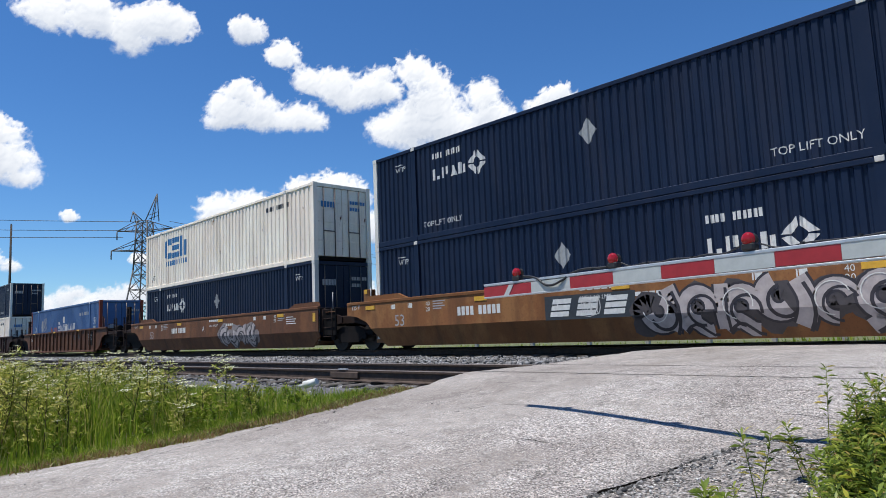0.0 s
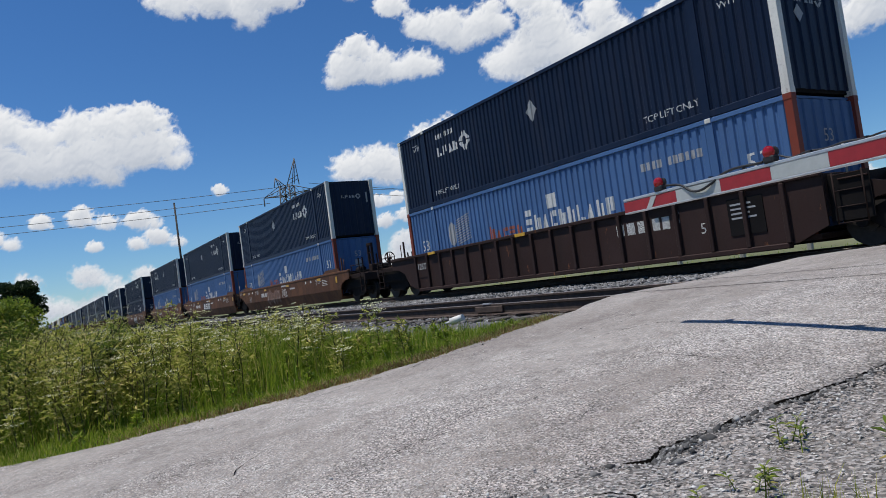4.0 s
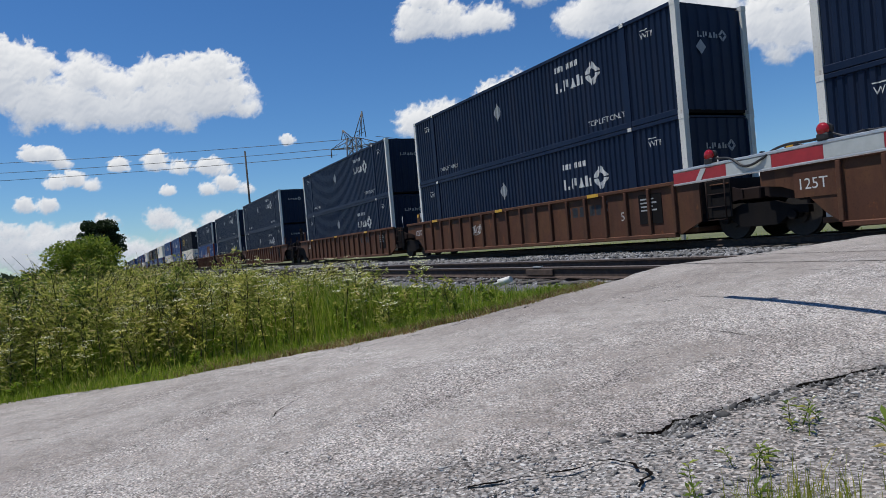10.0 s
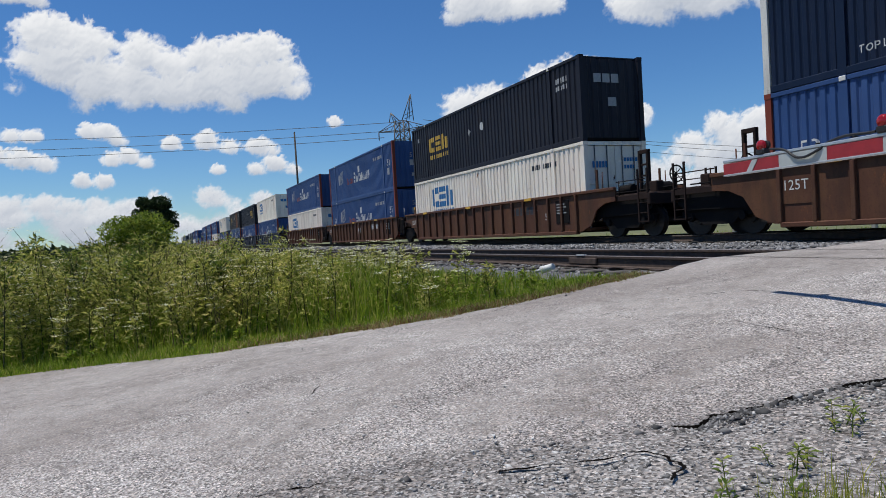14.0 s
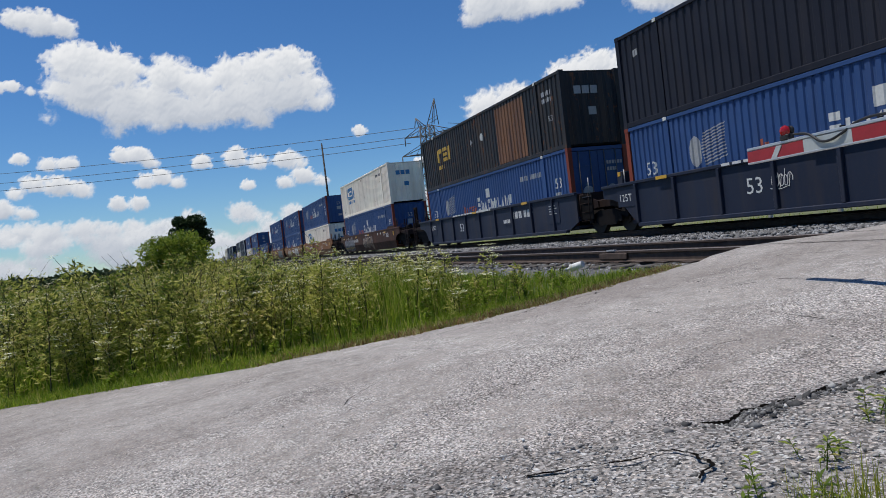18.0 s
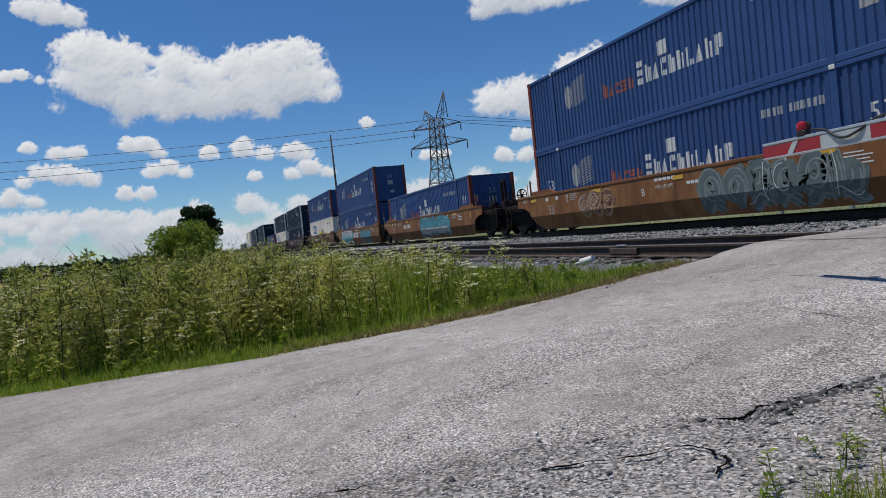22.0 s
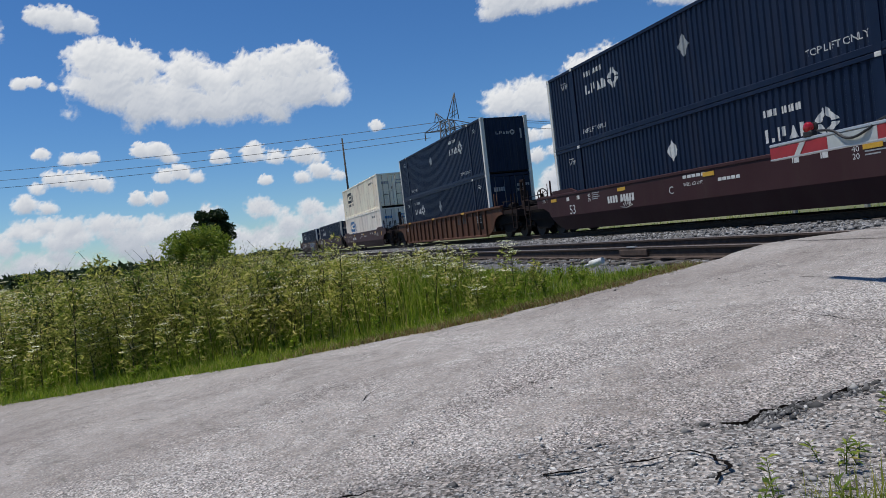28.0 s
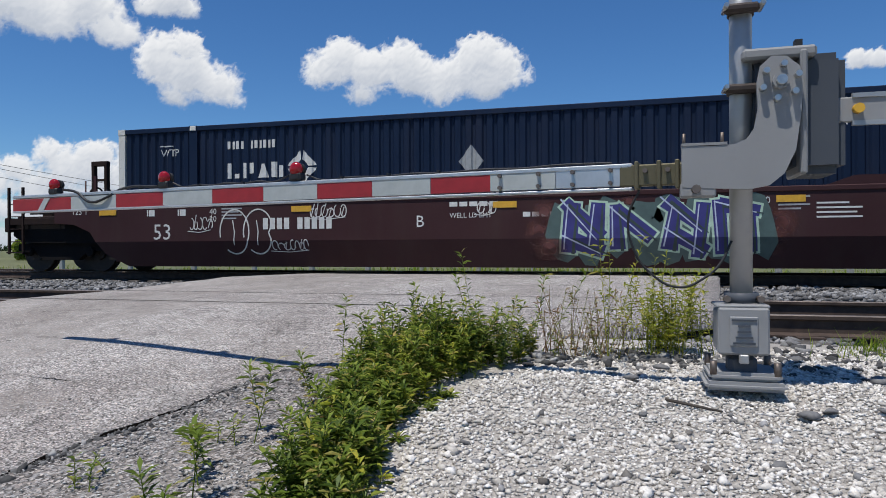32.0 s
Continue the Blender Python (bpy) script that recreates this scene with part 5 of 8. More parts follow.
def build_train():
    rnd = random.Random(7)
    for i, (s, up, low, style, left, right, d1, d2) in enumerate(CONSIST):
        x = s + HALF
        tag = {"double": bool(up), "letter": "BCA"[i % 3] if i < 36 else "ACB"[i - 36], "paintings": PAINTED.get(i, ()), "mark": EMBLEMS.get(i)}
        car = well_car(style, left, right, pose(x, TRACK_Y, 0), tag, rnd)
        TRAIN.append(car)
        if i in PUFFS:
            ink, spots = PUFFS[i]
            mist_puffs(car, spots, ink, -1.4365)
        if low:
            TRAIN.append(container(low[0], low[1], False, d2, pose(x, TRACK_Y, 0.36), rnd))
        if up:
            TRAIN.append(container(up[0], up[1], True, d1, pose(x, TRACK_Y, 0.36 + TALL), rnd))
    end = TRAIN[-2]
    tag_loops(end, -1.437, -5.35, 0.42, 1.3, 0.95, 2)
    small_tag(end, -1.437, -6.1, 0.95, 0.5, 0.3, 3)
    small_tag(end, -1.437, -3.2, 1.18, 0.75, 0.26, 4)
    small_tag(end, -1.437, -4.1, 0.5, 0.8, 0.22, 5)
    small_tag(end, -1.437, 0.35, 1.2, 0.3, 0.22, 6)
    small_tag(end, -1.437, 4.9, 1.2, 0.42, 0.2, 7)
    c_unit = TRAIN[-4]
    small_tag(c_unit, -1.437, -4.3, 1.22, 1.2, 0.22, 8, (0.35, 0.33, 0.12))
    small_tag(c_unit, -1.437, -6.3, 1.0, 0.8, 0.4, 9)
    for k, car in enumerate(o for o in TRAIN if o.name.startswith("well_car")):
        if k % 3 == 1 and k < 36:
            small_tag(car, -1.437 if CONSIST[k][3] in "SBMD" else -1.40, rnd.uniform(-6, 5), 0.8, rnd.uniform(0.4, 0.9), 0.35, 50 + k)


build_train()


def motions():
    for ob in TRAIN:
        m = ob.matrix_basis.copy()
        far = Matrix.Translation((SPEED * 32.0, 0, 0)) @ m
        walk(ob, [(0.0, m), (32.0, far)])
        for curve in ob.animation_data.action.layers[0].strips[0].channelbag(ob.animation_data.action_slot).fcurves:
            for key in curve.keyframe_points:
                key.interpolation = "LINEAR"
    for ob in CLOUD_THINGS:
        walk(ob, [(0.0, pose(0, 0, 0, 0, 0, -0.2)), (32.0, pose(0, 0, 0, 0, 0, 0.75))])

# ---- ground, road, tracks ----
def fast_mesh(name, verts, faces, material, smooth=False):
    """verts: n x 3; faces: m x k, all of k corners."""
    verts, faces = np.asarray(verts, np.float32), np.asarray(faces, np.int32)
    me = bpy.data.meshes.new(name)
    me.vertices.add(len(verts))
    me.vertices.foreach_set("co", verts.ravel())
    m, k = faces.shape
    me.loops.add(m * k)
    me.loops.foreach_set("vertex_index", faces.ravel())
    me.polygons.add(m)
    me.polygons.foreach_set("loop_start", np.arange(0, m * k, k, dtype=np.int32))
    if smooth:
        me.polygons.foreach_set("use_smooth", np.ones(m, bool))
    me.materials.append(material)
    me.update(calc_edges=True)
    me.validate()
    return me


RNG = np.random.default_rng(11)
NEAR_Y, FAR_Y, GAUGE = 7.0, 14.63, 0.75


def road_z(y):
    return np.interp(y, [-60, -6, 0, 4.3, 6.0, 6.2, 7.8, 8.4, 10.4, 12.6, 13.7, 15.6, 30],
                     [-2.6, -1.05, -0.557, -0.17, -0.03, -0.006, -0.006, 0.01, 0.06, 0.02, -0.006, -0.006, -0.6])


def road_left(y):
    return np.interp(y, [-40, -12, -2.3, -1.68, -1.07, -0.5, 0.0, 0.5, 1.0, 1.5, 2.0, 2.5, 3.0, 3.5, 4.2, 5.2, 6.0, 40],
                     [-42, -15.0, -8.48, -8.14, -7.82, -7.51, -7.23, -6.97, -6.76, -6.54, -6.39, -6.30, -6.24, -6.17, -6.14, -6.24, -6.32, -6.5])


def road_right(y):
    """The broken edge: a gradual fringe up to y = 2, a cracked lip beyond."""
    return np.interp(y, [-40, 0, 0.5, 0.9, 1.2, 1.45, 1.65, 1.95, 2.08, 2.22, 2.35, 2.5, 2.7, 2.9, 3.1, 3.32, 3.75, 4.0, 4.9, 5.7, 6.2, 8.0, 13.2, 40],
                     [2.0, -2.9, -2.82, -2.76, -2.68, -2.54, -2.43, -2.38, -2.24, -2.30, -2.27, -2.25, -2.22, -2.17, -2.10, -2.05, -1.98, -1.90, -1.35, 0.2, 0.9, 1.1, 1.7, 1.7])


def pad_z(x, y):
    """The gravel bank beside the road."""
    return np.interp(y, [-40, -4, 0, 3.6, 5.2, 5.6], [-2.4, -0.8, -0.42, -0.14, -0.12, -0.2])


def ground_z(x, y):
    x, y = np.broadcast_arrays(np.asarray(x, float), np.asarray(y, float))
    # open land, sloping away from the railway bank
    land = np.interp(y, [-400, -40, -8, 1.5, 4.6, 5.4, 17.4, 19.0, 60, 400], [-2.2, -1.7, -1.15, -0.62, -0.30, -0.24, -0.24, -0.55, -0.7, -1.2])
    edge = road_left(y)
    k = np.clip((edge - x) / 3.0, 0, 1)
    left = (road_z(y) - 0.05) * (1 - k) + land * k
    left = np.where((y > 5.2) & (y < 17.5), land, left)
    right = np.where(y < 5.6, pad_z(x, y) - 0.3, land)
    kr = np.clip((x - 6.5) / 1.5, 0, 1)
    right = right * (1 - kr) + land * kr
    z = np.where(x < edge, left, np.where(x > road_right(y), right, road_z(y) - 0.06))
    z = np.where((x > edge) & (x < road_right(y)) & (y > 5.0) & (y < 17.5), -0.26, z)
    return z


def spaced(near, far, n):
    """Steps that are close near zero and grow outwards."""
    u = np.linspace(0, 1, n)
    return near * u * n * 0.4 + (far - near * n * 0.4) * u ** 5


gx = np.concatenate([-spaced(0.5, 4000, 90)[::-1] - 4.0, np.arange(-3.6, 3.0, 0.4), 3.2 + spaced(0.5, 4000, 50)])
gy = np.concatenate([-spaced(0.5, 4000, 60)[::-1] - 2.0, np.arange(-1.7, 19.0, 0.3), 19.2 + spaced(0.6, 4000, 60)])
GX, GY = np.meshgrid(gx, gy)
GZ = ground_z(GX, GY)
far = np.clip((np.hypot(GX, GY) - 30) / 200, 0, 1)
GZ = GZ + far * 0.25 * np.sin(GX * 0.031 + 1) * np.cos(GY * 0.027)
n0, n1 = len(gy), len(gx)
ii = (np.arange(n0 - 1)[:, None] * n1 + np.arange(n1 - 1)).ravel()
me = fast_mesh("ground", np.stack([GX.ravel(), GY.ravel(), GZ.ravel()], 1), np.stack([ii, ii + 1, ii + n1 + 1, ii + n1], 1), FARGRASS, True)
me.materials.append(SOIL)
me.materials.append(BALLASTBED)
cx = (GX[:-1, :-1] + GX[1:, 1:]).ravel() / 2
cy = (GY[:-1, :-1] + GY[1:, 1:]).ravel() / 2
idx = np.zeros(len(cx), np.int32)
idx[(cx > -45) & (cx < 6) & (cy < 5.2) & (cy > -12)] = 1
idx[(cy > 4.9) & (cy < 17.6)] = 2
me.polygons.foreach_set("material_index", idx)
tagged(put("ground", me), "open grassy land with a stony railway bed", "ground", kind="structure")

# the road: a worn slab with a lip at both edges
ys = np.unique(np.concatenate([np.arange(-14, 0, 0.5), np.arange(0, 1.9, 0.04), np.arange(1.9, 4.2, 0.012), np.arange(4.2, 5, 0.04), np.arange(5, 9, 0.15), np.arange(9, 19.2, 0.25)]))
us = np.linspace(0, 1, 25)
rv, rf = [], []
for y in ys:
    a, b = float(road_left(y)), float(road_right(y))
    for u in us:
        x = a + (b - a) * u
        wob = 0.012 * math.sin(2.1 * x + 0.6 * y) * math.cos(1.3 * y) if y < 5.8 else 0.0
        ragged = 0.05 * noise.noise((y * 1.7, u * 9, 3)) + 0.035 * noise.noise((y * 9, u * 9, 5)) + 0.024 * noise.noise((y * 24, u * 9, 7)) + 0.014 * noise.noise((y * 61, u * 9, 2)) if u in (0.0, 1.0) else 0.0
        crown = -0.03 * (2 * u - 1) ** 2 if y < 5.5 else 0.0
        rv.append((x + ragged, y, float(road_z(y)) + wob + crown))
nu = len(us)
top = len(rv)
for i in range(len(ys) - 1):
    for j in range(nu - 1):
        rf.append((i * nu + j, i * nu + j + 1, (i + 1) * nu + j + 1, (i + 1) * nu + j))
for side in (0, nu - 1):
    base = len(rv)
    for i in range(len(ys)):
        x, y, z = rv[i * nu + side]
        rv.append((x + (-0.05 if side == 0 else 0.004), y, z - 0.12))
    for i in range(len(ys) - 1):
        q = (i * nu + side, (i + 1) * nu + side, base + i + 1, base + i)
        rf.append(q if side == 0 else q[::-1])
slab = mesh_of("road", rv, rf, ASPHALT, True)
# the right lip's upright face gets the painted crack shade
slab.materials.append(CRACK)
for p_ in slab.polygons[-(len(ys) - 1):]:
    if p_.center.y < 4.3:
        p_.material_index = 1
road = tagged(put("road", slab), "worn pale grey asphalt road over a level crossing", "road", kind="structure")


def strip(points, width, material, name, parent, lift=0.004, seed=0, z_of=None):
    """A ragged dark line along points in x, y."""
    rnd = random.Random(seed)
    pts = []
    for (ax, ay), (bx, by) in zip(points, points[1:]):
        n = max(2, int(math.hypot(bx - ax, by - ay) / 0.02))
        for i in range(n):
            k = i / n
            pts.append((ax + (bx - ax) * k, ay + (by - ay) * k))
    v, f = [], []
    w, off, gap = width, 0.0, False
    for i, (x, y) in enumerate(pts):
        q, o = pts[min(i + 1, len(pts) - 1)], pts[max(i - 1, 0)]
        d = Vector((q[0] - o[0], q[1] - o[1])).normalized()
        off = 0.88 * off + rnd.gauss(0, width * 0.5)
        w = max(width * 0.15, 0.6 * w + 0.4 * width * 0.75 + rnd.gauss(0, width * 0.3))
        x, y = x - d.y * off, y + d.x * off
        for s in (-1, 1):
            px, py = x - s * d.y * w / 2, y + s * d.x * w / 2
            a, b = float(road_left(py)), float(road_right(py))
            u = min(1, max(0, (px - a) / (b - a)))
            z = float(road_z(py)) + (0.012 * math.sin(2.1 * px + 0.6 * py) * math.cos(1.3 * py) if py < 5.8 else 0) + (-0.03 * (2 * u - 1) ** 2 if py < 5.5 else 0)
            v.append((px, py, (z if z_of is None else max(z - 0.02, z_of(px, py) + 0.004)) + lift))
        gap = rnd.random() < (0.04 if not gap else 0.5)
        if i and (not gap or name == "edge_crack"):
            f.append((2 * i - 2, 2 * i - 1, 2 * i + 1, 2 * i))
    return put(name, mesh_of(name, v, f, material), parent)


for k_, (line, wide_) in enumerate((
        ([(-4.28, 0.85), (-4.38, 0.90), (-4.47, 0.98), (-4.65, 1.20)], 0.006), ([(-3.40, 1.18), (-3.46, 1.3), (-3.53, 1.47), (-3.60, 1.72), (-3.53, 1.95)], 0.005),
        ([(-4.6, 4.1), (-4.51, 4.16), (-4.43, 4.32), (-4.28, 4.51), (-3.9, 4.55)], 0.011), ([(-5.96, 1.87), (-6.05, 2.23), (-5.98, 2.6), (-5.94, 2.89), (-6.03, 3.22), (-5.9, 3.9)], 0.011),
        ([(-2.6, 5.3), (-2.2, 5.7), (-1.6, 5.8)], 0.008), ([(-3.6, 5.0), (-3.2, 5.6)], 0.006), ([(-6.6, 0.7), (-6.3, 0.95), (-6.15, 1.3)], 0.006), ([(-3.0, 2.4), (-3.2, 2.9), (-3.1, 3.3)], 0.004),
        ([(-5.6, -0.7), (-5.35, -0.45), (-5.3, -0.1)], 0.005))):
    strip(line, wide_, CRACK, "crack", road, seed=3 + k_)

for k_, (line, wide_) in enumerate((
        ([(-5.3, 5.6), (-4.3, 5.85), (-3.3, 5.75)], 0.007), ([(-2.9, 4.9), (-2.3, 5.05), (-1.6, 4.85)], 0.006), ([(-4.9, 3.2), (-4.6, 3.35), (-4.1, 3.3)], 0.005),
        ([(-5.0, 2.2), (-4.75, 2.5), (-4.7, 2.9)], 0.005), ([(-3.9, 3.4), (-3.5, 3.6), (-3.0, 3.55)], 0.005), ([(-1.9, 9.0), (-0.8, 9.3), (0.3, 9.1)], 0.012), ([(-4.6, 9.6), (-3.4, 9.4)], 0.012))):
    strip(line, wide_, CRACK, "crack", road, seed=40 + k_)

# broken shoulder between road and gravel
SHOULDER_OUT = ([-8, 0, 2.3, 3.2, 4.2, 5.6], [-0.2, -0.55, -0.62, -0.7, -0.4, -0.3])


def shoulder_z(x, y):
    """Height of the broken shoulder: level with the fringe at first, a little below the cracked lip farther on."""
    a, b = float(road_right(y)), float(np.interp(y, *SHOULDER_OUT))
    k = min(1, max(0, (x - a) / (b - a)))
    lip = float(np.interp(y, [1.7, 2.1, 2.45, 3.2, 3.9, 4.6], [-0.006, 0.018, 0.014, 0.008, 0.002, -0.004]))
    return (float(road_z(y)) - 0.03 - lip) * (1 - k) + float(pad_z(x, y)) * k


sv, sf = [], []
sy = np.unique(np.concatenate([np.arange(-8, 0.4, 0.3), np.arange(0.4, 4.4, 0.04), np.arange(4.4, 4.95, 0.12)]))
SHARE = [0.0, 0.008, 0.02, 0.04, 0.07, 0.11, 0.16, 0.22, 0.29, 0.37, 0.46, 0.56, 0.67, 0.78, 0.89, 1.0]
NS = len(SHARE)
for i, y in enumerate(sy):
    a, b = float(road_right(y)) - (0.10 if y < 2.0 else 0.0), float(np.interp(y, *SHOULDER_OUT))
    for j, k in enumerate(SHARE):
        x = a + (b - a) * k
        z = shoulder_z(x, y) + 0.012 * noise.noise((x * 5, y * 5, 1.3)) + 0.009 * noise.noise((x * 17, y * 17, 4.3)) + 0.005 * noise.noise((x * 44, y * 44, 2.2))
        if y > 2.0 and j == 0:
            z -= 0.05
        if y > 2.0 and j == 1:
            z -= 0.02 * max(0.0, 0.35 + 1.2 * noise.noise((y * 7, 3.1, 8.8)))
        if y < 2.0 and j < 3:
            z -= 0.012 * (3 - j)
        sv.append((x, y, z))
        if i and j:
            q = i * NS + j
            sf.append((q - NS - 1, q - NS, q, q - 1))
tagged(put("shoulder", mesh_of("shoulder", sv, sf, SHOULDER, True)), "crumbling asphalt shoulder mixed with dirt and stones", "shoulder", kind="structure")
strip([(-2.30, 1.15), (-2.24, 1.24), (-2.15, 1.41), (-2.10, 1.52), (-2.08, 1.62), (-2.0, 1.66), (-1.92, 1.65), (-1.82, 1.60), (-1.76, 1.5)], 0.016, CRACK, "edge_crack", road, seed=13, lift=0.012, z_of=shoulder_z)
strip([(-2.12, 2.6), (-2.02, 2.85), (-1.92, 3.1)], 0.008, CRACK, "edge_crack", road, seed=14, lift=0.012, z_of=shoulder_z)

# gravel pad
pv, pf = [], []
py = np.arange(-6, 5.7, 0.15)
px = np.arange(-0.75, 8.0, 0.15)
for i, y in enumerate(py):
    for j, x in enumerate(px):
        pv.append((x, y, float(pad_z(x, y)) + 0.02 * noise.noise((x * 2.2, y * 2.2, 0.4)) + 0.01 - (0.08 if y > 5.4 else 0)))
        if i and j:
            q = i * len(px) + j
            pf.append((q - len(px) - 1, q - len(px), q, q - 1))
tagged(put("gravel_pad", mesh_of("gravel_pad", pv, pf, PADBED, True)), "bank of crushed white limestone gravel", "gravel", kind="structure")

# loose stones
ico = bmesh.new()
bmesh.ops.create_icosphere(ico, subdivisions=1, radius=1.0)
ICO_V = np.array([v.co[:] for v in ico.verts])
ICO_F = np.array([[v.index for v in f.verts] for f in ico.faces])
ico.free()
OCT_V = np.array([(1, 0, 0), (0, 1, 0), (-1, 0, 0), (0, -1, 0), (0, 0, 1), (0, 0, -1)], float)
OCT_F = np.array([(0, 1, 4), (1, 2, 4), (2, 3, 4), (3, 0, 4), (1, 0, 5), (2, 1, 5), (3, 2, 5), (0, 3, 5)])


def stones(name, xyz, size, material, base, faces, label, flat=0.7, jitter=0.28):
    """Angular stones at the given places, each squashed and turned its own way."""
    n = len(xyz)
    v = base[None] * (1 + RNG.normal(0, jitter, (n, len(base), 1)).clip(-0.5, 0.5))
    v = v * np.stack([RNG.uniform(0.75, 1.6, n), RNG.uniform(0.55, 1.1, n), RNG.uniform(0.5, 0.9, n) * flat / 0.7], 1)[:, None]
    a = RNG.uniform(0, 6.283, n)
    t = RNG.normal(0, 0.35, n)
    c, s, ct, st = np.cos(a), np.sin(a), np.cos(t), np.sin(t)
    y2, z2 = v[..., 1] * ct[:, None] - v[..., 2] * st[:, None], v[..., 1] * st[:, None] + v[..., 2] * ct[:, None]
    x3, y3 = v[..., 0] * c[:, None] - y2 * s[:, None], v[..., 0] * s[:, None] + y2 * c[:, None]
    v = np.stack([x3, y3, z2], -1) * size[:, None, None] + xyz[:, None]
    f = faces[None] + (np.arange(n) * len(base))[:, None, None]
    return tagged(put(name, fast_mesh(name, v.reshape(-1, 3), f.reshape(-1, 3), material)), label, "gravel", kind="stuff")


def pad_top(x, y):
    return pad_z(x, y) + 0.01 + 0.02 * np.array([noise.noise((a * 2.2, b * 2.2, 0.4)) for a, b in zip(x, y)])


def scatter(n, x0, x1, y0, y1):
    return RNG.uniform(x0, x1, n), RNG.uniform(y0, y1, n)


x, y = scatter(60000, -0.75, 3.2, 1.7, 4.9)
keep = x > np.interp(y, [0, 2.3, 3.0, 3.75, 4.1, 5.4], [-0.6, -0.62, -0.7, -0.45, -0.25, 0.2]) + RNG.normal(0, 0.05, len(x))
x, y = x[keep], y[keep]
size = RNG.lognormal(math.log(0.0084), 0.36, len(x)).clip(0.005, 0.028)
stones("limestone_gravel", np.stack([x, y, pad_top(x, y) + 0.25 * size], 1), size, PEBBLE, OCT_V, OCT_F, "crushed white limestone pebbles", 0.6, 0.5)
x, y = scatter(6000, -0.6, 3.2, 0.4, 1.7)
size = RNG.lognormal(math.log(0.010), 0.34, len(x)).clip(0.005, 0.028)
stones("limestone_gravel", np.stack([x, y, pad_top(x, y) + 0.25 * size], 1), size, PEBBLE, OCT_V, OCT_F, "crushed white limestone pebbles", 0.6, 0.5)
x = np.concatenate([RNG.uniform(-0.4, 0.95, 260), RNG.uniform(0.9, 2.6, 260)])
y = np.concatenate([4.32 + 0.12 * np.sin(x[:260] * 4) + RNG.normal(0, 0.10, 260), 4.55 + RNG.normal(0, 0.30, 260)])
size = RNG.lognormal(math.log(0.022), 0.4, len(x)).clip(0.01, 0.055)
stones("bank_debris", np.stack([x, y, pad_top(x, y) + 0.006], 1), size, CRUMB, ICO_V, ICO_F, "dark flat stones and crumbs at the top of the gravel bank", 0.5)
x, y = scatter(150, -0.6, 3.2, 1.6, 5.2)
size = RNG.uniform(0.012, 0.026, len(x))
stones("dark_stones", np.stack([x, y, pad_top(x, y) + 0.004], 1), size, BALLAST, ICO_V, ICO_F, "dark stones scattered on the pale gravel")
x, y = scatter(30000, -3.0, -0.3, 0.3, 5.0)
inside = x - road_right(y)
keep = ((inside > 0.01) | ((y < 2.0) & (inside > -0.25) & (RNG.uniform(0, 1, len(x)) < 0.25))) & (RNG.uniform(0, 1, len(x)) < 0.22 + 0.6 * (0.5 + 0.5 * np.sin(x * 5 + y * 3) * np.cos(y * 4.1 - x * 2)) ** 2)
x, y = x[keep], y[keep]
size = RNG.lognormal(math.log(0.0055), 0.45, len(x)).clip(0.0025, 0.018)
lie = np.array([shoulder_z(a, b) if a > road_right(b) else float(road_z(b)) - 0.022 for a, b in zip(x, y)])
stones("shoulder_rubble", np.stack([x, y, lie + 0.05 * size + 0.002], 1), size, RUBBLE, OCT_V, OCT_F, "loose stones and asphalt crumbs on the shoulder", 0.45, 0.4)
# crumbs broken off along the cracked lip
y = np.concatenate([RNG.uniform(1.95, 4.2, 700), RNG.normal(2.3, 0.25, 300)])
x = road_right(y) + np.abs(RNG.normal(0.02, 0.05, len(y)))
size = RNG.lognormal(math.log(0.008), 0.45, len(x)).clip(0.004, 0.026)
stones("lip_crumbs", np.stack([x, y, np.array([shoulder_z(a, b) for a, b in zip(x, y)]) + 0.2 * size], 1), size, CRUMB, OCT_V, OCT_F, "dark asphalt crumbs along the broken road edge", 0.8, 0.4)
x, y = scatter(420, -6.0, -2.4, 0.4, 6.0)
size = RNG.lognormal(math.log(0.0045), 0.4, len(x)).clip(0.003, 0.012)
stones("road_crumbs", np.stack([x, y, road_z(y) - 0.004], 1), size, RUBBLE, OCT_V, OCT_F, "small stones strewn over the road")

# ballast: shoulders, the space between the tracks, and the cribs
bx, by, bs = [], [], []
for x0, x1, n in ((-26, 6.5, 17000), (-60, -26, 5000)):
    x, y = scatter(n, x0, x1, 4.9, 13.6)
    bx.append(x), by.append(y), bs.append(RNG.uniform(0.024, 0.05, n) * (1 if x0 > -30 else 1.8))
x, y, size = np.concatenate(bx), np.concatenate(by), np.concatenate(bs)
keep = ~((x > road_left(y) - 0.02) & (x < road_right(y) + 0.02)) & ((y > 5.25 + 0.25 * np.sin(x)) | (RNG.uniform(0, 1, len(x)) < 0.35))
keep &= ~((x > -0.4) & (y < 5.45))
x, y, size = x[keep], y[keep], size[keep]
heap = -0.215 + 0.05 * np.exp(-((y - 10.4) / 1.6) ** 2) + 0.02 * np.sin(x * 1.7) * np.cos(y * 2.1) - 0.10 * np.clip(5.9 - y, 0, 1)
far_ = x < -13
stones("ballast", np.stack([x, y, heap], 1)[~far_], size[~far_], BALLAST, ICO_V, ICO_F, "grey crushed-stone railway ballast")
stones("ballast", np.stack([x, y, heap], 1)[far_], size[far_] * 1.1, BALLAST, OCT_V, OCT_F, "grey crushed-stone railway ballast")

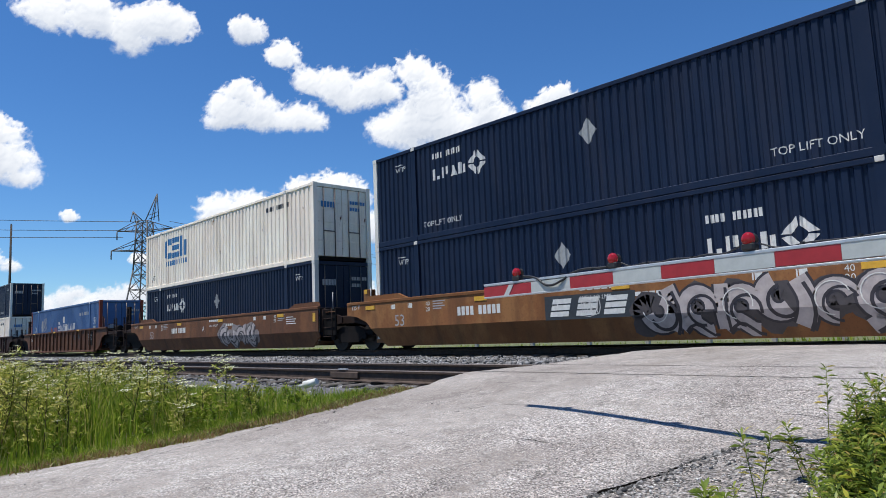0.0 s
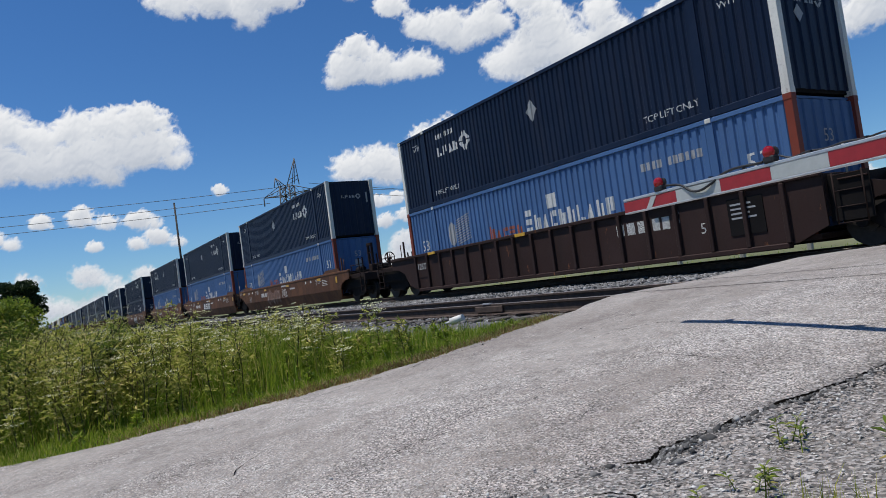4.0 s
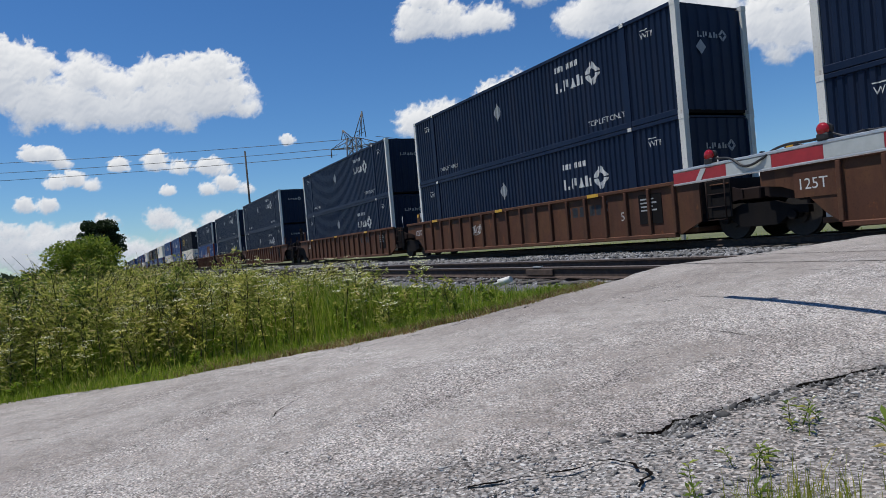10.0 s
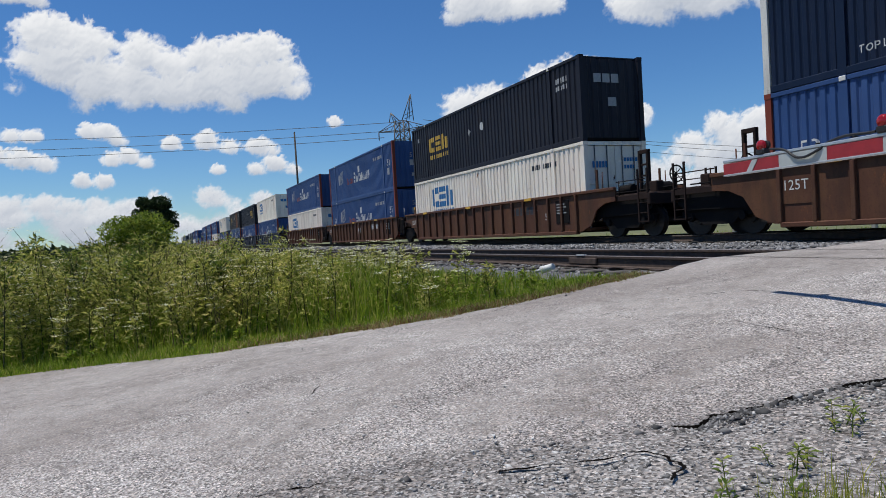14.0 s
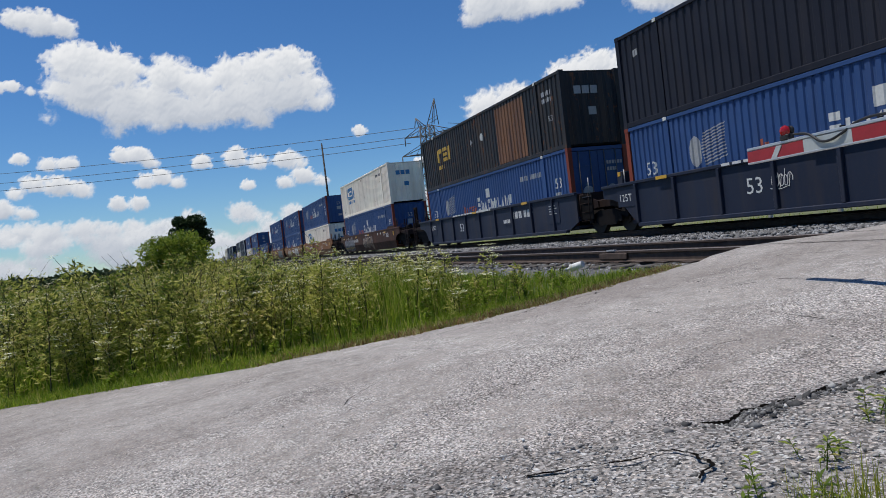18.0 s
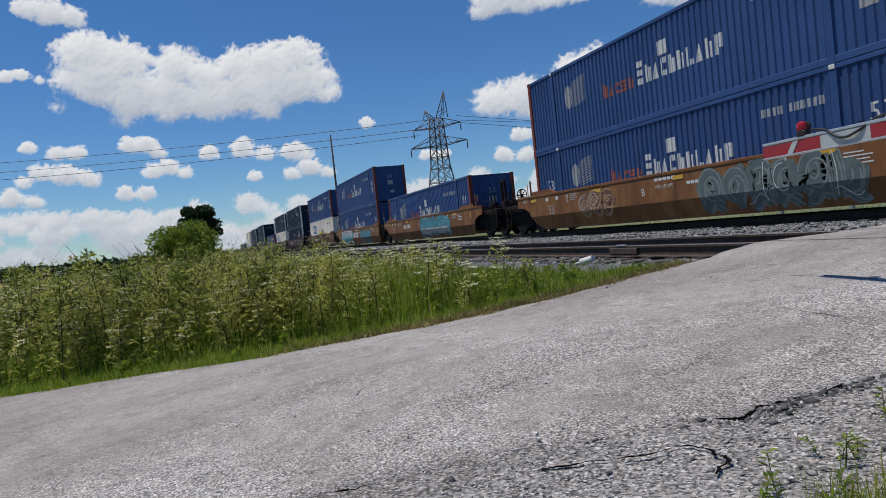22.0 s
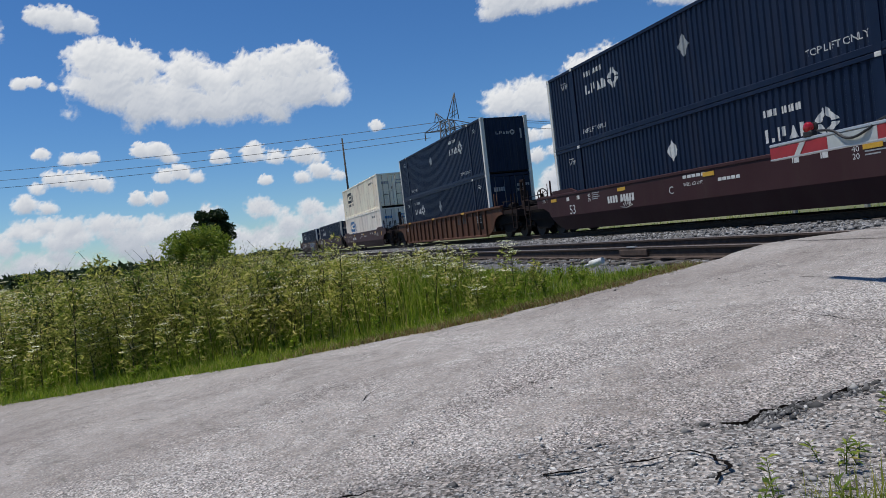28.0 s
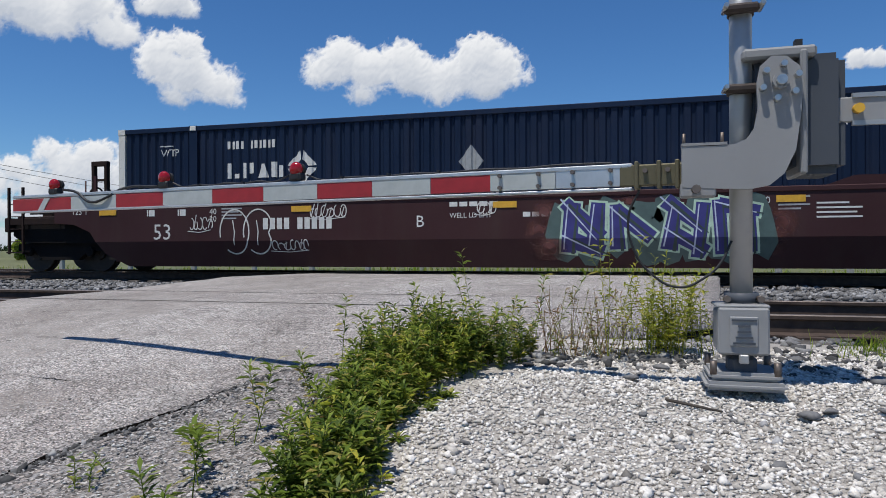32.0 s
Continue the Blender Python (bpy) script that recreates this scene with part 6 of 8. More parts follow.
# rails and ties
RAIL = [(-0.07, 0), (0.07, 0), (0.07, 0.012), (0.012, 0.03), (0.010, 0.125), (0.035, 0.138), (0.036, 0.165), (0.028, 0.172), (-0.028, 0.172), (-0.036, 0.165), (-0.035, 0.138), (-0.010, 0.125), (-0.012, 0.03), (-0.07, 0.012)]


def rail(x0, x1, y, name="rail"):
    n = len(RAIL)
    v = [(x0, y + a, b - 0.172) for a, b in RAIL] + [(x1, y + a, b - 0.172) for a, b in RAIL]
    f = [tuple(range(n)), tuple(range(2 * n - 1, n - 1, -1))] + [(i, i + n, (i + 1) % n + n, (i + 1) % n) for i in range(n)]
    me = mesh_of("rail", v, f, RAILSIDE)
    me.materials.append(RAILTOP)
    for p in me.polygons:
        if p.center.z > -0.012:
            p.material_index = 1
    me.update()
    return me


TIE_MESH = box(0.23, 2.6, 0.17, TIE, 0.015)
PLATE = box(0.2, 0.34, 0.025, RAILSIDE)
for ty, z in ((NEAR_Y, -0.012), (FAR_Y, 0.0)):
    track = thing("railway_track", pose(0, ty, z), "rusty steel rails on weathered wooden ties", "railway track", "railway tracks", "structure")
    for s in (-1, 1):
        put("rail", rail(-900, 140, s * GAUGE), track)
    near = ty == NEAR_Y
    k = 0
    x = -32.0 if near else -30.0
    while x < 12:
        if not -6.1 < x < 1.3:
            put("tie", TIE_MESH, track, pose(x + 0.02 * math.sin(7 * x), 0.03 * math.sin(5 * x), -0.267))
            if near:
                put("tie_plate", PLATE, track, pose(x, -GAUGE, -0.176))
        x += 0.55
    v, f = [], []
    for i in range(500):
        x = -32.55 - 0.55 * i
        b = len(v)
        v += [(x - 0.115, -1.3, -0.185), (x + 0.115, -1.3, -0.185), (x + 0.115, 1.3, -0.185), (x - 0.115, 1.3, -0.185), (x - 0.115, -1.3, -0.3), (x + 0.115, -1.3, -0.3)]
        f += [(b, b + 1, b + 2, b + 3), (b, b + 4, b + 5, b + 1)]
    put("far_ties", mesh_of("far_ties", v, f, TIE), track)["kind"] = "stuff"
    if near:
        put("joint_bar", box(0.75, 0.03, 0.1, RAILSIDE, 0.01), track, pose(-9.1, -GAUGE - 0.04, -0.085))
        put("rail_bond_tag", box(0.22, 0.05, 0.02, INKG), track, pose(-9.15, -GAUGE - 0.02, 0.006), "small pale metal plate on the rail head")
# grooves beside the rails in the road: flat strips, their inner shade painted near-black
for ty in (NEAR_Y, FAR_Y):
    for s in (-1, 1):
        yy = ty + s * GAUGE
        d = -s * 0.062
        v = [(-6.25, yy + d - 0.016, 0), (0.9, yy + d - 0.016, 0), (0.9, yy + d + 0.016, 0), (-6.25, yy + d + 0.016, 0)]
        put("flange_groove", mesh_of("groove", [(a, b, float(road_z(b)) + 0.004) for a, b, _ in v], [(0, 1, 2, 3)], CRACK), road)

# a crumpled white plastic bottle by the rail
bottle = thing("plastic_bottle", pose(-8.05, 4.92, -0.17, 0, 0, 25), "crumpled white plastic bottle lying on the ballast", "bottle")
put("body", tube(0.055, 0.2, INKW, 10, 0.045, "X"), bottle, pose(0, 0, 0.08, 0, -14, 0))
put("neck", tube(0.02, 0.06, INKW, 8, None, "X"), bottle, pose(-0.13, 0, 0.05, 0, -14, 0))
put("cap", tube(0.024, 0.03, PANELG, 8, None, "X"), bottle, pose(-0.17, 0, 0.04, 0, -14, 0))

# ---- level-crossing gate ----
ARM_A, ARM_B = Vector((-4.14, 4.24, 0.853)), Vector((0.41, 3.55, 0.868))
along = (ARM_B - ARM_A).normalized()
ang = math.degrees(math.atan2(along.y, along.x))
gate = thing("crossing_gate", pose(0.68, 3.62, -0.10), "lowered level-crossing gate with red and white arm on grey mast", "crossing gate")


def gput(name, me, m, parent=None, label=""):
    """Place a part given in world space under the gate."""
    p = parent or gate
    up = gate.matrix_basis.inverted() if p is gate else (gate.matrix_basis @ p.matrix_basis).inverted()
    return put(name, me, p, up @ m, label)


def on_arm(d, dy=0.0, dz=0.0):
    p = ARM_A + along * d
    return pose(p.x, p.y, p.z + dz, 0, 0, ang) @ pose(0, dy, 0)


arm = gput("arm", box(4.4, 0.05, 0.022, ALU, 0.004), on_arm(2.2, 0, 0.054), None, "striped gate arm with aluminium edges")
gput("lower_edge", box(4.4, 0.054, 0.013, ALU, 0.003), on_arm(2.2, 0, -0.054), arm)
cuts = [0.0, 0.33, 0.61, 1.045, 1.465, 1.873, 2.264, 2.646, 3.006, 3.361, 3.696, 4.035, 4.40]
for i, (a, b) in enumerate(zip(cuts, cuts[1:])):
    m = ARMRED if i in (0, 1, 3, 5, 7, 9) else (ALU if i == 11 else ARMWHITE)
    gput("stripe", box(b - a - 0.002, 0.044, 0.088, m), on_arm((a + b) / 2, 0, 0), arm)
wedge = prism([(0.27, -0.044), (0.33, -0.044), (0.40, 0.044), (0.34, 0.044)], -0.026, -0.0225, ARMWHITE)
gput("white_wedge", wedge, on_arm(0.0), arm)
for d in (3.75, 3.95, 4.12, 4.3):
    for dz in (-0.03, 0.03):
        gput("bolt", tube(0.011, 0.02, STEEL, 6, axis="Y"), on_arm(d, -0.030, dz), arm)
for d, lit in ((0.43, 1), (1.466, 1), (2.493, 1)):
    base = gput("gate_lamp", box(0.085, 0.07, 0.05, RUBBER, 0.012), on_arm(d, 0, 0.09), None, "red warning lamp on the gate arm")
    bm = bmesh.new()
    bmesh.ops.create_uvsphere(bm, u_segments=16, v_segments=10, radius=0.042)
    for v_ in bm.verts:
        v_.co.y *= 0.75
    me = bpy.data.meshes.new("lens")
    bm.to_mesh(me)
    bm.free()
    me.materials.append(LENS)
    for p_ in me.polygons:
        p_.use_smooth = True
    gput("lens", me, on_arm(d, -0.012, 0.136), base)
    gput("lens_back", tube(0.036, 0.02, RUBBER, 16, axis="Y"), on_arm(d, 0.03, 0.136), base)


def cable(name, pts, r, material, parent=None):
    cu = bpy.data.curves.new(name, "CURVE")
    cu.dimensions, cu.bevel_depth, cu.bevel_resolution = "3D", r, 2
    sp = cu.splines.new("BEZIER")
    sp.bezier_points.add(len(pts) - 1)
    for b, p in zip(sp.bezier_points, pts):
        b.co = p
        b.handle_left_type = b.handle_right_type = "AUTO"
    cu.materials.append(material)
    tmp = bpy.data.objects.new(name, cu)
    scene.collection.objects.link(tmp)
    dg = bpy.context.evaluated_depsgraph_get()
    dg.update()
    me = bpy.data.meshes.new_from_object(tmp.evaluated_get(dg))
    bpy.data.objects.remove(tmp)
    bpy.data.curves.remove(cu)
    me.materials.clear()
    me.materials.append(material)
    return me


def armp(d, dy, dz):
    return tuple(on_arm(d, dy, dz).translation)


run = [armp(0.5, 0, 0.1), armp(0.66, -0.02, 0.075), armp(0.82, -0.035, 0.0), armp(0.98, -0.03, 0.03), armp(1.05, 0, 0.075), armp(1.4, 0, 0.085)]
gput("lamp_cable", cable("cable", run, 0.009, RUBBER), pose(0, 0, 0))
run = [armp(1.53, 0, 0.1)] + [armp(1.6 + 0.12 * i, 0.01, 0.072 + 0.008 * (i % 2)) for i in range(7)] + [armp(2.43, 0, 0.1)]
gput("lamp_cable", cable("cable", run, 0.006, RUBBER), pose(0, 0, 0))
run = [armp(2.56, 0, 0.1)] + [armp(2.65 + 0.2 * i, 0.012, 0.068 + 0.006 * (i % 2)) for i in range(8)] + [armp(4.3, 0.02, 0.07)]
gput("lamp_cable", cable("cable", run, 0.005, RUBBER), pose(0, 0, 0))
for d in (0.95, 1.25, 1.75, 2.1, 2.8, 3.1, 3.4):
    gput("cable_clip", box(0.012, 0.034, 0.022, RUBBER), on_arm(d, 0, 0.07))

# mast and base
gput("mast", tube(0.049, 2.55, GALV, 24), pose(0.685, 3.62, 1.28), None, "galvanised steel mast")
basep = gput("base_plate", box(0.335, 0.32, 0.04, GREYP, 0.015, 2), pose(0.68, 3.60, -0.075))
gput("base_flange", box(0.30, 0.28, 0.035, GREYP, 0.012, 2), pose(0.68, 3.60, -0.035))
for dx in (-0.13, 0.13):
    for dy in (-0.12, 0.12):
        gput("anchor_bolt", tube(0.016, 0.06, STEEL, 6), pose(0.68 + dx, 3.60 + dy, 0.0))
box_ = gput("junction_box", box(0.205, 0.2, 0.21, GREYP, 0.02), pose(0.672, 3.58, 0.16), None, "grey cast junction box at the foot")
gput("box_lid", box(0.21, 0.02, 0.205, GREYP, 0.008), pose(0.672, 3.468, 0.165), box_)
gput("lid_panel", box(0.115, 0.012, 0.13, GREYP, 0.004), pose(0.672, 3.455, 0.165), box_)
for k, w in ((0.215, 0.1), (0.19, 0.05), (0.165, 0.055), (0.14, 0.07), (0.115, 0.09)):
    gput("lid_ridge", box(w, 0.008, 0.008, GREYD), pose(0.672, 3.448, k), box_)
gput("lid_top", box(0.22, 0.21, 0.015, GREYP, 0.005), pose(0.672, 3.58, 0.272), box_)
gput("lid_latch", box(0.04, 0.03, 0.04, GALV, 0.005), pose(0.672, 3.46, 0.045), box_)
gput("mast_foot", box(0.12, 0.12, 0.11, GREYD, 0.02), pose(0.675, 3.56, 0.0))
gput("mast_collar", tube(0.075, 0.05, GREYD, 16), pose(0.685, 3.62, 0.30))
for dx in (-0.07, 0.07):
    gput("set_bolt", tube(0.016, 0.05, STEEL, 6, axis="Y"), pose(0.685 + dx, 3.555, 0.30))
for z in (0.93, 1.24, 1.60):
    gput("u_bolt", tube(0.058, 0.03, CLAMPED, 16), pose(0.685, 3.62, z))
    gput("clamp", box(0.15, 0.05, 0.04, CLAMPED, 0.012), pose(0.68, 3.55, z))
    for dx in (-0.075, 0.075):
        gput("clamp_bolt", tube(0.011, 0.12, CHROME, 6, axis="Y"), pose(0.685 + dx, 3.54, z))

# mechanism box and the curved arm bracket
mech = gput("mechanism_box", box(0.21, 0.32, 0.53, GREYD, 0.035, 4), pose(1.0, 3.72, 1.12), None, "blue-grey gate mechanism housing")
gput("gear_case", box(0.20, 0.26, 0.46, GREYD, 0.03, 4), pose(0.81, 3.70, 1.13), mech)
gput("housing_lid", box(0.30, 0.20, 0.05, GREYP, 0.012), pose(0.83, 3.62, 1.385), mech)
gput("housing_flange", box(0.03, 0.30, 0.54, GREYP, 0.008), pose(0.925, 3.66, 1.12), mech)
gput("latch", box(0.03, 0.04, 0.04, RUBBER), pose(0.91, 3.56, 1.42), mech)
out = [(0.42, 0.80), (0.60, 0.79), (0.70, 0.785), (0.78, 0.80), (0.84, 0.85), (0.885, 0.95), (0.905, 1.10), (0.915, 1.24), (0.90, 1.31), (0.85, 1.355), (0.79, 1.36), (0.745, 1.32), (0.73, 1.24), (0.735, 1.13), (0.72, 1.05), (0.69, 1.005), (0.64, 0.985), (0.55, 0.98), (0.42, 0.985)]
gput("arm_bracket", prism(out, -0.012, 0.012, GREYP), pose(0, 3.49, 0), None, "curved light grey steel arm bracket")
gput("bracket_plate", box(0.19, 0.06, 0.012, GREYP), pose(0.515, 3.505, 0.99))
for k in (0.43, 0.59):
    gput("plate_pin", tube(0.008, 0.06, STEEL, 6), pose(k, 3.49, 1.01))
gput("hub", tube(0.034, 0.04, GREYP, 8, axis="Y"), pose(0.822, 3.47, 1.245))
gput("hub_cap", tube(0.021, 0.075, CHROME, 14, axis="Y"), pose(0.822, 3.46, 1.245))
for k in range(6):
    a = radians(20 + 60 * k)
    gput("hub_bolt", tube(0.0135, 0.05, CHROME, 8, axis="Y"), pose(0.822 + 0.074 * math.cos(a), 3.468, 1.245 + 0.074 * math.sin(a)))
shoe = gput("arm_shoe", box(0.15, 0.08, 0.07, GREYP, 0.008), pose(0.49, 3.52, 0.79))
gput("shoe_bolt", tube(0.02, 0.1, STEEL, 8, axis="Y"), pose(0.48, 3.50, 0.79), shoe)
link = gput("arm_adapter", box(0.32, 0.05, 0.10, BRASSY, 0.006), on_arm(4.50, 0.0, 0.0), None, "bolted steel arm adapter")
for d in (4.42, 4.52, 4.6):
    gput("adapter_rib", box(0.02, 0.07, 0.13, BRASSY, 0.004), on_arm(d, 0, 0.0), link)
    gput("adapter_bolt", tube(0.012, 0.09, STEEL, 6, axis="Y"), on_arm(d + 0.04, 0, 0.02), link)
# counterweight arm on the other side
cw = gput("counterweight_arm", box(0.62, 0.02, 0.11, GREYP, 0.006), pose(1.38, 3.60, 1.13), None, "light grey counterweight arm")
gput("arm_slot", box(0.5, 0.024, 0.02, GALV), pose(1.38, 3.595, 1.19), cw)
gput("arm_slot", box(0.5, 0.024, 0.02, GALV), pose(1.38, 3.595, 1.07), cw)
gput("slot_bolt", tube(0.022, 0.06, REFL, 8, axis="Y"), pose(1.15, 3.585, 1.13), cw)
gput("hanging_cable", cable("cable", [(0.64, 3.58, 0.56), (0.59, 3.56, 0.46), (0.53, 3.55, 0.40), (0.41, 3.55, 0.35), (0.29, 3.56, 0.41), (0.21, 3.57, 0.53), (0.19, 3.57, 0.68), (0.24, 3.56, 0.80)], 0.006, RUBBER), pose(0, 0, 0))
# rubble and sticks at the foot
for i, (x, y, s) in enumerate(((0.20, 3.75, 0.05), (0.88, 3.25, 0.06), (0.98, 3.32, 0.045), (1.2, 3.35, 0.05), (0.35, 4.05, 0.05), (0.1, 3.95, 0.04), (1.35, 3.95, 0.06))):
    v = ICO_V * (1 + np.random.default_rng(i).normal(0, 0.28, (len(ICO_V), 1))) * np.array([1.3, 0.9, 0.4]) * s * 0.72
    me = fast_mesh("rock", v, ICO_F, BALLAST)
    tagged(put("rock", me, None, pose(x, y, float(pad_z(x, y)) + 0.03, 0, 0, 40 * i)), "flat dark rock lying on pale gravel", "rock", "rocks on the gravel")
tagged(put("stick", tube(0.008, 0.24, BARK, 6, 0.005, "X"), None, pose(0.45, 3.3, float(pad_z(0.4, 3.3)) + 0.03, 0, 4, -25)), "short dark dry stick on the gravel", "stick")

# ---- clouds: a far backdrop that drifts slowly ----
CLOUD_THINGS = []


def wave(x, y, seed):
    """Smooth gradient noise over a plane, about -0.7 to 0.7."""
    xi, yi = np.floor(x).astype(np.int64), np.floor(y).astype(np.int64)
    fx, fy = x - xi, y - yi

    def corner(dx, dy):
        h = ((xi + dx) * 374761393 + (yi + dy) * 668265263 + seed * 974711) & 0x7FFFFFFF
        h = ((h ^ (h >> 13)) * 1274126177) & 0x7FFFFFFF
        a = (h ^ (h >> 16)) * (2 * math.pi / 65536.0)
        return np.cos(a) * (fx - dx) + np.sin(a) * (fy - dy)

    sx, sy_ = fx * fx * fx * (fx * (fx * 6 - 15) + 10), fy * fy * fy * (fy * (fy * 6 - 15) + 10)
    top_, low_ = corner(0, 1) * (1 - sx) + corner(1, 1) * sx, corner(0, 0) * (1 - sx) + corner(1, 0) * sx
    return low_ * (1 - sy_) + top_ * sy_


def cloud(lumps, seed, step=0.11, thin=0.0):
    """A cumulus on a far curved patch. lumps: bearing, rise and radius of its masses, in degrees. They run together
    softly and billow at the edges; light from above and grey shade below are painted into their glow.
    """
    R = 3000.0 + 14.0 * seed
    yaw, pitch = sum(q[0] for q in lumps) / len(lumps), sum(q[1] for q in lumps) / len(lumps)
    squash = math.cos(radians(pitch))
    local = [((yaw - a) * squash, b - pitch, r) for a, b, r in lumps]
    size = min(1.0, 0.5 * max(r for _, _, r in local) + 0.08)
    pad = 1.1 * size
    u0, u1 = min(a - r for a, _, r in local) - pad, max(a + r for a, _, r in local) + pad
    v0, v1 = min(b - r for _, b, r in local) - pad, max(b + r for _, b, r in local) + pad
    nu, nv = int((u1 - u0) / step), int((v1 - v0) / step)
    u, v = np.meshgrid(np.linspace(u0, u1, nu), np.linspace(v0, v1, nv))
    ya, pi_ = np.radians(yaw - u / squash), np.radians(pitch + v)
    p = np.stack([-np.sin(ya) * np.cos(pi_), np.cos(ya) * np.cos(pi_), np.sin(pi_)], -1) * R
    f0 = 0.8 / size
    big = wave(u * f0 * 0.6, v * f0 * 0.7, seed * 5 + 1)
    uu = u + 0.5 * size * wave(u * f0 * 1.3, v * f0 * 1.3, seed * 5 + 2)
    vv = v + 0.5 * size * wave(u * f0 * 1.3, v * f0 * 1.3, seed * 5 + 3)
    puff = np.zeros(u.shape)
    amp, fr = 1.0, f0 * 1.2
    for k in range(5):
        puff += amp * (0.24 - np.abs(wave(uu * fr, vv * fr * 1.1, seed * 11 + k)))
        amp, fr = amp * 0.55, fr * 2.1
    k = 3.6 / size
    acc = np.zeros(u.shape)
    for a, b, r in local:
        acc += np.exp(np.clip(k * (r - np.hypot((u - a) * 0.82, (v - b) * np.where(v < b, 1.3, 1.0))), -60, 25))
    F = np.log(acc + 1e-12) / k
    F = np.minimum(F, 0.9 * size + 0.25 * F)
    crown = np.clip((v - (v0 + pad)) / max(0.3, v1 - v0 - 2 * pad), 0, 1)
    F = F + size * (0.50 * big + (0.62 + 0.40 * crown) * puff) - 0.12 * size * size
    # relief of the masses; light from above is worked into the emitted colour
    H = 0.8 * np.sqrt(np.clip(F, 0, None) * size) + 0.12 * size * puff + 0.6 * size * big
    gv, gu = np.gradient(H, v[1, 0] - v[0, 0], u[0, 1] - u[0, 0])
    lit = (0.25 * gu - 0.75 * gv + 0.62) / np.sqrt(1 + gu ** 2 + gv ** 2)
    above = np.cumsum(np.clip(F, 0, 0.9 * size)[::-1], 0)[::-1] * (v[1, 0] - v[0, 0]) / (size * max(0.8, 0.42 * (v1 - v0 - 2 * pad)))
    low = float(np.clip((7 - pitch) / 5, 0, 1))
    bright = 0.29 + 0.15 * np.clip(lit, -0.3, 1.0) + 0.50 * np.exp(-1.15 * above) - 0.16 * np.clip(0.5 - crown, 0, 1) - 0.10 * low - thin * 0.5
    soft = size * (0.95 - 0.45 * crown) * (1 + 0.5 * low)
    body = np.minimum(F / soft + 0.24, 1.6 - 0.5 * low - thin)
    rim = np.minimum(np.minimum(u - u0, u1 - u), np.minimum(v - v0, v1 - v)) / (0.4 * pad)
    body = body - np.clip(1 - rim, 0, 1) * 1.2
    ii = (np.arange(nv - 1)[:, None] * nu + np.arange(nu - 1)).ravel()
    quads = np.stack([ii, ii + 1, ii + nu + 1, ii + nu], 1)
    quads = quads[(body.ravel()[quads] > -0.6).any(1)]
    me = fast_mesh("cloud", p.reshape(-1, 3), quads, CLOUD, True)
    for name, val in (("cloud_body", body), ("cloud_shading", bright)):
        at_ = me.attributes.new(name, "FLOAT", "POINT")
        at_.data.foreach_set("value", val.ravel().astype(np.float32))
    ob = tagged(put("cloud", me), "white cumulus cloud with grey flat base", "cloud", "clouds in the sky", "structure")
    CLOUD_THINGS.append(ob)


cloud([(77.4, 23.9, 1.58), (74.1, 23.9, 1.83), (71.6, 22.9, 1.46), (68.4, 24.1, 1.68), (70.3, 23.9, 1.67)], 1)
cloud([(62.3, 24.2, 1.2)], 2)
cloud([(62.6, 19.5, 1.25), (63.9, 18.2, 1.57), (61.0, 17.8, 1.58), (58.5, 17.9, 1.36), (57.1, 17.6, 1.0), (64.9, 17.3, 0.81)], 3)
cloud([(59.5, 22.6, 1.23), (57.4, 20.7, 1.24), (55.0, 20.3, 1.56), (52.6, 20.0, 1.55), (51.0, 19.9, 1.24), (54.1, 19.3, 1.25), (51.1, 21.2, 0.88)], 4)
cloud([(48.3, 21.5, 1.39), (46.6, 20.6, 1.3), (42.4, 19.5, 1.36), (46.7, 18.5, 1.97), (49.1, 17.0, 2.01), (51.0, 16.8, 1.35), (44.6, 16.5, 2.18), (41.9, 17.3, 1.71), (40.7, 16.3, 1.49), (39.3, 15.9, 1.05), (48.7, 15.7, 1.12)], 5)
cloud([(36.9, 18.3, 1.02), (35.7, 18.7, 1.13), (38.1, 18.0, 0.66), (35.1, 18.2, 0.73)], 6)
cloud([(37.1, 15.3, 1.32), (35.3, 15.4, 1.3), (36.9, 13.6, 1.57), (34.6, 13.2, 1.93), (32.7, 12.6, 1.57), (31.9, 11.9, 0.86), (36.0, 11.7, 0.9)], 7)
cloud([(44.4, 7.1, 1.05), (41.5, 7.0, 1.2), (39.5, 6.2, 0.92), (46.7, 5.7, 1.11), (43.2, 5.8, 1.52), (40.8, 5.2, 1.48), (47.7, 4.6, 1.12), (45.1, 4.4, 1.53), (42.1, 3.7, 1.28)], 8)
cloud([(75.4, 9.5, 0.54)], 9)
cloud([(83.4, 13.0, 1.6), (96.7, 15.5, 1.49), (94.7, 15.7, 1.38), (97.6, 13.9, 1.07), (92.8, 15.1, 1.43), (95.4, 13.5, 1.86), (93.1, 12.5, 1.93), (90.0, 14.5, 1.64), (90.7, 12.2, 1.91), (88.0, 14.0, 1.4), (88.2, 11.9, 1.64), (85.3, 14.6, 1.43), (85.6, 12.2, 1.88), (82.6, 14.9, 1.58), (80.3, 15.0, 1.44), (79.6, 13.4, 1.64), (81.5, 12.7, 1.72), (83.5, 11.2, 1.07), (78.3, 12.2, 0.96), (94.1, 10.8, 0.69), (98.4, 11.9, 0.43)], 10)
cloud([(101.5, 13.9, 0.47), (100.5, 14.0, 0.47), (99.4, 13.7, 0.28)], 11)
cloud([(99.6, 18.4, 0.81), (98.2, 18.3, 1.0), (96.9, 18.0, 0.85)], 12)
cloud([(93.9, 8.9, 0.71), (92.7, 8.9, 0.72), (92.0, 8.3, 0.56)], 13)
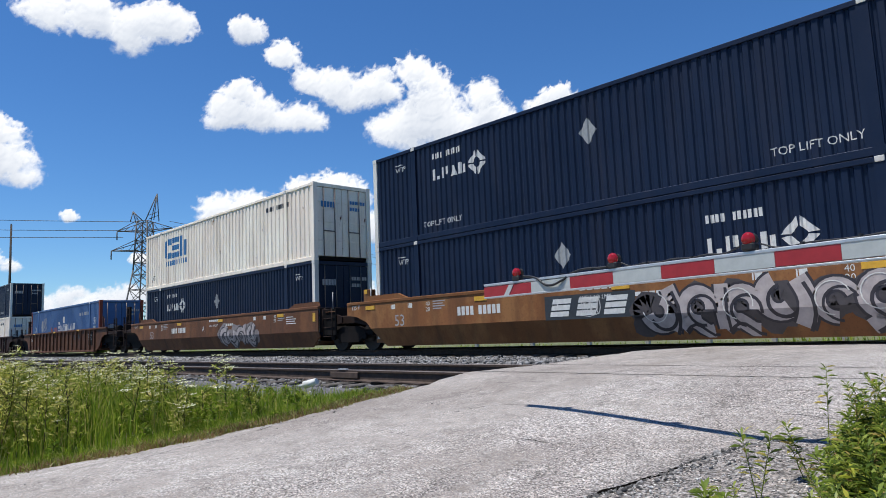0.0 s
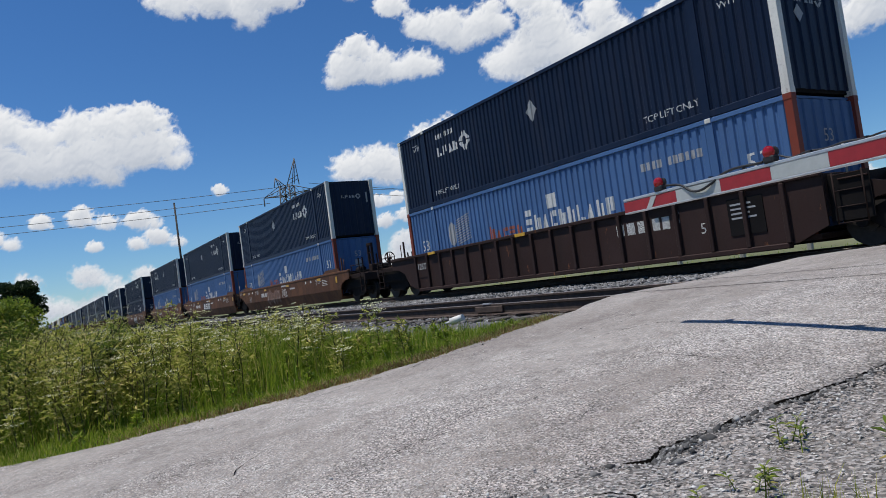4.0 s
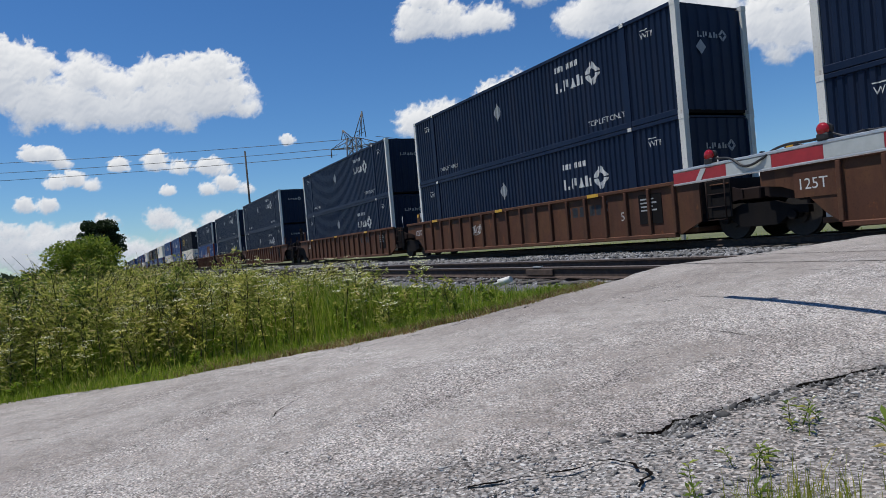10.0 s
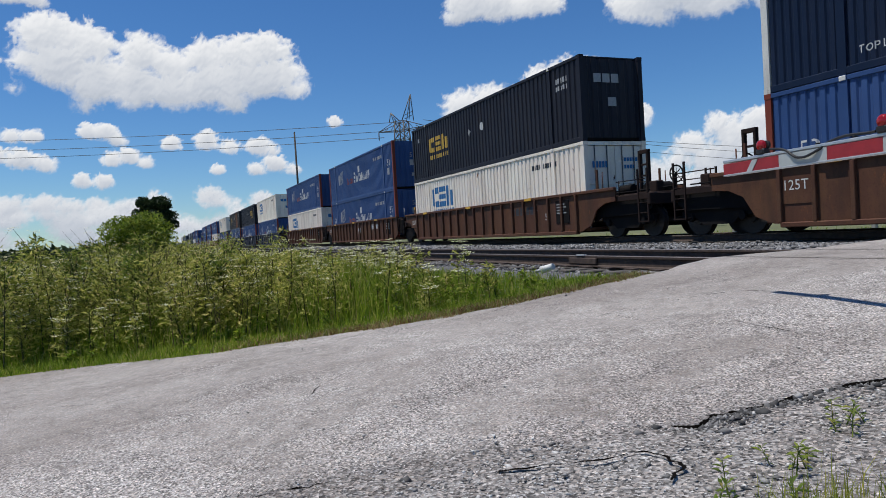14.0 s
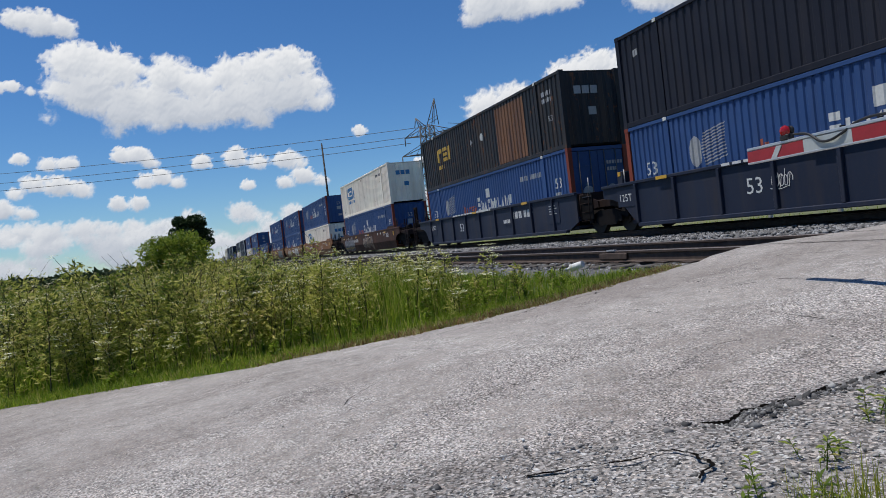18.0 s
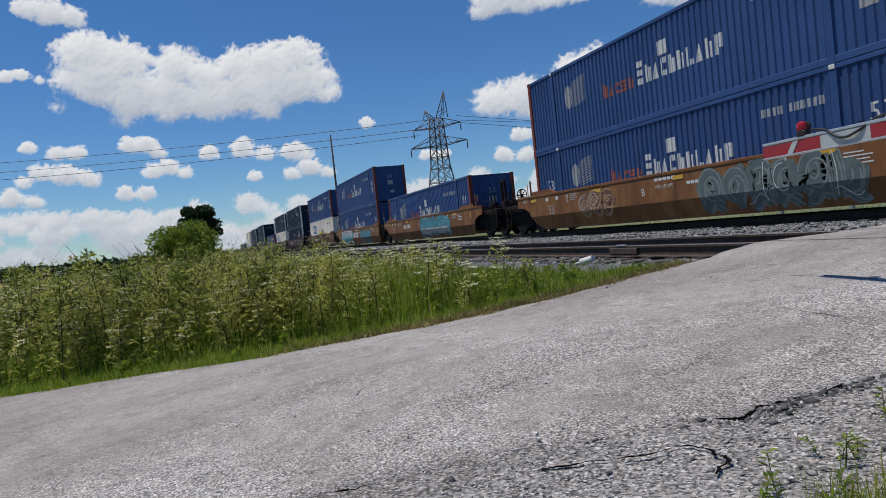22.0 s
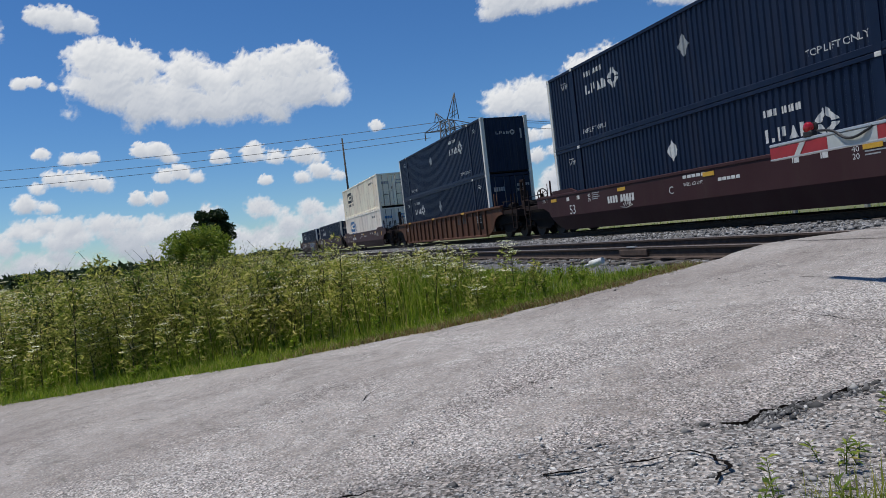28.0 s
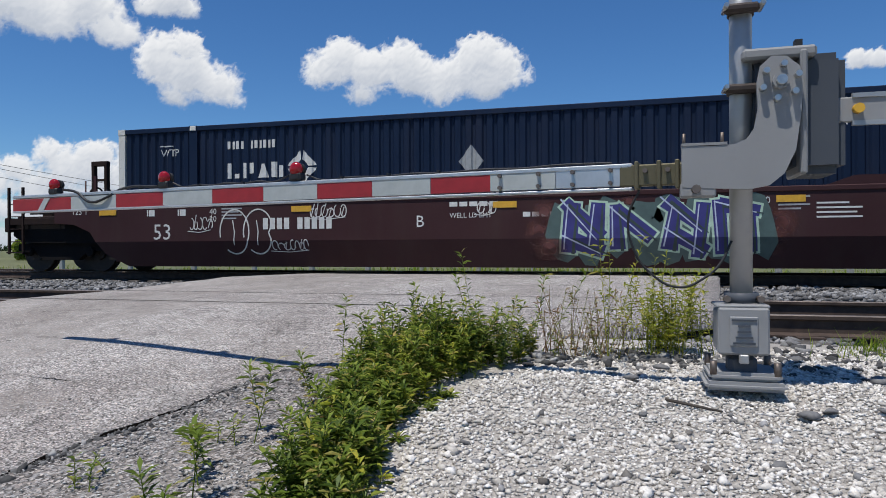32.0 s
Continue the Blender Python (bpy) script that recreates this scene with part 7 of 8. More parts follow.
cloud([(88.2, 8.0, 0.67), (85.6, 8.2, 0.86), (83.8, 7.8, 0.7), (81.6, 7.6, 0.89), (80.5, 7.4, 0.54)], 14)
cloud([(92.5, 6.9, 0.65), (91.3, 7.1, 0.74), (90.1, 6.6, 0.5)], 15)
cloud([(82.0, 5.9, 0.62), (80.4, 6.3, 0.81), (79.0, 5.8, 0.54)], 16)
cloud([(84.9, 6.0, 0.52)], 17)
cloud([(100.7, 9.0, 0.5), (98.9, 8.5, 0.59), (97.6, 8.5, 0.6)], 18)
cloud([(99.8, 7.1, 0.74), (98.4, 6.8, 0.91), (96.9, 6.5, 0.7), (101.1, 6.6, 0.51)], 19)
cloud([(94.5, 5.3, 0.64), (93.1, 5.2, 0.65)], 20)
cloud([(102.1, 5.4, 0.73), (100.7, 5.1, 0.59)], 21)
cloud([(22.8, 15.6, 1.64), (24.2, 14.2, 1.65), (20.4, 14.3, 1.99), (18.1, 15.4, 1.55), (16.7, 13.9, 2.02), (13.8, 13.7, 1.9), (11.4, 15.6, 1.88), (9.5, 14.7, 1.71), (11.0, 13.4, 1.59), (21.4, 12.7, 1.11), (14.8, 12.8, 1.13), (8.4, 13.8, 0.9)], 22)
cloud([(-16.8, 13.1, 0.76), (-18.0, 13.0, 0.75)], 23)
cloud([(64.6, 10.2, 1.62), (62.2, 10.1, 1.77), (59.4, 10.3, 1.64), (57.4, 11.6, 1.77), (54.9, 11.7, 1.77), (54.0, 10.9, 1.4), (58.4, 9.3, 1.41), (61.3, 9.4, 1.4)], 24)
cloud([(52.7, 8.7, 1.4), (50.4, 7.9, 0.74), (53.7, 7.8, 0.75)], 25)
cloud([(62.8, 7.2, 0.65), (61.2, 7.3, 0.66)], 26)
cloud([(64.3, 5.7, 0.75), (62.4, 5.5, 0.75), (60.5, 5.8, 0.75)], 27)
for k_, (a_, b_, r_) in enumerate(((112.0, 12.0, 2.2), (108.0, 5.0, 1.0), (106.0, 17.0, 1.3), (2.0, 6.0, 1.0), (29.0, 4.6, 1.0), (-30.0, 18.0, 2.2), (52.0, 8.4, 0.9), (120.0, 20.0, 2.4), (-45.0, 9.0, 1.6), (70.0, 6.4, 0.5))):
    g = random.Random(k_)
    cloud([(a_ + r_ * q * 0.9, b_ + r_ * g.uniform(-0.3, 0.5) * (1 - abs(q) / 3), r_ * g.uniform(0.6, 1.0)) for q in (-2, -1, 0, 1, 2)], 60 + k_)
# the hazy deck of far clouds above the horizon
for k_, yaw in enumerate(range(-40, 152, 8)):
    g = random.Random(200 + k_)
    cloud([(yaw + g.uniform(-6, 6), g.uniform(0.2, 4.0), g.uniform(0.5, 1.1)) for _ in range(22)], 80 + k_, 0.17, 0.08)


# ---- lattice tower, pole, wires ----
def at(yaw, dist, z):
    return Vector((-math.sin(radians(yaw)) * dist, math.cos(radians(yaw)) * dist, z))


def bar(name, a, b, r, material, parent, n=5):
    a, b = Vector(a), Vector(b)
    return put(name, tube(r, round((b - a).length, 2), material, n), parent, between(a, b))


TD = 150.0
tower_at = at(70.1, TD, -0.8)
tower = thing("transmission_tower", Matrix.Translation(tower_at) @ pose(0, 0, 0, 0, 0, 40), "tall grey steel lattice transmission tower", "power tower")


def leg_half(z):
    return float(np.interp(z, [0, 16, 22, 26], [3.6, 1.5, 1.25, 1.1]))


levels = [0, 4.5, 8.5, 12, 15, 17.5, 20, 22, 24, 26]
for sx, sy in ((-1, -1), (1, -1), (1, 1), (-1, 1)):
    for z0, z1 in ((0, 16), (16, 26)):
        bar("leg", (sx * leg_half(z0), sy * leg_half(z0), z0), (sx * leg_half(z1), sy * leg_half(z1), z1), 0.16, LATTICE, tower)
for z0, z1 in zip(levels, levels[1:]):
    a, b = leg_half(z0), leg_half(z1)
    for face in range(4):
        m = Matrix.Rotation(face * math.pi / 2, 3, "Z")
        bar("brace", m @ Vector((-a, -a, z0)), m @ Vector((b, -b, z1)), 0.08, LATTICE, tower, 4)
        bar("brace", m @ Vector((a, -a, z0)), m @ Vector((-b, -b, z1)), 0.08, LATTICE, tower, 4)
        bar("strut", m @ Vector((-b, -b, z1)), m @ Vector((b, -b, z1)), 0.08, LATTICE, tower, 4)
for z, reach in ((20.0, 7.2), (24.0, 6.0)):
    h = leg_half(z)
    for s in (-1, 1):
        for sy in (-1, 1):
            bar("cross_arm", (s * h, sy * h, z), (s * reach, 0, z + 0.3), 0.10, LATTICE, tower, 4)
            bar("cross_arm", (s * h, sy * h, z + 2.0), (s * reach, 0, z + 0.3), 0.08, LATTICE, tower, 4)
        for k in (0.35, 0.7):
            x = s * (h + (reach - h) * k)
            bar("arm_web", (x, 0, z + 0.2), (x - s * 1.0, 0, z + 2.0 * (1 - k) + 0.2), 0.06, LATTICE, tower, 4)
        bar("insulator", (s * reach, 0, z + 0.2), (s * reach, 0, z - 1.5), 0.12, LATTICE, tower, 6)
for s, top in ((-1, 28.2), (1, 31.6)):
    for sx, sy in ((-1, -1), (1, -1), (1, 1), (-1, 1)):
        bar("peak", (s * 1.6 + sx * 0.9, sy * 1.0, 26), (s * 2.6, 0, top), 0.10, LATTICE, tower, 4)
    for z in (27.2, 28.0):
        bar("peak_web", (s * 1.2, -0.7, z - 0.9), (s * 2.6, 0.5, z), 0.06, LATTICE, tower, 4)

POLE_AT = at(78.9, 105.0, -0.6)
pole = thing("utility_pole", Matrix.Translation(POLE_AT) @ pose(0, 0, 0, 0, -1.6, 0), "slender dark leaning wooden pole", "utility pole")
put("shaft", tube(0.20, 17.4, POLEWOOD, 10, 0.12), pole, pose(0, 0, 8.7))
put("cap", tube(0.12, 0.12, POLEWOOD, 10, 0.05), pole, pose(0, 0, 17.46))


def wire(name, pts, r):
    me = cable("wire", pts, r, LATTICE)
    tagged(put(name, me), "thin dark overhead power line", "power line", "power lines")


def sag(y0, p0, d0, y1, p1, d1, drop, r):
    """A hanging wire between two directions given as bearing, rise and distance."""
    a, b = at(y0, d0, math.tan(radians(p0)) * d0 + 0.5), at(y1, d1, math.tan(radians(p1)) * d1 + 0.5)
    pts = []
    for i in range(13):
        k = i / 12
        p = a.lerp(b, k)
        p.z -= drop * 4 * k * (1 - k)
        pts.append(p)
    wire("power_line", pts, r)


for y0, p0, y1, p1 in ((70.8, 9.3, 112, 7.6), (71.6, 8.1, 112, 6.5), (72.0, 8.6, 112, 7.0)):
    sag(y0, p0, TD, y1, p1, 260, 1.5, 0.055)
for y0, p0, y1, p1 in ((68.3, 9.4, 20, 3.2), (68.3, 8.85, 20, 2.7), (68.0, 9.0, 12, 2.9)):
    sag(y0, p0, TD, y1, p1, 420, 9.0, 0.05)


# ---- trees and the far edge of the land ----
def leaf_cloud(name, centres, radii, per, size, material, parent, seed, flat=0.8):
    """A crown of many small leaves round several limbs' ends."""
    g = np.random.default_rng(seed)
    n = len(centres) * per
    c = np.repeat(np.asarray(centres, float), per, 0)
    r = np.repeat(np.asarray(radii, float), per)
    d = g.normal(0, 1, (n, 3))
    d /= np.linalg.norm(d, axis=1)[:, None]
    pos = c + d * (r * g.uniform(0.55, 1.08, n) ** 0.6)[:, None] * np.array([1, 1, flat])
    a = g.normal(0, 1, (n, 3))
    a /= np.linalg.norm(a, axis=1)[:, None]
    b = np.cross(a, g.normal(0, 1, (n, 3)))
    b /= np.linalg.norm(b, axis=1)[:, None]
    s = size * g.uniform(0.6, 1.4, n)[:, None]
    v = np.stack([pos - a * s, pos + b * s * 0.45, pos + a * s, pos - b * s * 0.45], 1)
    f = np.arange(4 * n).reshape(-1, 4)
    return put(name, fast_mesh(name, v.reshape(-1, 3), f, material), parent)


def limb(a, b, r0, r1, parent, name="limb"):
    a, b = Vector(a), Vector(b)
    return put(name, tube(r0, round((b - a).length, 2), BARK, 8, r1), parent, between(a, b))


def tree(base, height, spread, trunk, material, seed, label, per=260, size=0.35, lumps=26, low=0.3, name="tree"):
    g = np.random.default_rng(seed)
    t = thing(name, Matrix.Translation(base), label, "tree" if name == "tree" else "bush", "trees" if name == "tree" else "bushes")
    top = height * 0.55
    limb((0, 0, -0.2), (0.1, 0, top), trunk, trunk * 0.55, t, "trunk")
    cs, rs = [], []
    for i in range(lumps * 3):
        a = g.uniform(0, 6.283)
        z = low + (0.97 - low) * g.uniform(0, 1)
        k = (z - low) / (1 - low)
        w = spread * math.sqrt(max(0.05, 1 - (abs(k - 0.42) / 0.66) ** 2)) * g.uniform(0.1, 0.86)
        cs.append((w * math.cos(a), w * math.sin(a), z * height * 0.93))
        rs.append(spread * g.uniform(0.2, 0.34))
    per = per // 3
    for i in range(6):
        limb((0.05, 0, top * g.uniform(0.5, 1.0)), np.array(cs[i]) * 0.9, trunk * 0.4, trunk * 0.1, t)
    leaf_cloud("crown", cs, rs, per, size, material, t, seed)
    return t


tree(at(90.0, 150, -1.3), 12.6, 4.5, 0.35, DARKLEAF, 5, "dark green round-crowned tree above the weeds", 700, 0.30, 34, 0.18)
tree(at(91.2, 62, -1.5), 4.8, 3.5, 0.12, MIDLEAF, 6, "bright green spreading bush at the field edge", 560, 0.13, 34, 0.10, "bush")
tree(at(73.2, 115, -0.8), 4.3, 3.2, 0.15, MIDLEAF, 8, "green bush beside the far line", 260, 0.2, 20, 0.1, "bush")
tree(at(75.6, 140, -0.8), 3.4, 2.6, 0.15, DARKLEAF, 9, "dark green bush beside the far line", 220, 0.2, 16, 0.1, "bush")
tree(at(30.0, 130, -0.8), 6.2, 3.4, 0.2, MIDLEAF, 10, "green roadside tree beyond the railway", 220, 0.3, 18, 0.1)
tree(at(46.0, 90, -0.8), 4.0, 2.6, 0.15, MIDLEAF, 15, "green bush beyond the railway", 240, 0.22, 16, 0.1, "bush")

# distant woods: uneven low belts of leaves, uncountable
g = np.random.default_rng(21)
cs, rs = [], []
for lo, hi, dist, tall, n in ((93, 112, 420, 5.5, 120), (96, 104, 260, 3.6, 40), (66, 92, 700, 7, 120), (-30, 66, 800, 8, 260), (112, 150, 500, 7, 80)):
    for i in range(n):
        yaw = g.uniform(lo, hi)
        d = dist * g.uniform(0.92, 1.1)
        h = tall * g.uniform(0.35, 1.0)
        p = at(yaw, d, -1.6 + h * 0.5)
        cs.append(tuple(p))
        rs.append(h * 0.9)
wood = leaf_cloud("far_woods", cs, rs, 46, 2.1, DARKLEAF, None, 22, 0.6)
tagged(wood, "low dark belt of distant woods", "woods", kind="stuff")

# beyond the railway: posts, a lamp pole, a sheet of bright grass is the ground itself
for i, (yaw, d, h, r) in enumerate(((21.65, 62, 9.2, 0.13), (74.7, 150, 7.2, 0.09))):
    q = thing("utility_pole", Matrix.Translation(at(yaw, d, -0.7)), "thin grey pole beyond the railway", "utility pole", "poles beyond the railway")
    put("shaft", tube(r, h, POLEWOOD, 8, r * 0.7), q, pose(0, 0, h / 2))
    if i == 0:
        put("cross_arm", box(1.3, 0.1, 0.12, POLEWOOD), q, pose(0, 0, h - 2.6, 0, 0, 20))
    else:
        put("lamp_arm", box(5.0, 0.08, 0.08, POLEWOOD), q, pose(-1.2, 0, h - 0.1, 0, 0, 75))
for i in range(14):
    yaw = 44 - 4.6 * i
    p = at(yaw, 22.5 / max(0.5, math.cos(radians(yaw))), -0.62)
    post = thing("guard_post", Matrix.Translation(p), "short pale wooden post beyond the tracks", "post", "posts beyond the tracks")
    put("shaft", box(0.16, 0.16, 0.75, PANELG, 0.02), post, pose(0, 0, 0.36))
    put("top", box(0.18, 0.18, 0.03, PANELG, 0.006), post, pose(0, 0, 0.745))

# ---- plants ----
def blades(name, x, y, z, height, width, material, label, lean=0.35, seg=2):
    """Grass: each blade a bent, tapering strip."""
    n = len(x)
    a = RNG.uniform(0, 6.283, n)
    b = RNG.uniform(0, 6.283, n)
    bend = np.abs(RNG.normal(0, lean, n)) * height
    base = np.stack([x, y, z], 1)
    side = np.stack([np.cos(a), np.sin(a), np.zeros(n)], 1) * (width / 2)[:, None]
    out = np.stack([np.cos(b), np.sin(b), np.zeros(n)], 1) * bend[:, None]
    up = np.array([0, 0, 1.0])[None] * height[:, None]
    p0, p1, p2 = base, base + up * 0.55 + out * 0.3, base + up * 0.96 + out
    v = np.stack([p0 - side, p0 + side, p1 + side * 0.75, p1 - side * 0.75, p2 + side * 0.12, p2 - side * 0.12], 1)
    i = (np.arange(n) * 6)[:, None]
    f = np.concatenate([i + np.array([0, 1, 2, 3]), i + np.array([3, 2, 4, 5])], 0)
    return tagged(put(name, fast_mesh(name, v.reshape(-1, 3), f, material)), label, "grass", kind="stuff")


def field_points(n, x0, x1, y0, y1, gap):
    x, y = RNG.uniform(x0, x1, n), RNG.uniform(y0, y1, n)
    keep = x < road_left(y) - gap + 0.08 * np.sin(y * 9) * np.cos(y * 3.3)
    return x[keep], y[keep]


def tallness(x, y):
    """How high the meadow grows: low by the road and the tracks, high in the field."""
    d = road_left(y) - x
    k = np.clip((d - 0.4) / 1.1, 0, 1) * np.interp(y, [0.8, 2.4, 4.2, 5.0], [1, 0.55, 0.2, 0.08])
    return k


# verge: short, partly dry
y = RNG.uniform(-4.5, 5.0, 24000)
x = road_left(y) - RNG.uniform(-0.05, 1.0, len(y)) - 0.05 * np.sin(y * 9)
keep = (road_left(y) - x > 0.30) | (RNG.uniform(0, 1, len(y)) > np.clip((y - 0.4) / 1.6, 0, 0.85))
x, y = x[keep], y[keep]
blades("verge_grass", x, y, ground_z(x, y) - 0.01, RNG.uniform(0.03, 0.11, len(x)), RNG.uniform(0.005, 0.011, len(x)), GRASS, "short green grass along the road edge", 0.6)
y = RNG.uniform(0.2, 5.2, 9000)
x = road_left(y) - RNG.uniform(-0.06, 0.34, len(y)) - 0.05 * np.sin(y * 9)
keep = RNG.uniform(0, 1, len(y)) < np.clip((y - 0.3) / 1.5, 0.06, 1)
x, y = x[keep], y[keep]
blades("dry_verge_grass", x, y, ground_z(x, y) - 0.01, RNG.uniform(0.03, 0.09, len(x)), RNG.uniform(0.008, 0.015, len(x)), DRYGRASS, "dry reddish-brown grass along the road edge", 0.8)
# meadow
x, y = field_points(54000, -17, -5.8, -7.0, 4.75, 0.12)
k = tallness(x, y)
h = (0.12 + 0.34 * k + 0.30 * np.exp(-((y - 2.3) / 1.0) ** 2) * np.clip((road_left(y) - x - 0.4) / 1.0, 0, 1)) * RNG.uniform(0.55, 1.35, len(x))
blades("meadow_grass", x, y, ground_z(x, y) - 0.02, h, RNG.uniform(0.006, 0.013, len(x)) * (1 + 0.4 * k), GRASS, "tall green meadow grass")
x, y = field_points(26000, -45, -15, -20.0, 5.2, 0.2)
k = tallness(x, y)
blades("field_grass", x, y, ground_z(x, y) - 0.02, (0.2 + 0.5 * k) * RNG.uniform(0.7, 1.4, len(x)), RNG.uniform(0.016, 0.034, len(x)), GRASS, "tall green grass farther off in the field")
x, y = field_points(16000, -190, -42, -60.0, 4.6, 0.2)
blades("distant_grass", x, y, ground_z(x, y) - 0.05, RNG.uniform(0.5, 1.1, len(x)), RNG.uniform(0.06, 0.16, len(x)), WEED, "rough distant meadow growth", 0.5)
x, y = RNG.uniform(-70, 40, 9000), RNG.uniform(18.2, 30, 9000)
blades("trackside_grass", x, y, ground_z(x, y) - 0.02, RNG.uniform(0.12, 0.4, len(x)), RNG.uniform(0.02, 0.05, len(x)), GRASS, "rough grass beyond the railway")


def weeds(name, x, y, height, label, umbels=True, seed=1, tint=WEED, leaf=0.055, leaves=20, bloom=0.75, thick=1.0, head=1.0):
    """Tall branching weeds: stalks, feathery leaves, flat flower heads."""
    g = np.random.default_rng(seed)
    n = len(x)
    base = np.stack([x, y, ground_z(x, y) - 0.02], 1)
    lean = g.normal(0, 0.09, (n, 2))
    top = base + np.stack([lean[:, 0] * height, lean[:, 1] * height, height], 1)

    def stems(a, b, r):
        d = b - a
        s = np.cross(d, [0.3, 0.9, 0.1])
        s /= np.linalg.norm(s, axis=1)[:, None] + 1e-9
        t = np.cross(d, s)
        t /= np.linalg.norm(t, axis=1)[:, None] + 1e-9
        return np.stack([p + q * (r * k)[:, None] for p, k in ((a, 1.0), (b, 0.6)) for q in (s, -0.5 * s + 0.87 * t, -0.5 * s - 0.87 * t)], 1)

    # main stalks bend once on the way up
    knee = base + (top - base) * 0.5 + g.normal(0, 0.03, (n, 3)) * height[:, None]
    r0 = (0.0055 + 0.003 * g.random(n)) * thick
    sets = [stems(base, knee, r0), stems(knee, top, r0 * 0.65)]
    nb = 5
    k = g.uniform(0.42, 0.93, (n, nb))
    a = base[:, None] + (top - base)[:, None] * k[..., None]
    ang = g.uniform(0, 6.283, (n, nb))
    ln = height[:, None] * g.uniform(0.12, 0.30, (n, nb))
    tip = a + np.stack([np.cos(ang) * ln * 0.65, np.sin(ang) * ln * 0.65, ln * 0.85], -1)
    sets.append(stems(a.reshape(-1, 3), tip.reshape(-1, 3), np.full(n * nb, 0.003 * thick)))
    sv = np.concatenate(sets)
    sf = np.array([(0, 1, 4, 3), (1, 2, 5, 4), (2, 0, 3, 5)])[None] + (np.arange(len(sv)) * 6)[:, None, None]
    # each frond a fan of narrow leaflets
    m = leaves
    k = g.uniform(0.10, 0.95, (n, m)) ** 0.85
    ang = g.uniform(0, 6.283, (n, m))
    rr = height[:, None] * g.uniform(0.02, 0.22, (n, m)) * (1.42 - k)
    c = base[:, None] + (top - base)[:, None] * k[..., None] + np.stack([np.cos(ang) * rr, np.sin(ang) * rr, 0.35 * rr + g.uniform(-0.02, 0.03, (n, m))], -1)
    c = np.repeat(c.reshape(-1, 3), 3, 0)
    u = np.stack([np.cos(ang), np.sin(ang), g.uniform(-0.3, 0.6, (n, m))], -1).reshape(-1, 3)
    u = np.repeat(u, 3, 0) + g.normal(0, 0.55, (n * m * 3, 3))
    u /= np.linalg.norm(u, axis=1)[:, None]
    w = np.cross(u, g.normal(0, 1, u.shape))
    w /= np.linalg.norm(w, axis=1)[:, None] + 1e-9
    s = leaf * g.uniform(0.5, 1.3, (len(u), 1))
    lv = np.stack([c - u * s * 0.2, c + w * s * 0.15 + u * s * 0.35, c + u * s, c - w * s * 0.15 + u * s * 0.35], 1).reshape(-1, 3)
    ob = tagged(put(name, fast_mesh(name, sv.reshape(-1, 3), sf.reshape(-1, 4), STALK)), label, "weeds", kind="stuff")
    put("leaves", fast_mesh("leaves", lv, np.arange(len(lv)).reshape(-1, 4), tint), ob)["kind"] = "stuff"
    if umbels:
        on = g.random(n) < bloom
        e = np.concatenate([top[on][:, None], tip[on]], 1).reshape(-1, 3)
        R = g.uniform(0.03, 0.065, len(e)) * head
        q = np.arange(7)
        an = q[None] * 2.4 + g.uniform(0, 6.28, (len(e), 1))
        rr = R[:, None] * np.sqrt((q + 0.5) / 7)
        c = e[:, None] + np.stack([np.cos(an) * rr, np.sin(an) * rr, 0.012 + g.uniform(-0.008, 0.008, rr.shape)], -1)
        c = c.reshape(-1, 1, 3)
        s = np.repeat(R * 0.30, 7)[:, None, None]
        uv = (c + s * np.array([(-1, 0, -0.25), (0, -1, 0.3), (1, 0, -0.25), (0, 1, 0.3)])[None]).reshape(-1, 3)
        put("flower_heads", fast_mesh("flower_heads", uv, np.arange(len(uv)).reshape(-1, 4), UMBEL), ob)["kind"] = "stuff"


def patchy(x, y):
    return np.sin(x * 1.3 + 2 * np.sin(y * 0.9)) + 0.6 * np.sin(y * 2.3 + x)


# the hemlock stand: dense, chest-high for a crouching eye, thinning out towards the railway
x, y = field_points(9000, -19, -6.6, -9, 3.6, 0.62)
keep = RNG.uniform(0, 1, len(x)) < np.interp(y, [-9, 0.8, 2.2, 3.6], [1, 1, 0.35, 0.08]) * np.where(patchy(x, y) > -0.9, 0.9, 0.35)
x, y = x[keep][:2300], y[keep][:2300]
d = road_left(y) - x
hh = np.interp(d, [0.6, 1.0, 1.8, 6.0], [0.55, 0.9, 1.02, 1.08]) * np.interp(y, [-9, 0.5, 1.8, 3.6], [1.15, 1.0, 0.82, 0.62])
hh = hh * (RNG.uniform(0.62, 1.1, len(x)) + 0.35 * (RNG.uniform(0, 1, len(x)) < 0.05))
weeds("hemlock_weeds", x, y, hh, "tall feathery weeds with flat cream-white flower heads", True, 3, WEED, 0.058, 46, 0.6, 1.0, 1.25)
# a few that stand clear of the rest
x = np.array([-8.75, -8.9, -9.0, -8.3, -7.9, -9.4, -11.5, -8.6, -8.3, -9.8, -8.45])
y = np.array([-1.1, -1.25, -0.55, 0.35, 1.3, -1.9, 0.9, -1.6, 0.85, 0.3, -0.1])
weeds("lone_weeds", x, y, np.array([1.5, 1.35, 1.3, 1.05, 0.95, 1.45, 1.35, 1.25, 1.0, 1.3, 1.1]), "single tall weeds standing above the meadow", True, 8, WEED, 0.055, 300, 0.9, 1.5, 1.1)
x = np.array([-9.2, -9.9, -10.4, -8.9, -11.2, -9.6, -12.0, -10.9, -8.7, -13.0])
y = np.array([-1.5, -0.9, -2.4, -0.3, -1.2, 0.5, -0.2, 1.0, 0.7, -2.0])
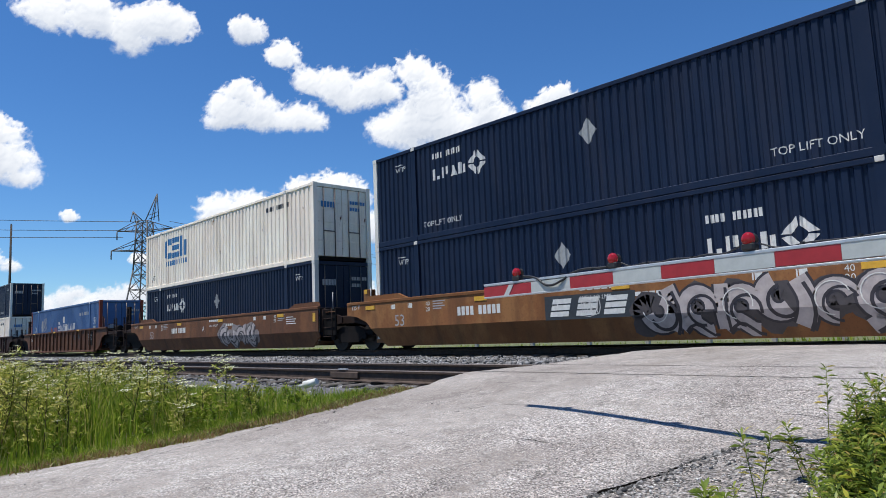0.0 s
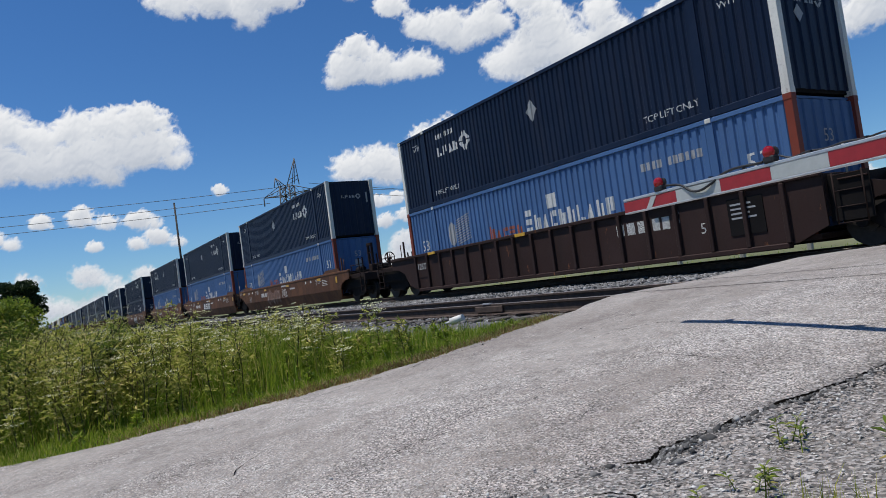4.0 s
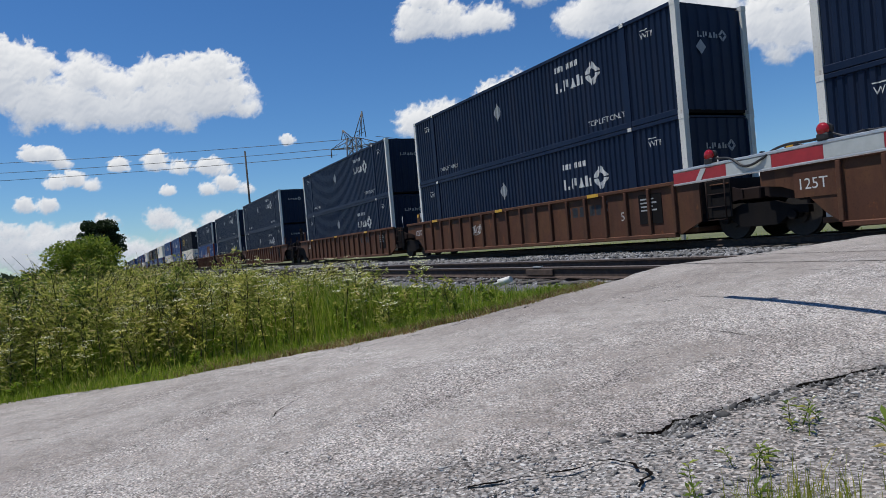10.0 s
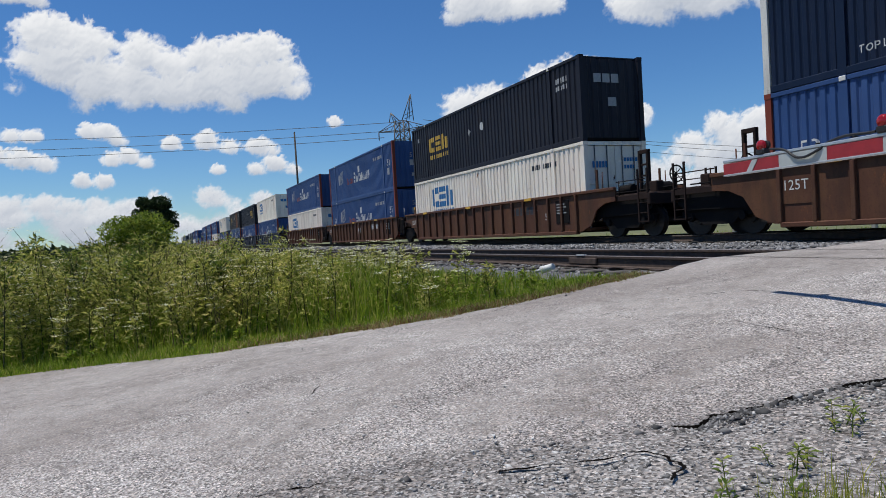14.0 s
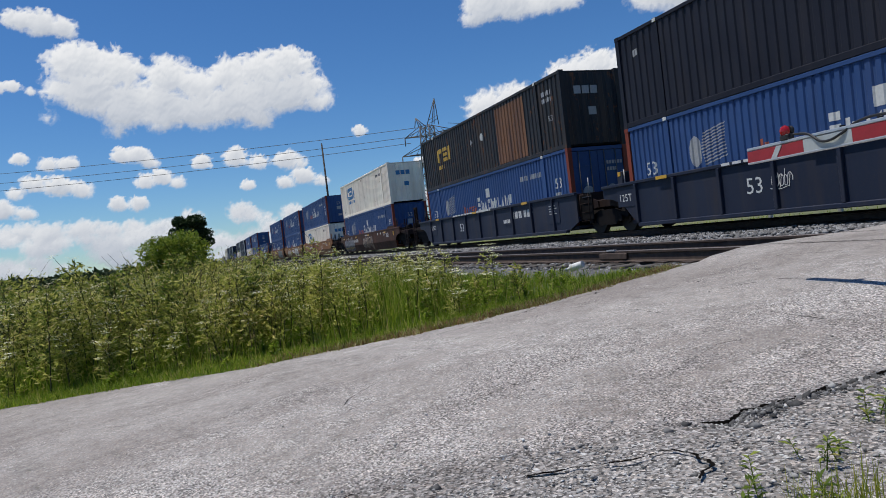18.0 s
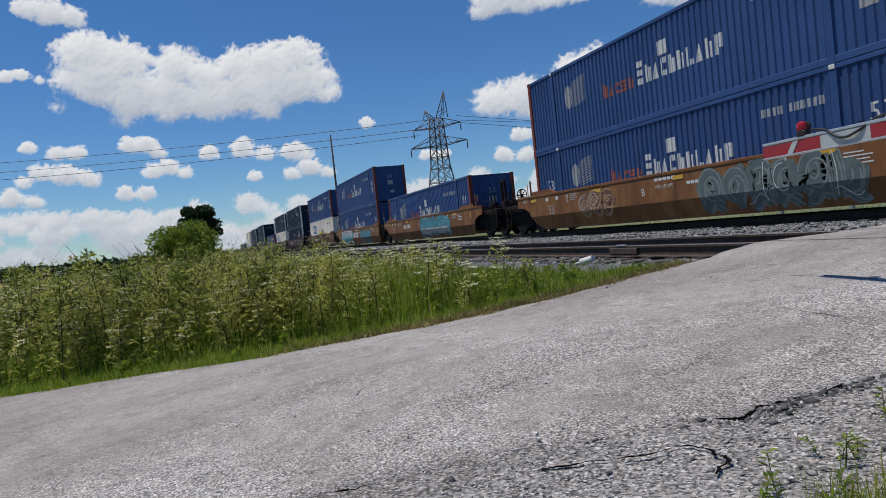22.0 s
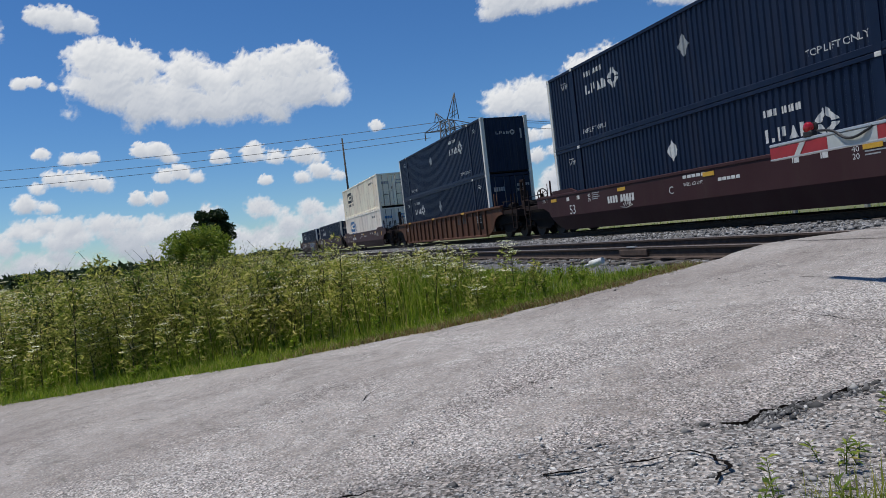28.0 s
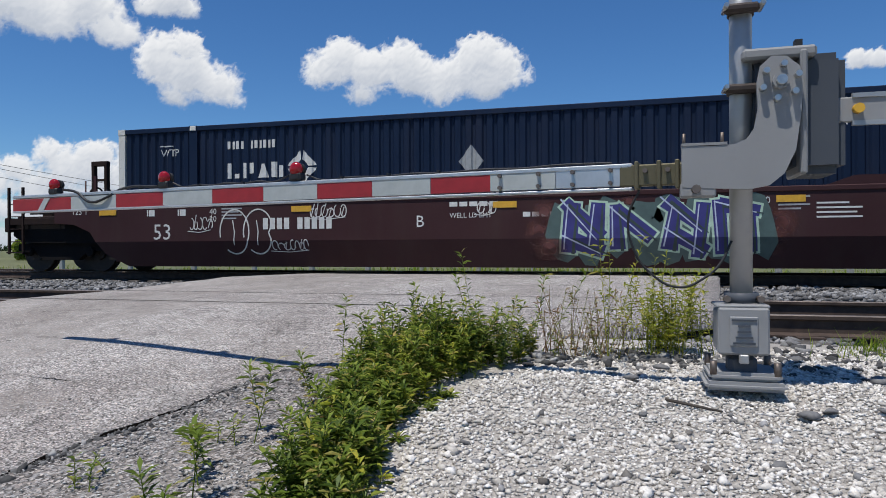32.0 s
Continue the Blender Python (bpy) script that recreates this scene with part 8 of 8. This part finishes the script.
weeds("leafy_stalks", x, y, np.array([1.25, 1.3, 1.5, 1.15, 1.45, 1.1, 1.5, 1.15, 0.95, 1.6]), "tall dark-stemmed leafy weeds above the meadow", False, 18, SHRUB, 0.062, 420, 0.0, 1.7)
# white-flowering edge towards the railway
x, y = RNG.uniform(-13, -8.4, 120), RNG.uniform(1.7, 3.6, 120)
weeds("flowering_weeds", x, y, RNG.uniform(0.5, 0.85, len(x)), "weeds in full white flower near the railway", True, 9, WEED, 0.05, 40, 0.8, 1.0, 1.0)
x, y = field_points(2600, -75, -18, -30, 4.0, 1.0)
x, y = x[:1300], y[:1300]
weeds("field_weeds", x, y, RNG.uniform(0.75, 1.35, len(x)), "distant tall weeds with pale flower heads", True, 4, WEED, 0.12, 20, 0.45, 1.4, 1.2)
x, y = field_points(900, -14, -6.4, -5, 4.6, 0.35)
x, y = x[:380], y[:380]
weeds("leafy_weeds", x, y, np.interp(road_left(y) - x, [0.3, 1.2], [0.12, 0.36]) * np.interp(y, [2.5, 4.4], [1, 0.45]) * RNG.uniform(0.7, 1.2, len(x)), "leafy green weeds among the grass", False, 5, GRASS, 0.055, 40)
for i, (wx, wy, h) in enumerate(((-7.45, 2.8, 0.22), (-6.75, 4.72, 0.15), (-8.3, 4.75, 0.26), (-7.6, 4.4, 0.16), (-9.4, 4.6, 0.22), (-7.1, 4.3, 0.12), (-10.5, 4.2, 0.28))):
    px_, py_ = wx + RNG.normal(0, 0.07, 5), wy + RNG.normal(0, 0.07, 5)
    weeds("roadside_weed", px_, py_, RNG.uniform(0.5, 0.8, 5) * h, "small leafy weed clump at the ballast edge", False, 30 + i, GRASS, 0.03, 18)


def shrub(name, places, label, material, seed, height, leaf, stems=1, leaves=20):
    """Leaning stems with narrow leaves, denser and whorled towards the tip."""
    g = np.random.default_rng(seed)
    lv, sv, sf = [], [], []
    for (x, y, h) in places:
        z = float(pad_z(x, y)) if x > -0.7 else shoulder_z(x, y)
        b = np.array([x, y, z - 0.01])
        ln = g.normal(0, 0.30, 2)
        t = b + np.array([ln[0] * h, ln[1] * h, h])
        off = len(sv)
        for p, r in ((b, 0.0032), (t, 0.0012)):
            for q in range(3):
                sv.append(p + np.array([math.cos(q * 2.09), math.sin(q * 2.09), 0]) * r)
        for q in range(3):
            sf.append((off + q, off + (q + 1) % 3, off + 3 + (q + 1) % 3, off + 3 + q))
        for i in range(leaves):
            k = ((i + 0.5) / leaves) ** 0.6
            a = b + (t - b) * (0.12 + 0.88 * k)
            ang = i * 2.4 + g.uniform(-0.4, 0.4)
            tilt = g.uniform(-0.3, 0.7) + 0.5 * k
            u = np.array([math.cos(ang), math.sin(ang), tilt])
            u /= np.linalg.norm(u)
            w = np.cross(u, [0, 0, 1])
            s = leaf * g.uniform(0.55, 1.25) * (0.75 + 0.35 * k)
            mid = a + u * s * 0.5 + np.array([0, 0, s * 0.06])
            lv.append([a, mid - w * s * 0.15, a + u * s - np.array([0, 0, s * 0.16]), mid + w * s * 0.15])
    ob = tagged(put(name, fast_mesh(name, np.array(sv), np.array(sf), material)), label, "shrub", kind="stuff" if len(places) > 40 else "")
    lv = np.array(lv).reshape(-1, 3)
    put("leaves", fast_mesh("leaves", lv, np.arange(len(lv)).reshape(-1, 4), material), ob)
    return ob


def along_bush(n, seed):
    g = np.random.default_rng(seed)
    pts = []
    path = [(-0.68, 2.0), (-0.77, 2.45), (-0.90, 2.95), (-0.95, 3.45), (-0.88, 3.95), (-0.60, 4.35)]
    wid = [0.07, 0.10, 0.16, 0.23, 0.29, 0.26]
    hei = [0.20, 0.25, 0.29, 0.33, 0.36, 0.34]
    for _ in range(n):
        u = g.uniform(0, len(path) - 1.001)
        i, k = int(u), u - int(u)
        cx_, cy_ = path[i][0] * (1 - k) + path[i + 1][0] * k, path[i][1] * (1 - k) + path[i + 1][1] * k
        w, h = wid[i] * (1 - k) + wid[i + 1] * k, hei[i] * (1 - k) + hei[i + 1] * k
        d = g.normal(0, 0.56)
        e = g.normal(0, 0.56)
        lump = 0.78 + 0.35 * math.sin(cx_ * 9 + cy_ * 5) * math.cos(cy_ * 7.3)
        pts.append((cx_ + w * d, cy_ + w * e, h * lump * g.uniform(0.4, 1.3) * max(0.35, 1 - 0.34 * (d * d + e * e))))
    return pts


shrub("roadside_shrub", along_bush(820, 4), "dense leafy green weeds between road and gravel", SHRUB, 5, 0.3, 0.054, leaves=34)
g = np.random.default_rng(9)
for i, (x_, y_, h_) in enumerate(((-1.25, 3.25, 0.26), (-1.3, 3.3, 0.2), (-1.05, 3.0, 0.2), (-1.1, 3.7, 0.42), (-0.95, 4.1, 0.5), (-0.7, 4.4, 0.52), (-0.4, 4.6, 0.5), (-0.75, 4.55, 0.66), (-0.35, 4.5, 0.5), (-1.3, 2.75, 0.34), (-1.38, 2.95, 0.3), (-1.25, 3.5, 0.5), (-1.35, 2.5, 0.16), (-1.28, 2.35, 0.2), (-1.2, 2.2, 0.24), (-1.15, 1.95, 0.2), (-1.0, 1.75, 0.2))):
    shrub("leafy_shoot", [(x_, y_, h_)], "single leafy green shoot beside the weeds", SHRUB, 60 + i, 0.4, 0.065, leaves=30)
shrub("mixed_weeds", [(a + 0.02, b, h * 0.9) for a, b, h in along_bush(130, 24)], "yellowing leaves among the roadside weeds", YELLOWLEAF, 25, 0.3, 0.06, leaves=16)
shrub("dry_stems", [(a - 0.05, b, h * 1.05) for a, b, h in along_bush(70, 26)], "thin dry brownish stems among the roadside weeds", DRYGRASS, 27, 0.3, 0.03, leaves=14)
for i, (x_, y_, h_) in enumerate(((0.06, 4.3, 0.74), (0.30, 4.4, 0.66), (0.40, 4.55, 0.55))):
    shrub("flowering_stalk", [(x_, y_, h_)] + [(x_ + 0.01, y_ + 0.01, h_ * k) for k in (0.97, 0.93)], "tall thin stalk with yellow-green flower clusters", YELLOWLEAF, 80 + i, 0.8, 0.05, leaves=26)
shrub("yellow_weeds", [(0.42 + g.normal(0, 0.11), 4.62 + g.normal(0, 0.09), g.uniform(0.2, 0.52)) for _ in range(70)], "yellow-green flowering weeds by the gate mast", YELLOWLEAF, 7, 0.35, 0.045, leaves=30)
shrub("pale_weeds", [(-0.08 + g.normal(0, 0.13), 4.45 + g.normal(0, 0.08), g.uniform(0.12, 0.46)) for _ in range(60)], "thin brownish weeds by the gate mast", DRYGRASS, 8, 0.35, 0.035, leaves=12)
shrub("shoulder_weeds", [(x_ + g.normal(0, 0.05), y_ + g.normal(0, 0.05), g.uniform(0.04, 0.12)) for x_, y_ in ((-1.6, 1.9), (-1.5, 1.5), (-1.75, 2.4), (-1.3, 1.6), (-1.1, 1.3), (-1.45, 2.75), (-0.95, 1.45)) for _ in range(5)], "small weeds growing through the broken shoulder", SHRUB, 10, 0.1, 0.04, leaves=12)
x, y = -1.25 + RNG.normal(0, 0.10, 420), 1.62 + RNG.normal(0, 0.12, 420)
blades("yellow_grass_tuft", x, y, np.array([shoulder_z(a, b) for a, b in zip(x, y)]) - 0.01, RNG.uniform(0.05, 0.15, len(x)), RNG.uniform(0.002, 0.004, len(x)), YELLOWLEAF, "yellow-green grass tuft on the shoulder", 0.3)
x, y = 1.72 + RNG.normal(0, 0.17, 420), 4.8 + RNG.normal(0, 0.12, 420)
blades("trackside_tuft", x, y, pad_z(x, y) - 0.01, RNG.uniform(0.06, 0.17, len(x)), RNG.uniform(0.004, 0.008, len(x)), GRASS, "bright green grass tuft by the ballast", 0.6)

motions()
